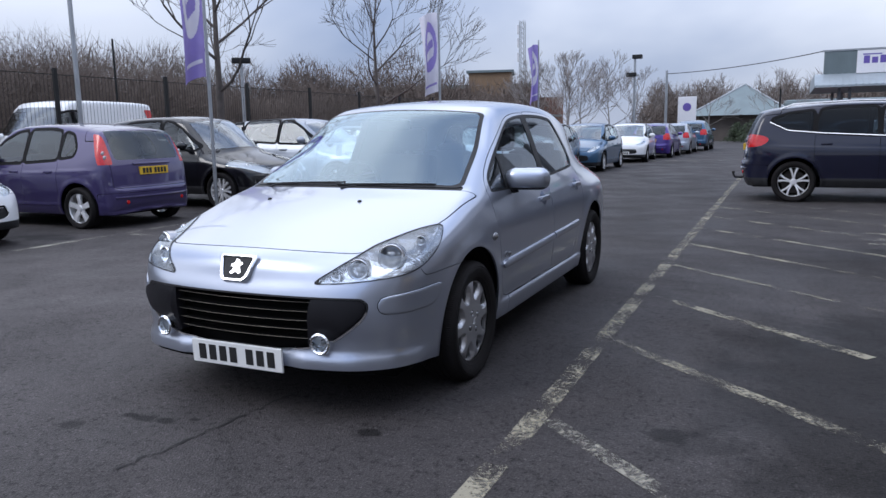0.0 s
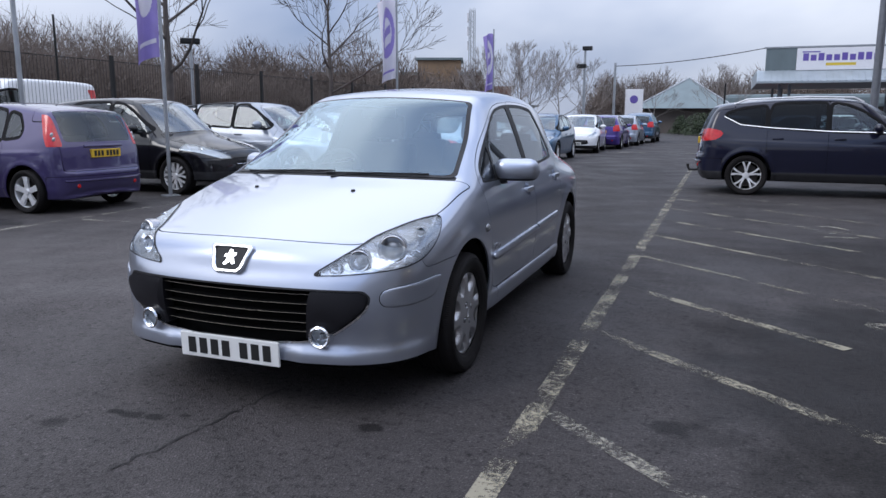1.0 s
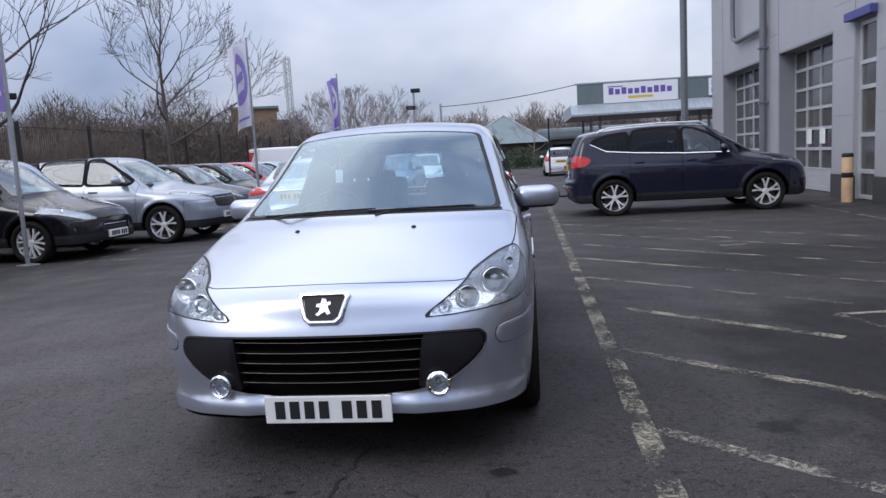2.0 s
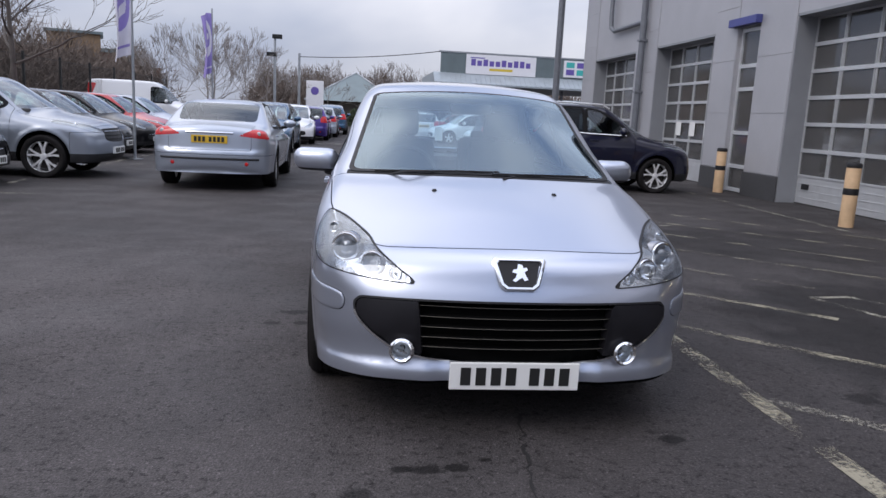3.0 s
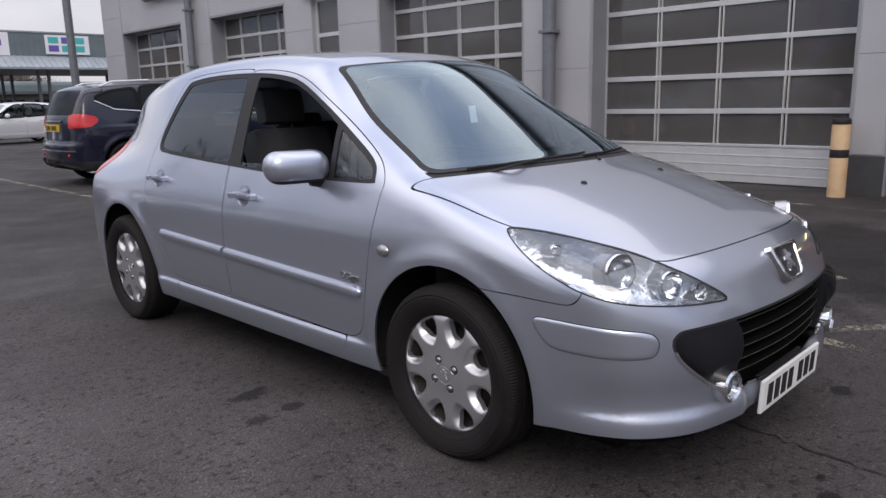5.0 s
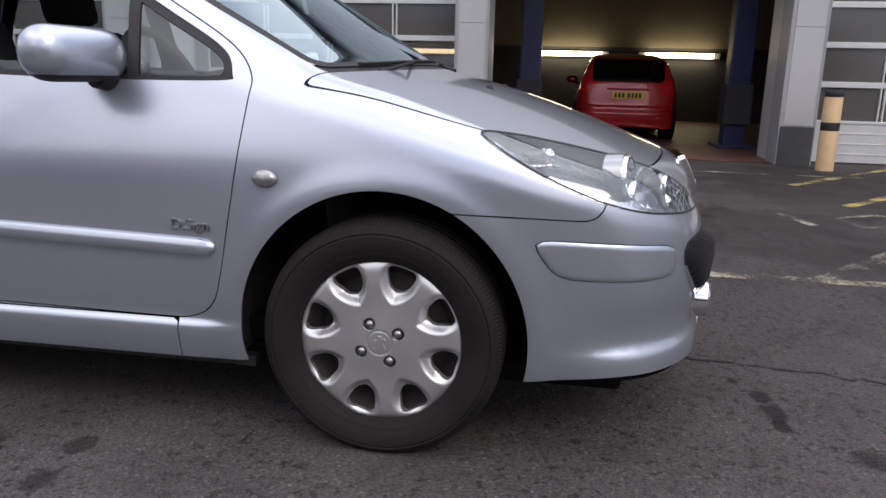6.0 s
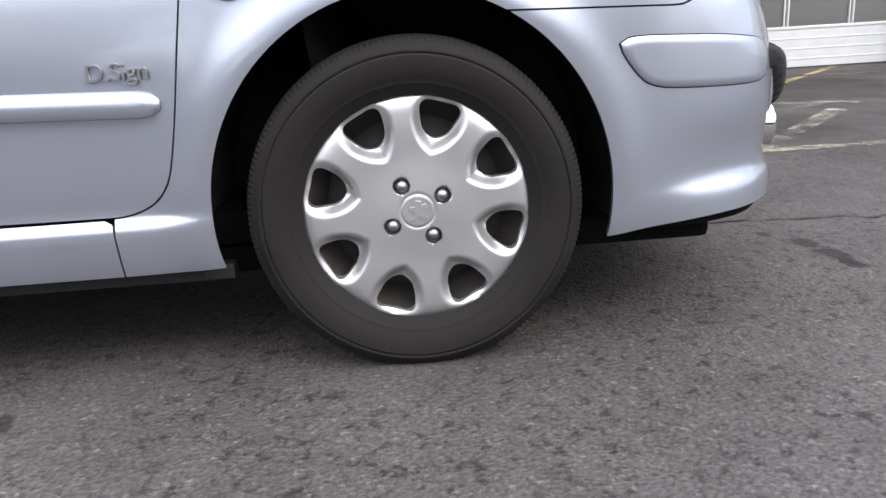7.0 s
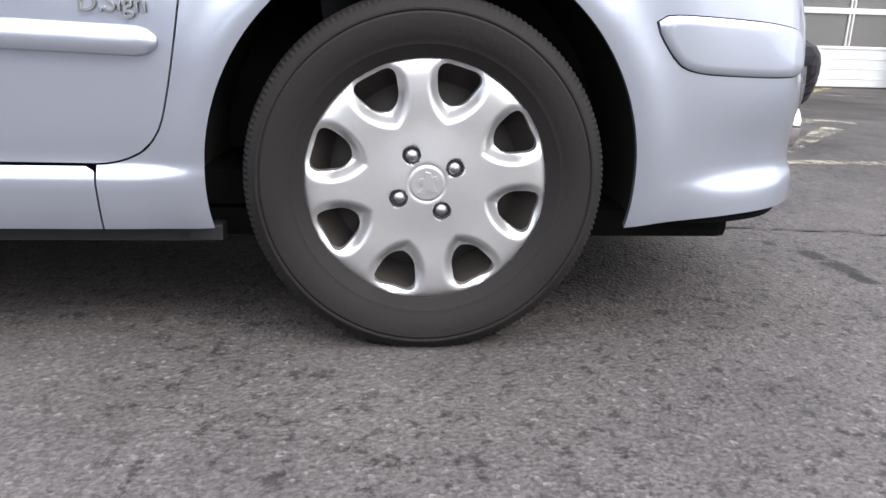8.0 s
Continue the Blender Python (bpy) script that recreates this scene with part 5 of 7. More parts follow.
HATCH = dict(side=[(-0.55, 0.18), (-0.72, 0.20), (-0.78, 0.27), (-0.79, 0.42), (-0.77, 0.56), (-0.72, 0.66), (-0.60, 0.745), (-0.35, 0.83), (-0.05, 0.90), (0.10, 0.955), (0.42, 1.17), (0.72, 1.35), (0.95, 1.425), (1.45, 1.46), (2.1, 1.445), (2.7, 1.385), (2.88, 1.335), (2.98, 1.15), (3.08, 0.92), (3.12, 0.70), (3.135, 0.45), (3.08, 0.28), (2.95, 0.21), (1.2, 0.18)],
             wb=2.49, width=0.85, height=1.46, wr=0.30, ws=(0.13, 0.78), wsx=0.64, rw=(0.955, 1.34, 0.59, 2.6),
             windows=([(0.52, 0.93), (0.48, 0.96), (0.62, 1.06), (0.86, 1.22), (1.10, 1.325), (1.30, 1.355), (1.325, 1.15), (1.32, 0.945)], [(1.40, 0.95), (1.41, 1.36), (1.80, 1.362), (2.03, 1.335), (2.06, 1.15), (2.05, 0.985)], [(2.12, 1.0), (2.13, 1.32), (2.30, 1.28), (2.40, 1.12), (2.38, 1.03)]),
             door_front=0.40, door_mid=1.36, door_rear=2.10, grille=[(-0.36, 0.36), (-0.42, 0.50), (-0.36, 0.535), (0.36, 0.535), (0.42, 0.50), (0.36, 0.36)],
             lamp=[(0.40, 0.60), (0.55, 0.70), (0.74, 0.80), (0.77, 0.78), (0.74, 0.68), (0.62, 0.61)], tail="pillar", bump=0.50)
HATCH2 = dict(HATCH, grille=[(-0.44, 0.34), (-0.50, 0.46), (-0.42, 0.50), (0.42, 0.50), (0.50, 0.46), (0.44, 0.34)], lamp=[(0.46, 0.60), (0.52, 0.67), (0.70, 0.80), (0.765, 0.83), (0.76, 0.75), (0.66, 0.63)], tail="wrap")
SUV = dict(side=[(-0.60, 0.26), (-0.80, 0.28), (-0.87, 0.36), (-0.885, 0.52), (-0.87, 0.68), (-0.82, 0.82), (-0.70, 0.92), (-0.40, 1.00), (-0.05, 1.07), (0.10, 1.13), (0.48, 1.37), (0.78, 1.55), (1.0, 1.625), (1.5, 1.665), (2.2, 1.655), (2.9, 1.600), (3.22, 1.545), (3.33, 1.45), (3.44, 1.22), (3.50, 1.02), (3.52, 0.75), (3.53, 0.52), (3.46, 0.36), (3.3, 0.29), (1.2, 0.25)],
           wb=2.69, width=0.915, height=1.67, wr=0.345, ws=(0.13, 0.80), wsx=0.68, rw=(1.12, 1.50, 0.60, 2.9),
           windows=([(0.62, 1.10), (0.58, 1.13), (0.72, 1.24), (0.96, 1.41), (1.20, 1.52), (1.40, 1.55), (1.42, 1.35), (1.42, 1.115)], [(1.50, 1.12), (1.51, 1.555), (2.0, 1.555), (2.30, 1.53), (2.36, 1.35), (2.36, 1.17)], [(2.44, 1.18), (2.44, 1.51), (2.80, 1.465), (3.04, 1.385), (3.06, 1.345), (2.84, 1.235)]),
           door_front=0.46, door_mid=1.46, door_rear=2.40, grille=[(-0.38, 0.60), (-0.44, 0.74), (-0.40, 0.80), (0.40, 0.80), (0.44, 0.74), (0.38, 0.60)],
           lamp=[(0.45, 0.76), (0.55, 0.84), (0.80, 0.97), (0.85, 0.96), (0.84, 0.86), (0.66, 0.76)], tail="side", bump=0.62)
MPV = dict(SUV, side=[(-0.60, 0.20), (-0.80, 0.22), (-0.88, 0.29), (-0.90, 0.42), (-0.88, 0.58), (-0.83, 0.70), (-0.70, 0.80), (-0.40, 0.90), (-0.10, 0.98), (0.05, 1.05), (0.45, 1.31), (0.80, 1.52), (1.05, 1.59), (1.5, 1.625), (2.2, 1.61), (2.9, 1.54), (3.2, 1.47), (3.30, 1.35), (3.40, 1.12), (3.46, 0.92), (3.48, 0.65), (3.48, 0.45), (3.42, 0.28), (3.2, 0.22), (1.2, 0.19)],
           wb=2.65, width=0.91, height=1.62, wr=0.325, ws=(0.08, 0.82), windows=([(0.55, 1.04), (0.51, 1.07), (0.68, 1.18), (0.96, 1.37), (1.20, 1.48), (1.40, 1.51), (1.42, 1.30), (1.42, 1.055)], [(1.50, 1.06), (1.51, 1.515), (2.0, 1.51), (2.30, 1.485), (2.36, 1.30), (2.36, 1.11)], [(2.44, 1.12), (2.44, 1.46), (2.75, 1.41), (2.95, 1.33), (2.98, 1.27), (2.80, 1.18)]),
           rw=(1.06, 1.43, 0.60, 2.9), grille=[(-0.30, 0.36), (-0.36, 0.50), (-0.30, 0.55), (0.30, 0.55), (0.36, 0.50), (0.30, 0.36)], lamp=[(0.40, 0.62), (0.50, 0.72), (0.72, 0.86), (0.90, 0.95), (0.94, 0.92), (0.90, 0.76), (0.66, 0.63)], tail="wrap", bump=0.5)
SEDAN = dict(side=[(-0.60, 0.20), (-0.82, 0.22), (-0.88, 0.30), (-0.895, 0.45), (-0.88, 0.58), (-0.82, 0.66), (-0.60, 0.75), (-0.2, 0.84), (0.25, 0.91), (0.40, 0.96), (0.75, 1.16), (1.05, 1.31), (1.30, 1.365), (1.8, 1.39), (2.3, 1.365), (2.6, 1.29), (2.95, 1.12), (3.15, 1.03), (3.40, 0.995), (3.66, 0.975), (3.74, 0.92), (3.76, 0.75), (3.77, 0.50), (3.72, 0.32), (3.5, 0.23), (1.2, 0.19)],
             wb=2.71, width=0.893, height=1.39, wr=0.315, ws=(0.43, 1.05), wsx=0.66, rw=(1.04, 1.31, 0.60, 2.40),
             windows=([(0.78, 0.94), (0.74, 0.97), (0.90, 1.06), (1.10, 1.19), (1.35, 1.285), (1.55, 1.305), (1.57, 1.12), (1.56, 0.95)], [(1.64, 0.955), (1.65, 1.31), (2.0, 1.305), (2.25, 1.265), (2.55, 1.12), (2.62, 1.02), (2.45, 0.975)]),
             door_front=0.55, door_mid=1.60, door_rear=2.55, grille=[(-0.32, 0.42), (-0.36, 0.56), (-0.30, 0.60), (0.30, 0.60), (0.36, 0.56), (0.32, 0.42)],
             lamp=[(0.42, 0.56), (0.42, 0.66), (0.60, 0.70), (0.78, 0.70), (0.80, 0.60), (0.60, 0.55)], tail="wedge", bump=0.55, clear=0.27)
VAN = dict(side=[(-0.60, 0.26), (-0.82, 0.28), (-0.88, 0.40), (-0.88, 0.60), (-0.84, 0.80), (-0.70, 0.95), (-0.40, 1.06), (-0.15, 1.14), (0.10, 1.35), (0.50, 1.72), (0.75, 1.88), (1.0, 1.95), (1.6, 1.98), (3.0, 1.98), (3.7, 1.95), (3.85, 1.88), (3.92, 1.5), (3.95, 1.0), (3.95, 0.5), (3.85, 0.32), (3.6, 0.28), (1.2, 0.24)],
           wb=2.93, width=0.95, height=1.98, wr=0.33, ws=(-0.05, 0.62), wsx=0.78, rw=(1.2, 1.7, 0.6, 3.8),
           windows=([(0.30, 1.13), (0.28, 1.18), (0.45, 1.45), (0.65, 1.66), (0.85, 1.70), (1.12, 1.70), (1.13, 1.40), (1.12, 1.14)],),
           door_front=0.2, door_mid=1.2, door_rear=2.3, grille=[(-0.38, 0.55), (-0.42, 0.70), (0.42, 0.70), (0.38, 0.55)], lamp=[(0.50, 0.74), (0.58, 0.92), (0.76, 0.96), (0.80, 0.80), (0.70, 0.74)], tail="pillar", bump=0.5, flat=True)


def generic_car(name, spec, mat, label, h=0.04, spokes=5, twin=False, pane=None, seams=True, rails=False, chrome_line=False):
    """A car built at the origin: front axle at y = 0, nose to -y."""
    pane = pane or PANE
    side_f = Field(curve(spec["side"], 6), 0.02, 0.5, 2)
    H, W, wb, wr = spec["height"], spec["width"], spec["wb"], spec["wr"]
    y0, y1 = min(p[0] for p in spec["side"]), max(p[0] for p in spec["side"])
    a, b = spec["ws"]
    bow = Line([(y0 - 0.3, 0.22), (y0, 0.24), (a - 0.4, 0.36), (a, 0.62), (a + 0.25, 0.66), (b, 0.34), (b + 0.4, 0.04), (y1 - 1.0, 0.0), (y1 - 0.4, -0.14), (y1 + 0.3, -0.24)], 0.05)
    flat = spec.get("flat", False)
    tum = Line([(z * H, W * (1.0 - (1 - k) * (0.45 if flat and z > 0.5 else 1.0))) for z, k in BASE_TUMBLE], 0.04)
    plan = Line([(y0 - 0.25, W * 0.12), (y0 - 0.08, W * 0.42), (y0, W * 0.60), (y0 + 0.10, W * 0.77), (y0 + 0.22, W * 0.90), (y0 + 0.40, W * 0.98), (y0 + 0.8, W * 1.04), (1.0, W * 1.08), (y1 - 0.7, W * 1.06), (y1 - 0.3, W * 0.98), (y1 - 0.12, W * 0.88), (y1, W * 0.70), (y1 + 0.12, W * 0.45), (y1 + 0.3, W * 0.1)], 0.04)
    ye = lambda x, y: y - bow(y) * x**2
    crown = 0.10 if not flat else 0.05

    def f(x, y, z):
        ax = np.sqrt(x**2 + 1e-6)
        t = tum(z)
        for yc in (0.0, wb):
            d = np.hypot(y - yc, z - wr)
            t = t + 0.022 * np.exp(-(((d - wr - 0.075) / 0.040) ** 2))
        step = lambda q: 1 / (1 + np.exp(np.clip(q / 0.010, -30, 30)))
        crease = 0.53 * H + 0.035 * (y - 1.2)
        t = t + 0.012 * step(z - crease) + 0.012 * step(z - 0.235 * H)
        ledge = 0.030 * step(z - spec["bump"] - 0.06) * np.clip((y - wb - 0.25) / 0.2, 0, 1)
        return smax(smax(ax - t, ax - plan(y), 0.10), side_f(ye(x, y) - ledge, z + crown * x**2 * (z > 0.0)), 0.08)

    car = empty(name, None, label, "car")
    skin = Skin(f, (-W - 0.12, y0 - 0.12, 0.12), (W + 0.12, y1 + 0.12, H + 0.12), h)
    clear = spec.get("clear", 0.20 if H < 1.6 else 0.26)
    _, keep = skin.split(skin.faces, lambda x, y, z: z - clear)
    for yc in (0.0, wb):
        _, keep = skin.split(keep, lambda x, y, z: np.maximum(np.hypot(y - yc, z - wr) - wr - 0.055, 0.4 - np.abs(x)))
    ws = lambda x, y, z: smax(smax(a - ye(x, y), ye(x, y) - b, 0.03), np.abs(x) - spec["wsx"] + 0.18 * (z - 0.6 * H), 0.05) + 10 * (z < 0.55 * H)
    glassy, keep = skin.split(keep, ws)
    skin.panel("windscreen", glassy, FAR_SCREEN, car, "", 0.0)
    z0, z1, half, ymin = spec["rw"]
    rw = lambda x, y, z: smax(smax(z0 - z, z - z1, 0.04), np.abs(x) - half, 0.06) + 10 * (y < ymin)
    glassy, keep = skin.split(keep, rw)
    skin.panel("rear_window", glassy, pane, car, "", 0.0)
    # lights
    lamp = Field(curve(spec["lamp"], 5), 0.012, 0.25, 0)
    lamps, keep = skin.split(keep, lambda x, y, z: np.maximum(lamp(np.abs(x), z), y + 0.12))
    gr = Field(curve(spec["grille"], 4), 0.012, 0.25, 0)
    mouth, keep = skin.split(keep, lambda x, y, z: np.maximum(gr(x, z), y + 0.35))
    grille = skin.panel("grille", mouth, BLACK_TRIM, car, "", 0.03, -0.02)
    zs = [p[1] for p in spec["grille"]]
    for k in range(3):
        z = min(zs) + (max(zs) - min(zs)) * (k + 0.7) / 3.4
        hw = max(p[0] for p in spec["grille"]) * 0.9
        pts = [(x, ray_y(f, x, z, y0 - 0.2) + 0.012, z) for x in np.linspace(-hw, hw, 11)]
        part("grille_bar", tube(pts, 0.006, 6), CHROME if k == 2 else BLACK_TRIM, grille)
    kind = spec["tail"]
    if kind == "pillar":
        tl = lambda x, y, z: smax(smax(0.60 * H - z, z - 0.90 * H, 0.05), (half + 0.045) - np.abs(x), 0.03) + 10 * (y < y1 - 0.62)
        tl = (lambda g: lambda x, y, z: np.maximum(g(x, y, z), (y1 - 0.26 - 0.45 * (z - 0.6 * H)) - y))(tl)
    elif kind == "side":
        fld = Field(curve([(y1 - 0.42, 0.64 * H), (y1 - 0.34, 0.575 * H), (y1 - 0.1, 0.55 * H), (y1 + 0.2, 0.55 * H), (y1 + 0.2, 0.67 * H), (y1 - 0.2, 0.68 * H)], 5), 0.012, 0.2, 0)
        tl = lambda x, y, z: np.maximum(fld(y, z), 0.52 - np.abs(x))
    elif kind == "wedge":
        tl = lambda x, y, z: smax(smax(0.575 * H + 0.10 * (0.8 - np.abs(x)) - z, z - 0.685 * H, 0.03), 0.40 + 2.2 * (z - 0.60 * H) - np.abs(x), 0.02) + 10 * (y < y1 - 0.30)
    else:
        tl = lambda x, y, z: smax(smax(0.52 * H - z, z - 0.70 * H, 0.04), 0.52 - np.abs(x), 0.04) + 10 * (y < y1 - 0.28)
    tails, keep = skin.split(keep, tl)
    hl = [lambda faces, s=s: [q for q in faces if s * skin.v[q[0]][0] > 0] for s in (-1, 1)]
    bumper_low, keep = skin.split(keep, lambda x, y, z: np.maximum(z - clear - 0.10, np.maximum(y - y0 - 0.5, -10)) * 1.0 if H < 1.6 else np.maximum(z - clear - 0.14, -10 + 0 * y))
    skin.panel("lower_trim", bumper_low, BLACK_TRIM, car, "", 0.01, -0.002)
    windows = [Field(softened(w, 0.035), 0.012, 0.25, 0) for w in spec["windows"]]
    allw = lambda x, y, z: np.minimum.reduce([w(y, z) for w in windows])
    around, keep = skin.split(keep, lambda x, y, z: np.maximum(allw(x, y, z) - 0.045, 0.4 - np.abs(x)))
    for pick in hl:
        head = skin.panel("headlight", pick(lamps), LENS, car, "clear headlight", 0.0, 0.002)
        if head:
            skin.panel("lamp_bowl", pick(lamps), BRIGHT_BOWL, head, "", 0.0, -0.03)
            c = np.mean([skin.v[i] for q in pick(lamps) for i in q], 0)
            bm = lathe([(0.012, -0.02), (0.035, -0.008), (0.048, 0.0), (0.05, -0.02)], 20, "z")
            bmesh.ops.transform(bm, matrix=Matrix.Translation((c[0], c[1] + 0.012, c[2])) @ pose(0, 0, 0, 90), verts=bm.verts)
            part("reflector", bm, CHROME, head, smooth=True)
        t = skin.panel("tail_light", pick(tails), RED_LENS, car, "red tail light", 0.008, 0.003)
        if t and kind in ("pillar", "wedge"):
            c = np.mean([skin.v[i] for q in pick(tails) for i in q], 0)
            for dz in ((-0.10, -0.04) if kind == "pillar" else (0.0,)):
                bm = lathe([(0.0, 0.012), (0.022, 0.010), (0.032, 0.0)], 16, "y")
                px = c[0] * 1.02
                ys = np.linspace(y1 + 0.1, y1 - 0.9, 500)
                yy = float(ys[np.argmax(f(np.full(500, px), ys, np.full(500, c[2] + dz)) < 0)])
                bmesh.ops.translate(bm, verts=bm.verts, vec=(px, yy, c[2] + dz))
                part("lamp_ring", bm, LAMP_HOUSING, t, smooth=True)
    glass_parts = []
    belt = min(p[1] for p in spec["windows"][0]) - 0.03
    for k, w in enumerate(windows):
        win, around = skin.split(around, lambda x, y, z: w(y, z))
        glass_parts.append(win)
    if seams:
        hood = lambda x, y, z: np.maximum(np.maximum(np.abs(x) - W * 0.80, y0 + 0.13 - ye(x, y)), ye(x, y) - a + 0.03) + 5 * (z < 0.40 * H)
        bonnet, keep = skin.gap(keep, hood, 0.003)
        skin.panel("bonnet", bonnet, mat, car, "", 0.012)
        nose, keep = skin.gap(keep, lambda x, y, z: np.maximum(y + wr + 0.06, z - spec["bump"] - 0.12), 0.003)
        skin.panel("front_bumper", nose, mat, car, "", 0.012)
        lid_w = 0.60 if kind == "wedge" else half + 0.09
        lid, keep = skin.gap(keep, lambda x, y, z: smax(smax(np.abs(x) - lid_w, spec["bump"] + 0.07 - z, 0.04), (y1 - 0.60) - y, 0.03) + 5 * (z > 0.95 * H), 0.003)
        tailgate = skin.panel("tailgate", lid, mat, car, "", 0.012)
        rear, keep = skin.gap(keep, lambda x, y, z: np.maximum(wb + wr + 0.06 - y, z - spec["bump"]), 0.003)
        skin.panel("rear_bumper", rear, mat, car, "", 0.012)
        sidew = lambda x: 0.45 - np.abs(x)
        arch = lambda y, z: wr + 0.075 - np.hypot(y - wb, z - wr)
        d0, d1, d2 = spec["door_front"], spec["door_mid"], spec["door_rear"]
        front, keep = skin.gap(keep, lambda x, y, z: np.maximum.reduce([d0 + 0.06 * np.maximum(0, belt - z) - y + 1.1 * np.maximum(0, z - belt), y - d1, clear + 0.12 - z, z - 0.955 * H, sidew(x)]), 0.003)
        back, keep = skin.gap(keep, lambda x, y, z: np.maximum.reduce([d1 - y, y - d2 + 0.35 * np.maximum(0, z - belt), arch(y, z), clear + 0.12 - z, z - 0.955 * H, sidew(x)]), 0.003)
    for n, pick in enumerate(hl):
        s = (-1, 1)[n]
        skin.panel("window_frame", pick(around), WINDOW_RUBBER, car, "", 0.006, -0.002)
        for k, win in enumerate(glass_parts):
            skin.panel("window", pick(win), PANE if k == 0 else pane, car, "", 0.0, -0.004)
        if seams:
            for k, d in enumerate((front, back)):
                leaf, rest = largest_island(pick(d))
                keep = keep + rest
                door = skin.panel("front_door" if k == 0 else "rear_door", leaf, mat, car, "", 0.012)
                hz = belt - 0.10
                hy = (d1, d2)[k] - 0.17
                part("door_handle", box(s * float(tum(hz)) - 0.02, s * float(tum(hz)) + 0.02, hy - 0.09, hy + 0.08, hz - 0.016, hz + 0.016, 0.01), mat, door, smooth=True)
        mz = belt + 0.09
        bm = bmesh.new()
        bmesh.ops.create_uvsphere(bm, u_segments=14, v_segments=9, radius=1.0, matrix=Matrix.Translation((s * (W + 0.06), spec["door_front"] + 0.30, mz)) @ Matrix.Diagonal((0.115, 0.075, 0.075, 1)))
        mir = part("door_mirror", bm, mat, car, smooth=True)
        part("mirror_arm", tube([(s * (W + 0.02), spec["door_front"] + 0.28, mz - 0.05), (s * (W - 0.10), spec["door_front"] + 0.22, mz - 0.08)], 0.028, 8), BLACK_TRIM, mir)
        for yc in (0.0, wb):
            alloy_wheel(car, s * (W - 0.105), yc, wr, s, spokes, 0.74, 0.21, 64, twin)
            bm = bmesh.new()
            rows = []
            for k in range(17):
                t = radians(-8 + 196 * k / 16)
                rows.append([bm.verts.new((s * x, yc + r * math.cos(t), wr + r * math.sin(t))) for x, r in ((W - 0.05, wr + 0.056), (W - 0.06, wr + 0.075), (0.42, wr + 0.075))])
            for p, q in zip(rows, rows[1:]):
                for i in range(2):
                    bm.faces.new((p[i], p[i + 1], q[i + 1], q[i]))
            bm.faces.new([r[2] for r in rows])
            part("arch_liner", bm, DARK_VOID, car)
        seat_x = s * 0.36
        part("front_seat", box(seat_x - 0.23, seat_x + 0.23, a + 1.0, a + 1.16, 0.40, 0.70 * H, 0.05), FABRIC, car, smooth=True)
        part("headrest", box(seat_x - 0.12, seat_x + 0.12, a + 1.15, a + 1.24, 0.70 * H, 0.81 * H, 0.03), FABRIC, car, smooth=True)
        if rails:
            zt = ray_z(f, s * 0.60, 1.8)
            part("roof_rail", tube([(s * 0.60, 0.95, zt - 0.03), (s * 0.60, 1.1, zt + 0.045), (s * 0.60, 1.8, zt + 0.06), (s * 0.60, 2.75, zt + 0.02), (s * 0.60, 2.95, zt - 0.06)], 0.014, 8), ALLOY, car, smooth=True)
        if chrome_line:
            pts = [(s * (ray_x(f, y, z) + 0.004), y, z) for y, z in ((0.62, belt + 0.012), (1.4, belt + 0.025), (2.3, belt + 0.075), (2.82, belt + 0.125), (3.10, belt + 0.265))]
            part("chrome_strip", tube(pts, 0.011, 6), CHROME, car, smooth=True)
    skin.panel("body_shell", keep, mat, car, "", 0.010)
    # near-black shell added so that the panel gaps look deep in shade
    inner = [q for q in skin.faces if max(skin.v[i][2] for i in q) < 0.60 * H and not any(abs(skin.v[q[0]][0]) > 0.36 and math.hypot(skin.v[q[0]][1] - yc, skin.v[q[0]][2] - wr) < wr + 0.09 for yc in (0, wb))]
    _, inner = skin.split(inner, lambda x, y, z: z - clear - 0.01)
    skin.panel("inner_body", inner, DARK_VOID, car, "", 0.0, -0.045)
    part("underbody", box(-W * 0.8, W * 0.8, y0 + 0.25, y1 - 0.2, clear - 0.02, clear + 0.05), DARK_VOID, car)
    part("dashboard", box(-W * 0.72, W * 0.72, a + 0.15, a + 0.55, 0.40, belt_of(spec) - 0.02, 0.05), DASH, car, smooth=True)
    part("rear_seat", box(-W * 0.66, W * 0.66, wb - 0.45, wb - 0.28, 0.40, 0.68 * H, 0.05), FABRIC, car, smooth=True)
    # number plates
    yn = ray_y(f, 0.0, spec["bump"] * 0.72, y0 - 0.2)
    plate = part("number_plate", box(-0.26, 0.26, yn - 0.014, yn + 0.02, spec["bump"] * 0.72 - 0.056, spec["bump"] * 0.72 + 0.056, 0.003), PLATE_WHITE, car)
    bars(plate, 0.26, yn - 0.016, spec["bump"] * 0.72, PLATE_INK)
    zr = {"pillar": 0.80, "side": 0.92, "wedge": 0.775}.get(kind, 0.74)
    ys = np.linspace(y1 + 0.1, y1 - 0.6, 700)
    yr = float(ys[np.argmax(f(np.zeros(700), ys, np.full(700, zr)) < 0)])
    strip = [(x, ray_back(f, x, spec["bump"] - 0.06, y1) + 0.004, spec["bump"] - 0.06) for x in np.linspace(-W * 0.80, W * 0.80, 15)]
    part("bumper_strip", tube(strip, 0.016, 6), BLACK_TRIM if kind == "wedge" else mat, car, smooth=True)
    strip = [(x, ray_back(f, x, zr + 0.10, y1) + 0.004, zr + 0.10) for x in np.linspace(-0.34, 0.34, 9)]
    part("boot_handle", tube(strip, 0.018, 8), CHROME if kind == "wedge" else mat, car, smooth=True)
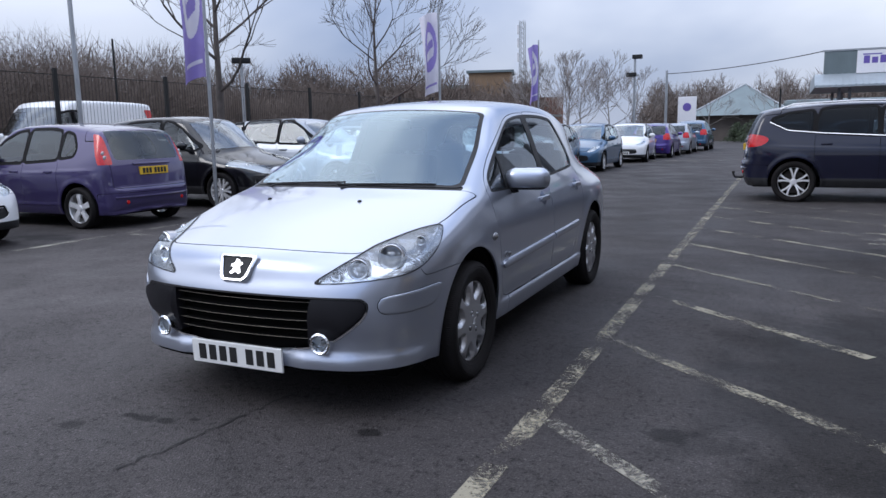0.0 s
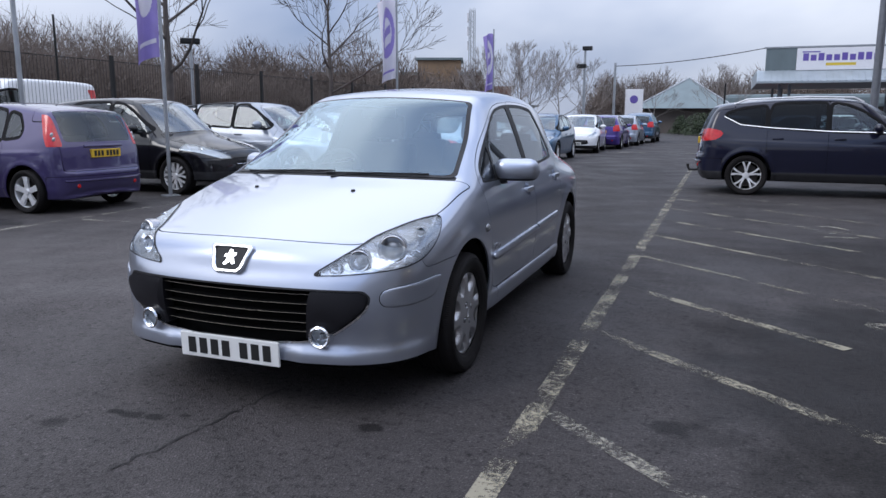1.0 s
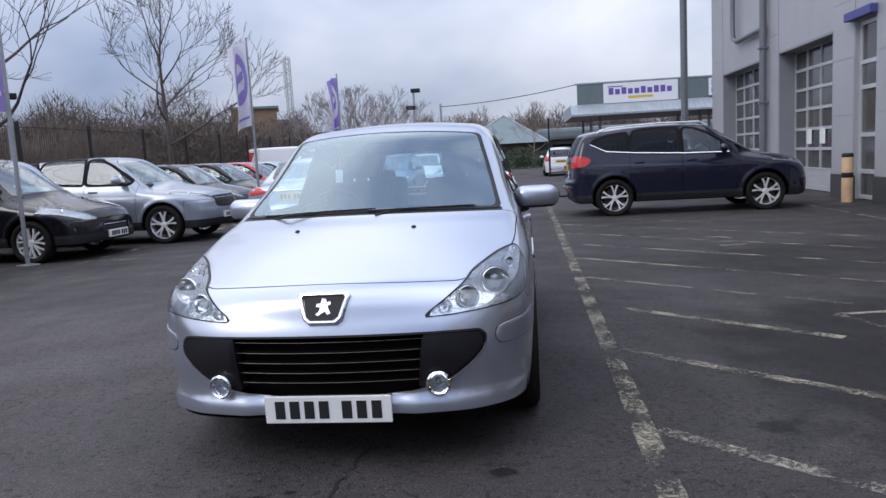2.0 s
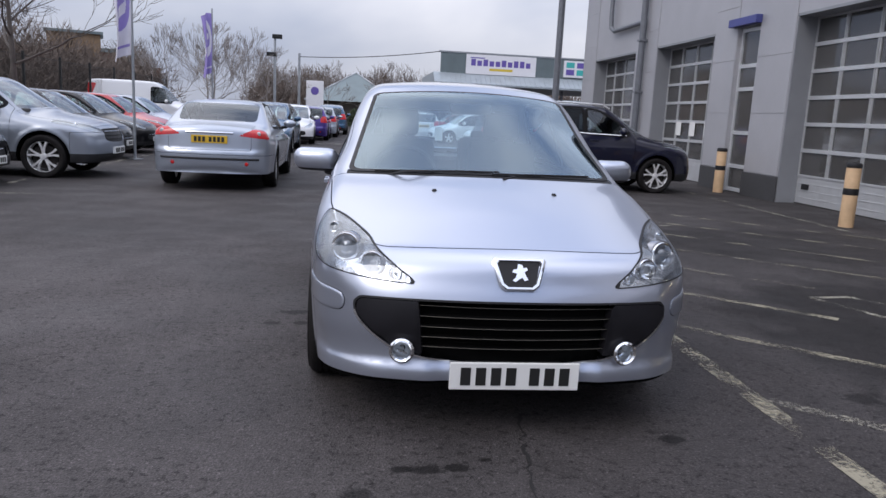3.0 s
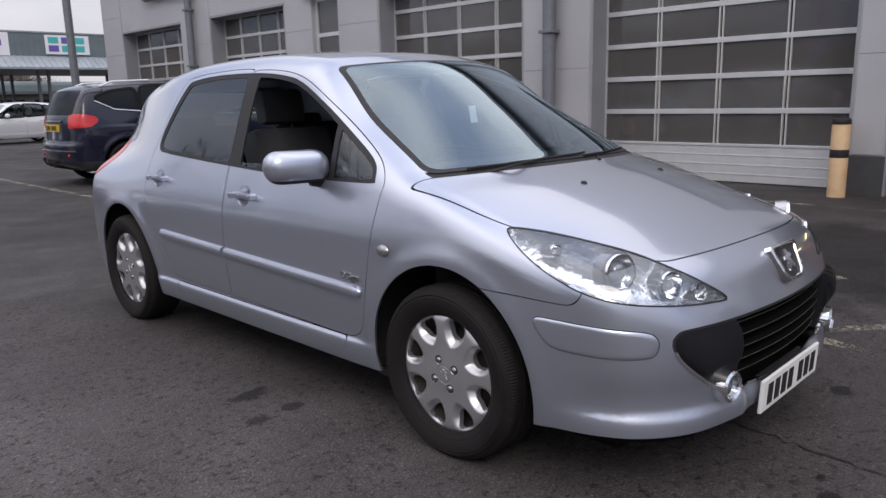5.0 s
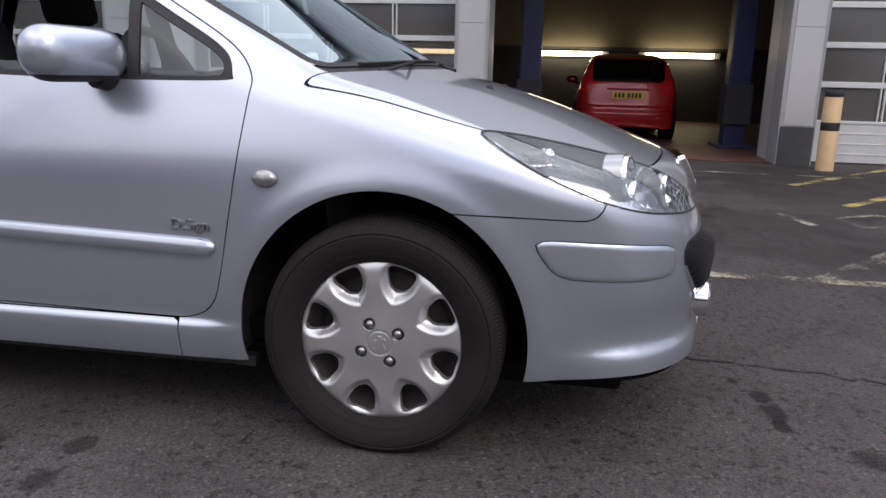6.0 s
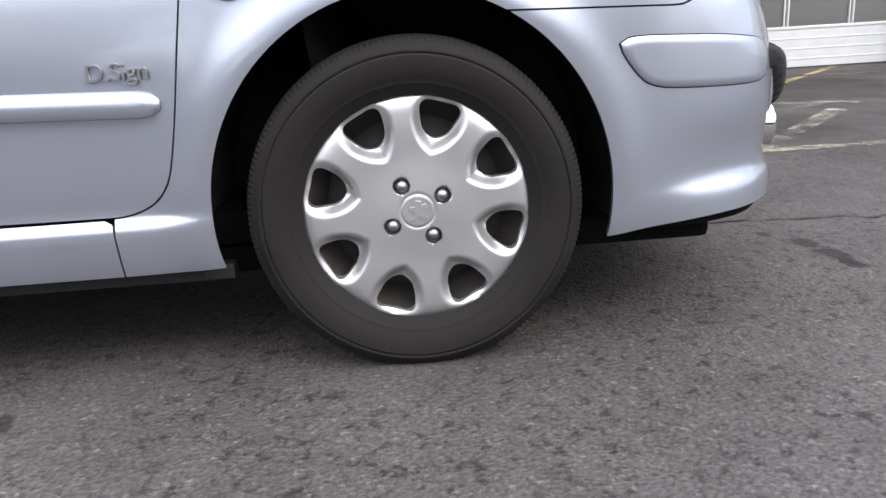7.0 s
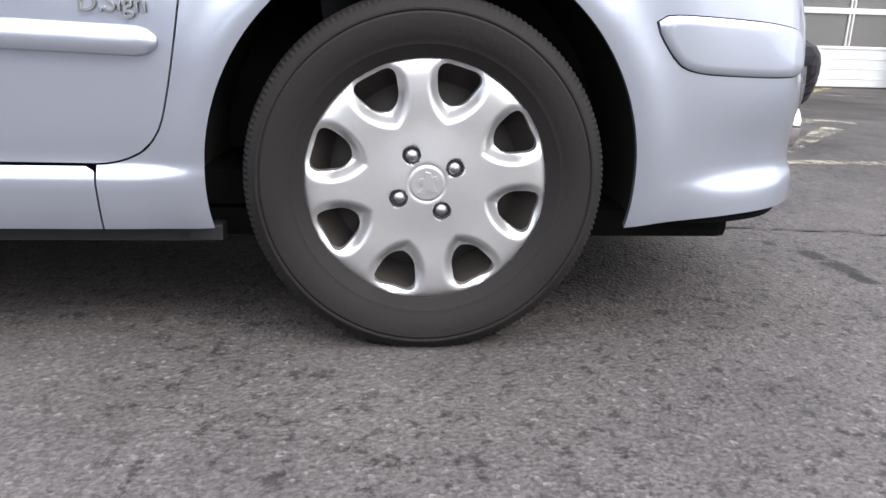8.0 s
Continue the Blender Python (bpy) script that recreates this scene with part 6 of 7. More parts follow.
    for s in (-1, 1):
        bm = lathe([(0.0, 0.012), (0.024, 0.010), (0.032, 0.0)], 16, "y")
        bmesh.ops.translate(bm, verts=bm.verts, vec=(s * 0.60 * W, ray_back(f, s * 0.60 * W, spec["bump"] - 0.13, y1), spec["bump"] - 0.13))
        part("rear_reflector", bm, RED_LENS, car, smooth=True)
    plate = part("rear_plate", box(-0.26, 0.26, yr - 0.03, yr + 0.016, zr - 0.056, zr + 0.056, 0.003), PLATE_YELLOW, car, "yellow rear number plate")
    bars(plate, 0.26, yr + 0.017, zr, PLATE_INK)
    return car


def ray_x(f, y, z):
    xs = np.linspace(1.1, 0.3, 801)
    return float(xs[np.argmax(f(xs, np.full_like(xs, y), np.full_like(xs, z)) < 0)])


def softened(points, r):
    """A polygon with short rounded corners."""
    out = []
    for i, p in enumerate(points):
        a, b, c = Vector(points[i - 1]), Vector(p), Vector(points[(i + 1) % len(points)])
        u, v = (a - b), (c - b)
        ru, rv = min(r, 0.4 * u.length), min(r, 0.4 * v.length)
        pu, pv = b + u.normalized() * ru, b + v.normalized() * rv
        for k in range(4):
            t = k / 3
            q = pu * (1 - t) ** 2 + b * 2 * t * (1 - t) + pv * t * t
            out.append((q.x, q.y))
    return out


def taller(spec, k, base=0.88):
    """The same car with a higher glasshouse."""
    up = lambda z: base + (z - base) * k if z > base else z
    z0, z1, half, ymin = spec["rw"]
    return dict(spec, side=[(y, up(z)) for y, z in spec["side"]], height=up(spec["height"]), rw=(up(z0), up(z1), half, ymin), windows=[[(y, up(z)) for y, z in w] for w in spec["windows"]])


def ray_back(f, x, z, y1):
    ys = np.linspace(y1 + 0.1, y1 - 0.9, 900)
    return float(ys[np.argmax(f(np.full(900, x), ys, np.full(900, z)) < 0)])


def belt_of(spec):
    return min(p[1] for p in spec["windows"][0])


def park(car, x, y, rz):
    car.matrix_basis = pose(x, y, 0, 0, 0, rz)
    return car


PURPLE = paint("purple_paint", (0.052, 0.041, 0.118), 0.3, 0.3, 0.25)
PURPLE2 = paint("bright_purple_paint", (0.055, 0.025, 0.22), 0.4, 0.3)
NAVY = paint("navy_black_paint", (0.008, 0.009, 0.024), 0.0, 0.3, 0.1)
BLACK = paint("black_paint", (0.007, 0.007, 0.009), 0.0, 0.3, 0.1)
BLUE_SILVER = paint("pale_blue_silver_paint", (0.29, 0.32, 0.37), 0.55, 0.33)
ICE_SILVER = paint("ice_silver_paint", (0.39, 0.43, 0.50), 0.6, 0.33)
WHITE = paint("white_paint", (0.72, 0.73, 0.75), 0.0, 0.3)
BLUE = paint("blue_paint", (0.035, 0.10, 0.19), 0.4, 0.3)
RED = paint("red_paint", (0.42, 0.012, 0.014), 0.1, 0.3)

purple_car = park(generic_car("purple_hatchback", taller(HATCH, 1.07), PURPLE, "purple five-door hatchback with tall red tail lights, parked tail out", 0.032), -9.25, 4.62, -90)
suv_car = park(generic_car("dark_suv", SUV, NAVY, "dark navy sport utility car with chrome window line and tow bar", 0.035, 5, True, pane=DARK_PANE, rails=True, chrome_line=True), 5.13, 11.15, 90)
tow = part("tow_bar", tube([(0, 3.30, 0.40), (0, 3.56, 0.36), (0, 3.66, 0.36), (0, 3.69, 0.42)], 0.022, 8), BLACK_TRIM, suv_car, "black tow bar", smooth=True)
part("tow_ball", lathe([(0.0, 0.05), (0.025, 0.043), (0.028, 0.02), (0.018, 0.0)], 14, "z"), STEEL, tow, smooth=True).location = (0, 3.69, 0.42)
carrier_car = park(generic_car("black_people_carrier", taller(MPV, 1.03), BLACK, "glossy black compact people carrier parked nose out", 0.035, 7, True), -6.6, 7.42, 90)
crossover_car = park(generic_car("blue_silver_crossover", dict(SUV, side=[(y, z * 0.965) for y, z in SUV["side"]], height=1.61), BLUE_SILVER, "pale blue-silver crossover car parked nose out", 0.035, 5, True), -5.62, 9.62, 90)
saloon_car = park(generic_car("silver_saloon", SEDAN, ICE_SILVER, "pale silver saloon with wedge tail lights seen from behind", 0.035, 7), -2.93, 11.5, 181)
small_white = generic_car("white_hatchback", HATCH2, WHITE, "white five-door hatchback parked on the asphalt", 0.05)
park(small_white, -6.95, 1.86, 90)
copy_thing(small_white, pose(-3.2, 24.9, 0, 0, 0, 3))
copy_thing(small_white, pose(2.6, 37.5, 0, 0, 0, 180))
copy_thing(small_white, pose(4.6, 28.0, 0, 0, 0, -80))
copy_thing(small_white, pose(3.4, 32.0, 0, 0, 0, -82))
small_blue = park(generic_car("blue_hatchback", HATCH2, BLUE, "teal blue hatchback parked facing down the lane", 0.05), -3.45, 18.7, 0)
black_hatch = park(generic_car("black_hatchback", dict(HATCH2), BLACK, "black hatchback parked nose out in the row", 0.05), -6.5, 13.6, 90)
copy_thing(black_hatch, pose(-6.6, 16.1, 0, 0, 0, 90))
tagged(copy_thing(black_hatch, pose(-3.9, 15.4, 0, 0, 0, 3)), "black hatchback parked behind the saloon")
small_purple = park(generic_car("violet_hatchback", HATCH2, PURPLE2, "bright violet hatchback seen from behind", 0.06), -2.85, 31.5, 180)
silver_hatch = park(generic_car("silver_hatchback", HATCH2, ICE_SILVER, "silver hatchback parked in the far row", 0.06), -2.6, 36.0, 180)
copy_thing(silver_hatch, pose(-6.7, 21.2, 0, 0, 0, 90))
far_mpv = park(generic_car("blue_people_carrier", MPV, BLUE, "dark blue people carrier at the end of the row", 0.06), -2.3, 41.0, 180)
red_hatch = park(generic_car("red_hatchback", HATCH2, RED, "bright red hatchback standing inside the workshop", 0.045), 13.4, -1.45, 90)
tagged(copy_thing(red_hatch, pose(-6.7, 18.7, 0, 0, 0, 90)), "red hatchback parked nose out in the row")
tagged(copy_thing(red_hatch, pose(4.2, 44.0, 0, 0, 0, -90)), "red hatchback under the canopy")
van = park(generic_car("white_van", VAN, WHITE, "white panel van parked behind the fence", 0.06, seams=False), -14.3, 8.3, 6)
van.matrix_basis = pose(-14.3, 8.3, 0, 0, 0, 6) @ Matrix.Diagonal((1, 1, 1.12, 1))
copy_thing(van, pose(-9.2, 33.0, 0, 0, 0, 100))


# ---- fence, poles, trees ----
FENCE = material("fence_steel", (0.012, 0.013, 0.014), 0.5, 0.3, vary=0.2)
GALV = material("galvanised_steel", (0.36, 0.38, 0.40), 0.45, 0.7, vary=0.12, scale=4)
PALE_BARK = material("pale_bark", (0.24, 0.22, 0.21), 0.9, vary=0.3, scale=6, bump=0.3, bump_scale=40)
BARK = material("bark", (0.080, 0.068, 0.062), 0.9, vary=0.3, scale=6, bump=0.4, bump_scale=40)
TWIG = material("twigs", (0.140, 0.112, 0.096), 0.95, vary=0.22, scale=0.5)
FLAG_WHITE = material("flag_white", (0.70, 0.68, 0.75), 0.8, vary=0.05, scale=3)
FLAG_PURPLE = material("flag_purple", (0.30, 0.24, 0.56), 0.8, vary=0.08, scale=3)


def fence(x, y0, y1, height=2.9, step=3.35):
    n = int((y1 - y0) / step)
    f = empty("fence", None, "tall black steel mesh fence on square posts", "fence")
    for k in range(n + 1):
        y = y0 + k * step
        part("post", box(x - 0.04, x + 0.04, y - 0.04, y + 0.04, 0, height, 0.006), FENCE, f)
        if k == n:
            break
        bm = bmesh.new()
        for i in range(1, 34):
            yy = y + step * i / 34
            add_box(bm, x - 0.004, x + 0.004, yy - 0.0017, yy + 0.0017, 0.08, height - 0.12)
        for z in (0.1, 1.4, height - 0.14):
            add_box(bm, x + 0.006, x + 0.018, y, y + step, z - 0.008, z + 0.008)
        part("mesh_panel", bm, FENCE, f)
    return f


fence(-12.2, -4.85, 44, 2.78, 3.18)


def pole(name, x, y, h, r0, r1, mat, label, category):
    return thing(name, tube([(x, y, 0), (x, y, h * 0.5), (x, y, h)], [r0, (r0 + r1) / 2, r1], 12), mat, label, category, smooth=True)


def flag(x, y, top, size, cloth, ink, yaw, sway, label):
    f = empty("flagpole", pose(x, y, 0, 0, 0, yaw), label, "flag")
    part("pole", tube([(0, 0, 0), (0, 0, top * 0.6), (0, 0, top + 0.15)], [0.032, 0.029, 0.022], 10), GALV, f, smooth=True)
    part("base_plate", box(-0.12, 0.12, -0.12, 0.12, 0, 0.02, 0.004), GALV, f)
    w, h = size

    def at(u, v):
        return (u * w * (0.92 + 0.08 * v) + 0.04, 0.07 * sway * (math.sin(7.0 * u + 2.5 * v) + 0.5 * math.sin(4 * v)) * (0.3 + u), top - h * (1 - v) - 0.16 * sway * u * u - 0.08 * u * math.sin(4 * v))

    def sheet(u0, u1, v0, v1, off, inside=None):
        nu, nv = 44, 110
        bm = bmesh.new()
        grid = [[bm.verts.new(Vector(at(u0 + (u1 - u0) * i / nu, v0 + (v1 - v0) * k / nv)) + Vector((0, off, 0))) for k in range(nv + 1)] for i in range(nu + 1)]
        for i in range(nu):
            for k in range(nv):
                u, v = u0 + (u1 - u0) * (i + 0.5) / nu, v0 + (v1 - v0) * (k + 0.5) / nv
                if inside is None or inside(u, v):
                    bm.faces.new((grid[i][k], grid[i + 1][k], grid[i + 1][k + 1], grid[i][k + 1]))
        loose = [v for v in bm.verts if not v.link_faces]
        bmesh.ops.delete(bm, geom=loose, context="VERTS")
        return bm

    cl = part("cloth", sheet(0, 1, 0, 1, 0.0), cloth, f, "", smooth=True)
    ring = lambda u, v: 0.62 < math.hypot((u - 0.5) / 0.40, (v - 0.60) / 0.30) < 1.0 or (abs(u - 0.5) < 0.20 and abs(v - 0.60 - 0.1 * math.sin(14 * v)) < 0.16 and math.sin(30 * v + 4 * u) > 0.1)
    for off in (-0.006, 0.006):
        part("oval_emblem", sheet(0, 1, 0, 1, off, ring), ink, cl, "plain oval emblem", smooth=True)
    part("lower_bar", sheet(0.15, 0.85, 0.10, 0.13, 0.006), ink, cl)
    return f


flag(-6.55, 6.35, 4.55, (0.40, 2.30), FLAG_PURPLE, FLAG_WHITE, 242, 1.0, "purple banner flag on a galvanised pole")
flag(-5.6, 13.5, 4.15, (0.46, 1.9), FLAG_WHITE, FLAG_PURPLE, 232, 1.3, "white banner flag with a purple oval on a pole")
flag(-5.3, 20.7, 4.05, (0.40, 1.8), FLAG_PURPLE, FLAG_WHITE, 240, 1.2, "purple banner flag with a pale oval on a pole")
pole("lamp_column", -11.6, 7.93, 8.0, 0.055, 0.040, GALV, "tall galvanised lamp column in front of the fence", "lamp post")


def flood_mast(x, y, h):
    m = empty("floodlight_mast", pose(x, y, 0), "steel mast with two floodlights", "lamp post")
    part("mast", tube([(0, 0, 0), (0, 0, h)], [0.09, 0.06], 10), GALV, m, smooth=True)
    for z, dx in ((h, 0.12), (h - 0.95, -0.18)):
        part("floodlight", box(dx - 0.26, dx + 0.26, -0.16, 0.16, z - 0.10, z + 0.12, 0.03), FENCE, m)
    part("arm", box(-0.25, 0.25, -0.03, 0.03, h - 1.0, h - 0.95), GALV, m)


flood_mast(-5.4, 38.6, 5.1)


def yard_lamp(x, y, h, label):
    m = empty("yard_lamp", pose(x, y, 0, 0, 0, 40), label, "lamp post")
    part("post", tube([(0, 0, 0), (0, 0, h)], [0.06, 0.045], 10), GALV, m, smooth=True)
    part("lamp_head", box(-0.28, 0.28, -0.14, 0.14, h - 0.06, h + 0.10, 0.03), FENCE, m)
    part("bracket", box(-0.05, 0.05, -0.05, 0.05, h - 0.14, h - 0.06, 0.01), GALV, m)


yard_lamp(-13.0, 15.0, 3.5, "low yard lamp on a grey post behind the fence")
pole("thin_pole", -16.0, 12.89, 4.15, 0.04, 0.03, FENCE, "thin dark pole rising out of the scrub", "pole")
pole("service_pole", -4.6, 45.0, 4.75, 0.10, 0.07, GALV, "grey pole carrying an overhead cable", "pole")
cable = thing("overhead_cable", tube([(-4.6 + 8.4 * t, 45.0 - 5.3 * t, 4.55 + 0.40 * t - 2.2 * t * (1 - t) * 0.30) for t in (k / 16 for k in range(17))], 0.022, 6), FENCE, "black overhead cable sagging from a pole", "cable")


def grow(bm, p, d, length, r, depth, rng, spread=0.6, lift=0.12, seg=6):
    """A limb that bends, tapers and forks."""
    pts, rad = [p.copy()], [r]
    steps = 4 if depth > 2 else 3
    q = p.copy()
    dirn = d.copy()
    for k in range(steps):
        dirn = (dirn + Vector((rng.uniform(-1, 1), rng.uniform(-1, 1), rng.uniform(-0.5, 0.8))) * 0.16 + Vector((0, 0, lift * 0.4))).normalized()
        q = q + dirn * (length / steps)
        pts.append(q.copy())
        rad.append(r * (1 - 0.42 * (k + 1) / steps))
    add_tube(bm, pts, rad, max(3, seg), cap=False)
    if depth == 0:
        return
    for k in range(rng.choice((2, 3, 3, 4))):
        a = rng.uniform(0, 2 * math.pi)
        side = dirn.orthogonal().normalized()
        turn = Matrix.Rotation(a, 3, dirn)
        tilt = rng.uniform(0.35, 1.0) * spread
        nd = (dirn * math.cos(tilt) + (turn @ side) * math.sin(tilt)).normalized()
        base = pts[-1] if k < 2 else pts[-2] if k < 3 else pts[1]
        grow(bm, base, nd, length * rng.uniform(0.58, 0.82), max(rad[-1] * rng.uniform(0.6, 0.8), 0.0075), depth - 1, rng, spread, lift, seg - 1)


def bare_tree(name, x, y, trunk_h, first, r, depth, seed, label, limbs=5, spread=0.75, bark=None):
    """A leader that runs up through the crown, with limbs leaving it at several heights."""
    rng = random.Random(seed)
    t = empty(name, pose(x, y, 0), label, "tree")
    height = trunk_h + first * 2.1
    pts = [Vector((0.10 * math.sin(k * 1.3 + seed) * k / 6, 0.10 * math.cos(k * 1.7 + seed) * k / 6, height * k / 8)) for k in range(9)]
    part("trunk", tube(pts, [r * (1.25 - 1.13 * k / 8) for k in range(9)], 12), bark or BARK, t, smooth=True)
    for k in range(limbs):
        a = 2.4 * k + rng.uniform(-0.3, 0.3)
        f = k / max(1, limbs - 1)
        base = trunk_h * 0.78 + (height - trunk_h * 0.78) * 0.80 * f
        i = min(7, int(base / height * 8))
        p = pts[i].lerp(pts[i + 1], base / height * 8 - i)
        tilt = 1.20 - 0.65 * f
        d = Vector((math.cos(a) * math.sin(tilt), math.sin(a) * math.sin(tilt), math.cos(tilt)))
        bm = bmesh.new()
        grow(bm, p, d, first * (1.05 - 0.45 * f) * rng.uniform(0.85, 1.1), r * (0.46 - 0.22 * f), depth, rng, spread)
        part("limb", bm, bark or BARK, t, smooth=True)
    return t


bare_tree("bare_tree", -10.6, 11.2, 3.0, 1.95, 0.092, 4, 3, "leafless tree with spreading limbs behind the parked cars", 11)
bare_tree("bare_tree", -10.3, 18.6, 2.7, 1.75, 0.085, 4, 11, "leafless tree with rising limbs behind the parked cars", 10)
bare_tree("bare_tree", -17.5, 3.0, 3.2, 1.9, 0.14, 4, 21, "leafless tree behind the fence", 8)
for k, (x, y) in enumerate([(-7.6, 33), (-8.5, 36), (-7.2, 40.5), (-9.5, 43), (-6.8, 47), (-3.5, 62), (-11, 38), (1.5, 58)]):
    bare_tree("slender_tree", x, y, 1.7, 1.2, 0.05, 4, 40 + k, "slender pale leafless tree beside the lane", 9, 0.5, PALE_BARK)


def thicket(x0, x1, y0, y1, clumps, h0, h1, seed, label, twigs=1500, long=0.42, wide=0.010):
    """Dense winter scrub: rounded clumps filled with short thin twigs."""
    rng = np.random.default_rng(seed)
    n = clumps * twigs
    cx, cy = rng.uniform(x0, x1, clumps), rng.uniform(y0, y1, clumps)
    ch = rng.uniform(h0, h1, clumps) * (0.86 + 0.14 * np.sin(cy * 0.25 + seed))
    cr = rng.uniform(1.5, 2.6, clumps)
    k = np.repeat(np.arange(clumps), twigs)
    a, u, q = rng.uniform(0, 2 * np.pi, n), rng.uniform(0, 1, n) ** 0.5, rng.uniform(0, 1, n) ** 0.6
    dome = np.sqrt(np.clip(1 - (u * 0.96) ** 2, 0, 1))
    base = np.stack([cx[k] + cr[k] * u * np.cos(a), cy[k] + cr[k] * u * np.sin(a), ch[k] * dome * (0.02 + 0.94 * q)], 1)
    away = np.stack([np.cos(a) * u * 0.6, np.sin(a) * u * 0.6, 0.5 + 0.5 * q], 1) + rng.normal(0, 0.5, (n, 3))
    away /= np.linalg.norm(away, axis=1, keepdims=True)
    tip = base + away * (long * (0.4 + rng.uniform(0, 1, n) ** 2 * 1.3))[:, None]
    side = np.cross(away, rng.normal(0, 1, (n, 3)))
    side /= np.linalg.norm(side, axis=1, keepdims=True)
    w = wide * np.where(rng.uniform(0, 1, n) < 0.25, 2.4, 1.0)[:, None] * (1.3 - 0.7 * q)[:, None]
    V = np.concatenate([base - side * w, base + side * w, tip], 1).reshape(-1, 3)
    F = np.arange(3 * n).reshape(-1, 3).tolist()
    return tagged(mesh_object("thicket", V.tolist(), F, TWIG), label, "thicket", "", "stuff")


thicket(-20.5, -17.4, -12, 30, 190, 3.2, 4.9, 5, "dense brown winter scrub behind the fence", 3000, 0.40, 0.0065)
thicket(-30, -22, -10, 34, 90, 5.0, 6.2, 8, "taller winter scrub behind the fence", 1500, 0.6, 0.014)
thicket(-30, -15.5, 31, 58, 150, 3.6, 6.4, 6, "brown winter scrub along the far boundary", 1100, 0.6, 0.022)
thicket(-14, 30, 92, 104, 130, 5.5, 8.5, 7, "leafless wood on the skyline", 900, 0.9, 0.035)


# ---- the workshop building ----
def sectional_door(y0, y1, top, n, label, rows=6):
    """An overhead door of glazed sections over a solid bottom panel."""
    d = empty("door_1", None, label, "door", "", "structure")
    x = DOOR_X
    part("bottom_panel", box(x, x + 0.05, y0, y1, 0.02, 0.51, 0.004), DOOR_ALU, d)
    for k in range(3):
        part("panel_rib", box(x - 0.006, x + 0.002, y0 + 0.02, y1 - 0.02, 0.12 + 0.13 * k, 0.135 + 0.13 * k, 0.002), DOOR_ALU, d)
    part("bottom_seal", box(x - 0.004, x + 0.05, y0, y1, 0.0, 0.022), RUBBER, d)
    zs = [0.51 + (top - 0.51) * k / rows for k in range(rows + 1)]
    ys = [y0 + (y1 - y0) * k / n for k in range(n + 1)]
    for k, z in enumerate(zs):
        part("rail", box(x - 0.012, x + 0.05, y0, y1, z - (0.035 if k else 0.0), z + 0.035, 0.004), DOOR_ALU, d)
    for k, y in enumerate(ys):
        w = 0.05 if k in (0, n) else 0.026
        for za, zb in zip(zs, zs[1:]):
            if k in (0, n):
                part("mullion", box(x - 0.010, x + 0.045, max(y0, y - w), min(y1, y + w), za + 0.035, zb - 0.035, 0.003), DOOR_ALU, d)
            else:
                for s in (-1, 1):
                    part("mullion", box(x - 0.010, x + 0.045, y + s * 0.026 - 0.010, y + s * 0.026 + 0.010, za + 0.035, zb - 0.035, 0.003), DOOR_ALU, d)
    for ya, yb in zip(ys, ys[1:]):
        for za, zb in zip(zs, zs[1:]):
            p = part("pane", box(x + 0.016, x + 0.022, ya + 0.02, yb - 0.02, za + 0.03, zb - 0.03), DOOR_PANE, d)
    part("lock", box(x - 0.03, x, y1 - 0.42, y1 - 0.22, 0.28, 0.38, 0.006), BLACK_TRIM, d)
    return d


for (y0, y1, top), n in zip(DOORS, (4, 4, 4, 4, 0, 4, 4)):
    if n:
        sectional_door(y0, y1, top - 0.05, n, "glazed sectional workshop door with a white bottom panel")
    for y in (y0, y1):
        s = 1 if y == y0 else -1
        thing("trim", box(WALL_X - 0.004, DOOR_X + 0.06, min(y, y + s * 0.03), max(y, y + s * 0.03), 0, top), CLAD_DARK, "dark grey door reveal", "trim", "structure")
    thing("trim", box(WALL_X - 0.004, DOOR_X + 0.06, y0, y1, top - 0.05, top), CLAD_DARK, "dark grey door head", "trim", "structure")

# cladding joints, plinths
for a, b in zip(edges[0::2], edges[1::2]):
    for z, z1 in ((0.48, 1.65), (1.65, 2.75), (2.75, 3.85), (3.85, 4.95), (4.95, 7.0)):
        thing("cladding_panel", box(WALL_X - 0.013, WALL_X - 0.001, b + 0.02, a - 0.02, z + 0.004, z1 - 0.003, 0.003), CLAD, "grey cladding panel with tight joints", "cladding panel", "structure")
    thing("plinth", box(WALL_X - 0.03, WALL_X + 0.02, b - 0.01, a + 0.01, 0.0, 0.47, 0.004), PLINTH, "dark brick plinth below the cladding", "plinth", "structure")

# column beside the third door, down pipes
PIPE = material("grey_pipe", (0.17, 0.18, 0.20), 0.45, 0.3, vary=0.1)


def downpipe(x, y, top, r=0.075):
    p = empty("downpipe", None, "dark grey downpipe fixed to the wall", "downpipe")
    part("pipe", tube([(x, y, 0.05), (x, y, top)], r, 14), PIPE, p, smooth=True)
    for z in (0.8, 2.2, 3.6, 5.0):
        part("bracket", box(x - r - 0.02, WALL_X, y - r - 0.02, y + r + 0.02, z, z + 0.05, 0.005), PIPE, p)


downpipe(7.06, 5.34, 7.0, 0.10)
downpipe(7.07, 16.8, 7.0, 0.09)
pp = thing("overflow_pipe", tube([(7.07, 16.8, 4.13), (7.07, 19.2, 4.13), (7.07, 19.55, 4.26), (7.07, 19.62, 4.6), (7.07, 19.62, 6.8)], 0.07, 12), PIPE, "dark grey overflow pipe bending up the wall", "pipe", smooth=True)

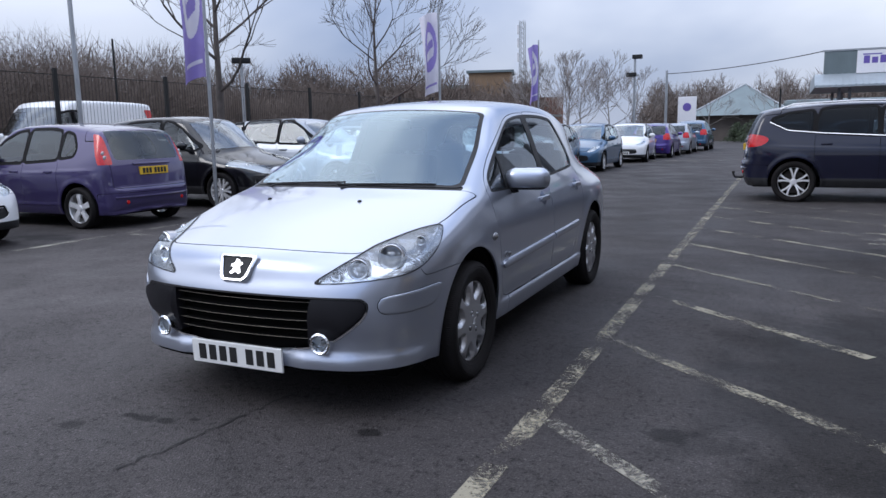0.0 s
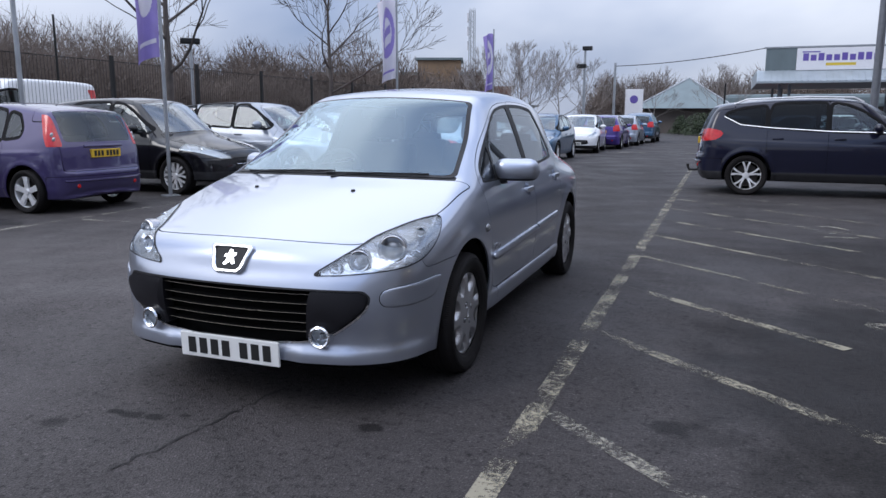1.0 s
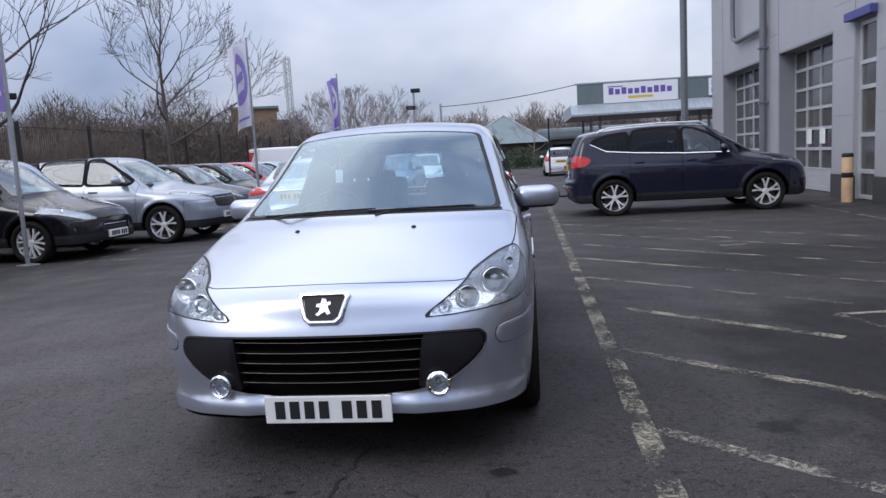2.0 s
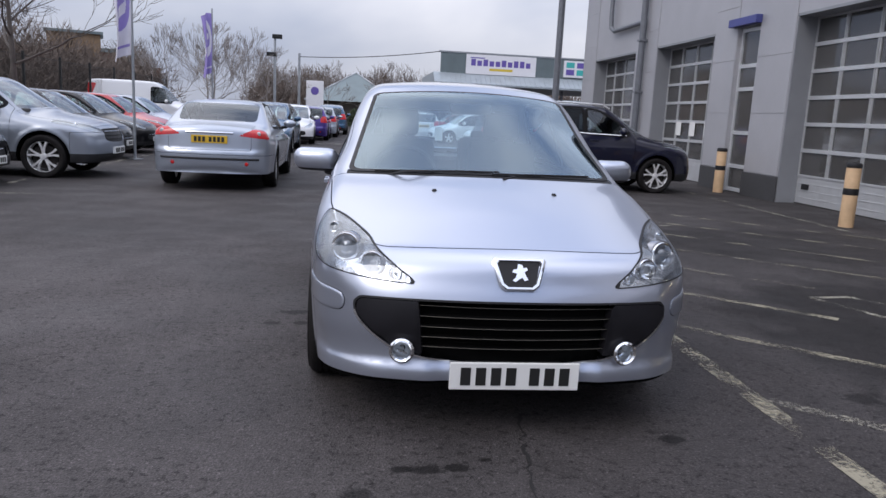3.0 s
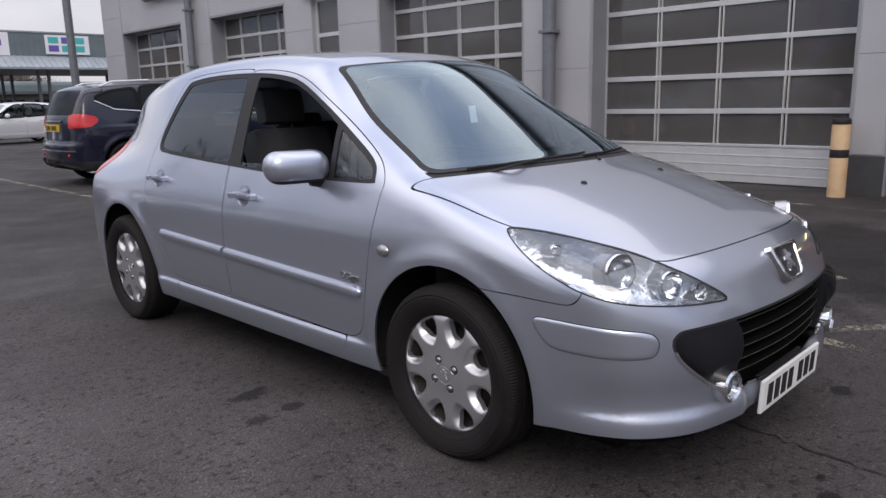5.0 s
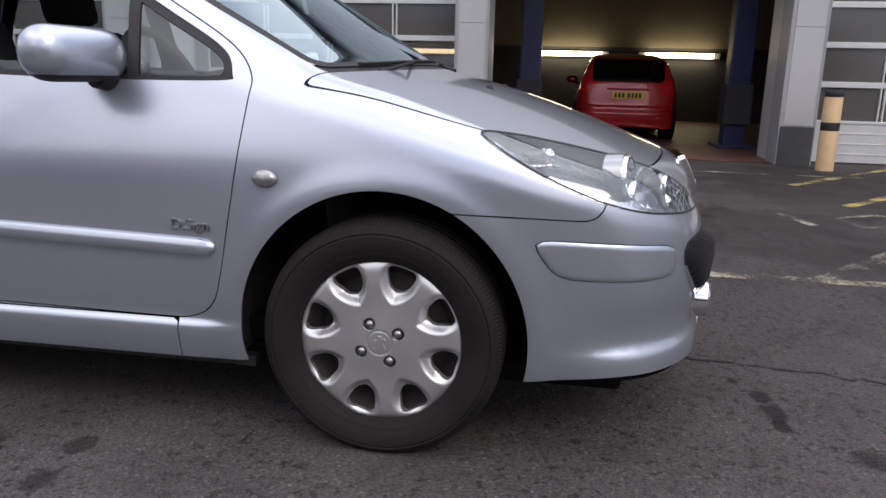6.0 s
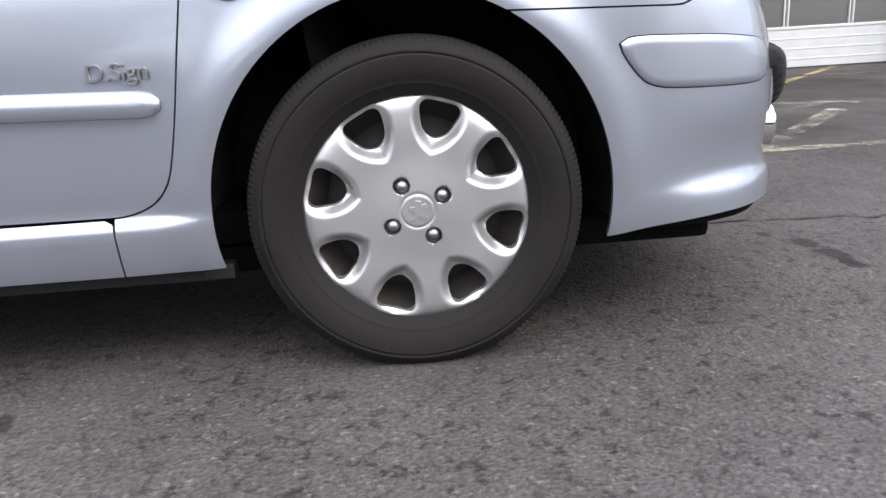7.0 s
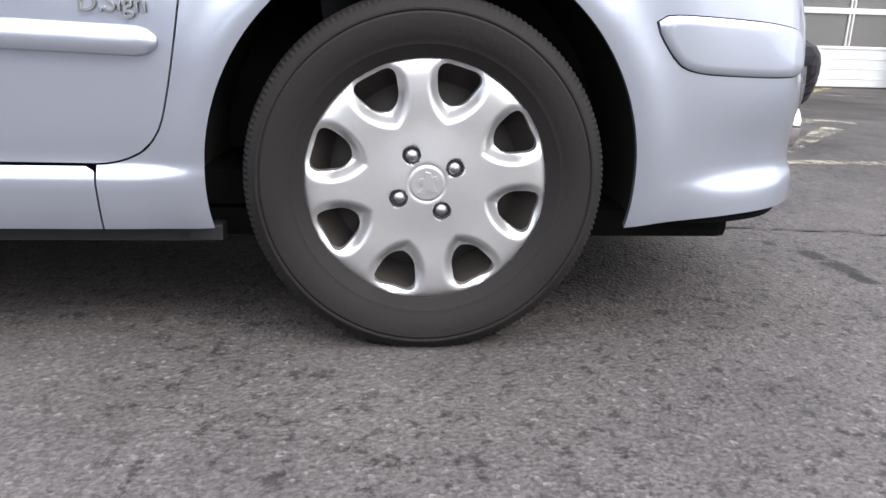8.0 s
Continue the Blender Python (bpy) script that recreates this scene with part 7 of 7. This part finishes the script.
# the narrow glazed door
g = empty("door_2", None, "narrow glazed door with a window above it", "door", "", "structure")
part("door_frame", box(7.28, 7.34, 10.77, 11.60, 0.02, 0.10, 0.004), DOOR_ALU, g)
for z in (0.55, 1.25, 2.15, 2.62, 3.35):
    part("rail", box(7.28, 7.34, 10.77, 11.60, z - 0.04, z + 0.04, 0.004), DOOR_ALU, g)
for y in (10.79, 11.58):
    part("stile", box(7.275, 7.345, y - 0.04, y + 0.04, 0.02, 3.40, 0.004), DOOR_ALU, g)
for za, zb in ((0.10, 0.51), (0.59, 1.21), (1.29, 2.11), (2.19, 2.58), (2.66, 3.31)):
    part("pane", box(7.307, 7.313, 10.83, 11.54, za, zb), DOOR_PANE, g)
BLUE_SIGN = material("blue_sign", (0.06, 0.07, 0.25), 0.5, vary=0.05)
thing("door_sign", box(7.05, 7.186, 10.70, 11.82, 3.42, 3.58, 0.01), BLUE_SIGN, "small dark blue sign above the narrow door", "sign")
for k in range(3):
    thing("notice", box(7.565, 7.569, 13.2 + 0.80 * k, 13.5 + 0.80 * k, 1.10, 1.45), PLATE_WHITE, "white paper notice on a workshop door pane", "notice")

# roof edge, overhang with its post
EAVE = material("eave_metal", (0.22, 0.23, 0.25), 0.4, 0.5, vary=0.06)
thing("roof", box(6.75, 30.0, -20.5, 22.9, 7.0, 7.25), EAVE, "dark grey metal roof edge", "roof", "structure")
thing("porch_roof", box(5.7, 9.5, 22.92, 26.0, 7.0, 7.25, 0.02), EAVE, "dark metal porch roof at the corner", "roof", "structure")
pole("porch_post", 6.4, 23.2, 7.0, 0.12, 0.12, PIPE, "dark steel post carrying the porch roof", "post")
# the workshop inside
INSIDE = material("workshop_wall", (0.20, 0.18, 0.14), 0.85, vary=0.1, scale=1)
INSIDE_LOW = material("workshop_dado", (0.05, 0.05, 0.055), 0.8, vary=0.1, scale=1)
SHOP_FLOOR = material("red_workshop_floor", (0.085, 0.038, 0.030), 0.55, vary=0.25, scale=1.5)
thing("threshold", box(7.3, 7.639, -3.04, 0.58, 0.004, 0.012), SHOP_FLOOR, "dark red painted threshold of the open doorway", "threshold", "structure")
thing("floor", box(7.64, 26.0, -19.9, 22.4, 0.004, 0.012), SHOP_FLOOR, "dark red painted workshop floor", "floor", "structure")
thing("wall_back", box(26.0, 26.3, -20, 22.6, 1.9, 7.0), INSIDE, "brown workshop wall", "wall", "structure")
thing("wall_back", box(25.97, 26.3, -20, 22.6, 0, 1.9), INSIDE_LOW, "dark lower workshop wall", "wall", "structure")
thing("wall_north", box(8.2, 26.3, 22.4, 22.6, 0, 7.0), CLAD, "grey end wall", "wall", "structure")
thing("wall_south", box(8.2, 26.3, -20.2, -20.0, 0, 7.0), CLAD, "grey end wall", "wall", "structure")
thing("ceiling", box(8.2, 26.0, -20, 22.4, 6.85, 6.98), INSIDE, "workshop ceiling", "ceiling", "structure")
TUBE = emitter("fluorescent_tube", (1.0, 0.86, 0.55), 14.0)
for y in (-0.45, -3.15, 2.95):
    lt = empty("strip_light", pose(17.0, y, 1.62), "fluorescent strip light on a workshop wall", "lamp")
    part("tray", box(0.02, 0.08, -0.98, 0.98, -0.07, 0.07, 0.01), LAMP_HOUSING, lt)
    part("light_tube", tube([(-0.04, -0.80, 0), (-0.04, 0.80, 0)], 0.058, 10), TUBE, lt, smooth=True)
SHELF = material("workshop_board", (0.025, 0.025, 0.03), 0.8, vary=0.2)
thing("partition", box(17.1, 17.3, -6.5, 7.0, 0.012, 1.80), INSIDE_LOW, "dark partition carrying strip lights", "partition")
thing("partition", box(17.1, 17.3, -6.5, 7.0, 1.80, 6.85), INSIDE, "brown upper partition", "partition")
LIFT = material("lift_blue", (0.015, 0.018, 0.07), 0.45, vary=0.15)
for y in (0.15, -3.02):
    li = empty("car_lift", pose(9.6, y, 0.012), "dark blue two-post lift column", "car lift")
    part("column", box(-0.18, 0.18, -0.16, 0.16, 0, 3.4, 0.02), LIFT, li)
    part("foot", box(-0.35, 0.35, -0.28, 0.28, 0, 0.04, 0.01), LIFT, li)
    part("carriage", box(-0.24, 0.24, -0.20, 0.20, 0.35, 0.95, 0.02), SHELF, li)
# bollards
BUFF = material("bollard_buff", (0.56, 0.38, 0.22), 0.6, vary=0.12, scale=5, fine=0.06)


def bollard(x, y):
    b = empty("bollard", pose(x, y, 0), "buff and black painted steel bollard", "bollard", "bollards by the doors")
    part("post", lathe([(0.0, 0.86), (0.095, 0.86), (0.10, 0.85), (0.10, 0.0)], 24, "z"), BUFF, b, smooth=True)
    part("black_band", lathe([(0.1015, 0.465), (0.103, 0.470), (0.103, 0.555), (0.1015, 0.56)], 24, "z"), BLACK_TRIM, b, smooth=True)
    part("cap", lathe([(0.0, 0.925), (0.08, 0.925), (0.096, 0.915), (0.104, 0.895), (0.104, 0.855), (0.1005, 0.85)], 24, "z"), BLACK_TRIM, b, smooth=True)
    return b


first_bollard = bollard(6.86, 11.08)
for x, y in ((6.36, 6.18), (6.30, 4.98), (6.9, 1.02), (6.73, -3.49)):
    copy_thing(first_bollard, pose(x, y, 0))

# ---- far buildings ----
SLATE = material("sheet_roof", (0.16, 0.20, 0.21), 0.5, 0.3, vary=0.1, scale=1)
SKIRT = material("skirt_sheet", (0.34, 0.38, 0.41), 0.45, 0.4, vary=0.08, scale=2)
BOARD = material("sign_white", (0.75, 0.75, 0.78), 0.5, vary=0.03)
INK = material("sign_violet", (0.13, 0.09, 0.36), 0.5)
TEAL = material("sign_teal", (0.05, 0.42, 0.40), 0.5)
YELLOW = material("sign_yellow", (0.65, 0.48, 0.05), 0.5)
c = empty("canopy", pose(3.93, 40.6, 0), "steel canopy with a ribbed fascia and sign boards", "canopy")
part("fascia", box(0.0, 16.0, -0.06, 0.06, 3.85, 5.0, 0.02), SLATE, c)
for k in range(54):
    part("fascia_rib", box(0.1 + 0.295 * k, 0.14 + 0.295 * k, -0.075, -0.055, 3.9, 4.95), SLATE, c)
part("top_trim", box(-0.1, 16.1, -0.10, 0.2, 5.0, 5.08), GALV, c)
bm = bmesh.new()
vs = [bm.verts.new(p) for p in ((-0.4, -1.0, 3.25), (16.2, -1.0, 3.25), (16.2, -0.05, 3.85), (-0.4, -0.05, 3.85), (-0.4, -1.0, 3.15), (16.2, -1.0, 3.15), (16.2, 8.0, 3.15), (-0.4, 8.0, 3.15), (-0.4, 8.0, 3.85), (16.2, 8.0, 3.85))]
for q in ((0, 1, 2, 3), (4, 5, 1, 0), (4, 7, 6, 5), (3, 2, 9, 8), (7, 8, 9, 6), (0, 3, 8, 7, 4), (1, 5, 6, 9, 2)):
    bm.faces.new([vs[i] for i in q])
bmesh.ops.recalc_face_normals(bm, faces=bm.faces)
part("roof_skirt", bm, SKIRT, c, "pale ribbed roof skirt")
for k in range(56):
    part("skirt_rib", tube([(-0.3 + 0.295 * k, -1.0, 3.26), (-0.3 + 0.295 * k, -0.05, 3.86)], 0.03, 4), SKIRT, c)
for x in (0.8, 1.3, 7.0, 7.5, 13.0):
    for y in (0.3, 6.5):
        part("column", box(x - 0.07, x + 0.07, y - 0.07, y + 0.07, 0, 3.16), PIPE, c)
sb = part("sign_board", box(1.5, 5.7, -0.13, -0.08, 3.84, 4.97, 0.01), BOARD, c, "white sign board with a violet word bar")
for k in range(10):
    part("word_bar", box(1.80 + 0.365 * k, 2.07 + 0.365 * k, -0.137, -0.129, 4.32, 4.62 + (0.08 if k in (0, 2, 5, 7, 8) else 0.0)), INK, sb)
part("small_bar", box(1.75, 2.6, -0.137, -0.129, 4.74, 4.80), INK, sb)
part("yellow_bar", box(2.9, 4.3, -0.137, -0.129, 4.06, 4.20), YELLOW, sb)
sb = part("sign_board", box(7.4, 9.6, -0.13, -0.08, 3.95, 4.92, 0.01), BOARD, c, "white sign board with teal squares")
for k in range(6):
    part("sign_square", box(7.55 + 0.65 * (k % 3), 8.05 + 0.65 * (k % 3), -0.137, -0.129, 4.08 + 0.42 * (k // 3), 4.40 + 0.42 * (k // 3)), (INK, TEAL, TEAL, TEAL, INK, TEAL)[k], sb)
pole("thin_post", 2.0, 33.6, 2.9, 0.05, 0.04, FENCE, "thin dark post beside the lane", "post")

PAV_WALL = material("pavilion_wall", (0.10, 0.085, 0.075), 0.8, vary=0.2, scale=1)
pv = empty("pavilion", pose(-0.6, 70.0, 0), "low pavilion with a glazed pyramid roof and long wings", "building")
bm = bmesh.new()
v = [bm.verts.new(p) for p in ((-5.2, -4, 2.2), (3.6, -4, 2.2), (3.6, 4, 2.2), (-5.2, 4, 2.2), (-0.6, 0, 5.0))]
for q in ((0, 1, 4), (1, 2, 4), (2, 3, 4), (3, 0, 4), (3, 2, 1, 0)):
    bm.faces.new([v[i] for i in q])
part("pyramid_roof", bm, SLATE, pv)
for a, b in ((0, 4), (1, 4)):
    ends = ((-5.2, -4, 2.2), (3.6, -4, 2.2))[a], (-0.6, 0, 5.0)
    part("roof_ridge", tube(ends, 0.09, 6), GALV, pv)
part("hall_wall", box(-4.2, 2.8, -3, 3, 0, 2.2), PAV_WALL, pv)
part("wing_wall", box(2.8, 26.0, -2, 6, 0, 2.3), PAV_WALL, pv)
part("wing_roof", box(2.6, 26.4, -2.6, 6.6, 2.3, 3.4, 0.3), SLATE, pv)
for k in range(8):
    part("window", box(4.0 + 2.6 * k, 5.8 + 2.6 * k, -2.04, -1.98, 0.9, 1.9), DARK_PANE, pv)
part("corner_post", tube([(-5.0, -3.8, 0), (-5.0, -3.8, 2.2)], 0.1, 8), GALV, pv)

BRICK = material("far_brick", (0.15, 0.075, 0.055), 0.85, vary=0.15, scale=0.6, fine=0.1)
BRICK2 = material("far_buff_brick", (0.21, 0.14, 0.085), 0.85, vary=0.15, scale=0.6)
bb = empty("brick_building", pose(-46, 120, 0, 0, 0, 18), "long brown brick building on the skyline", "building")
part("main_block", box(-22, 8, 0, 12, 0, 8.6), BRICK, bb)
part("stair_tower", box(-3, 4.5, -0.5, 8, 0, 11.2), BRICK2, bb)
part("low_block", box(8, 13.5, 1, 12, 0, 6.8), BRICK, bb)
part("roof_edge", box(-22.3, 8.3, -0.4, 12.3, 8.6, 9.2), SLATE, bb)
part("tower_cap", box(-3.4, 4.9, -0.9, 8.4, 11.2, 11.6), SLATE, bb)
for k in range(9):
    for z in (2.0, 5.2):
        if not -4 < -20 + 3 * k < 4:
            w = part("window", box(-20.6 + 3 * k, -18.8 + 3 * k, -0.06, 0.0, z, z + 1.6), DARK_PANE, bb)

tw = empty("lattice_tower", pose(-27.5, 85, 0), "slender steel lattice mast with aerials", "mast")
for sx in (-0.35, 0.35):
    for sy in (-0.35, 0.35):
        part("leg", tube([(sx, sy, 0), (sx * 0.8, sy * 0.8, 14.2)], 0.05, 6), GALV, tw)
for k in range(24):
    z = 0.6 * k
    for sy in (-0.33, 0.33):
        for sx in (-0.33, 0.33):
            part("brace", tube([(sx, sy, z), (-sx, sy, z + 0.6)], 0.025, 4), GALV, tw)
for z in (9.5, 11.2, 12.8):
    part("aerial", box(-0.62, -0.45, -0.15, 0.15, z, z + 1.1), BOARD, tw)
sg = empty("roadside_sign", pose(-3.9, 50, 0), "pale roadside totem sign", "sign")
part("panel", box(-0.6, 0.6, -0.1, 0.1, 0.0, 3.3, 0.03), BOARD, sg)
part("blue_oval", lathe([(0.0, -0.12), (0.26, -0.118), (0.28, -0.10)], 24, "y"), INK, sg).location = (0, 0, 2.6)

# bushes by the pavilion
LEAF = material("evergreen_leaf", (0.030, 0.045, 0.018), 0.7, vary=0.4, scale=3)


def bush(x, y, r, h, seed):
    rng = random.Random(seed)
    V, F = [], []
    for _ in range(2600):
        a, q = rng.uniform(0, 2 * math.pi), rng.random() ** 0.5
        zz = rng.random()
        rad = r * q * (1 - 0.55 * zz) * (0.8 + 0.25 * math.sin(5 * a + seed))
        p = Vector((x + rad * math.cos(a), y + rad * math.sin(a), 0.05 + h * zz * (0.75 + 0.25 * math.sin(3 * a + seed))))
        n = Vector((rng.uniform(-1, 1), rng.uniform(-1, 1), rng.uniform(-0.3, 1))).normalized() * 0.13
        s = n.orthogonal().normalized() * 0.05
        k = len(V)
        V.extend([tuple(p - s), tuple(p + s), tuple(p + n)])
        F.append((k, k + 1, k + 2))
    return tagged(mesh_object("bush", V, F, LEAF), "low evergreen bush by the pavilion", "bush")


for k, (x, y, r, h) in enumerate([(0.6, 57, 1.9, 1.7), (2.6, 58, 1.6, 1.3), (-1.0, 60, 1.5, 1.5), (4.6, 59, 1.4, 1.0)]):
    bush(x, y, r, h, k)
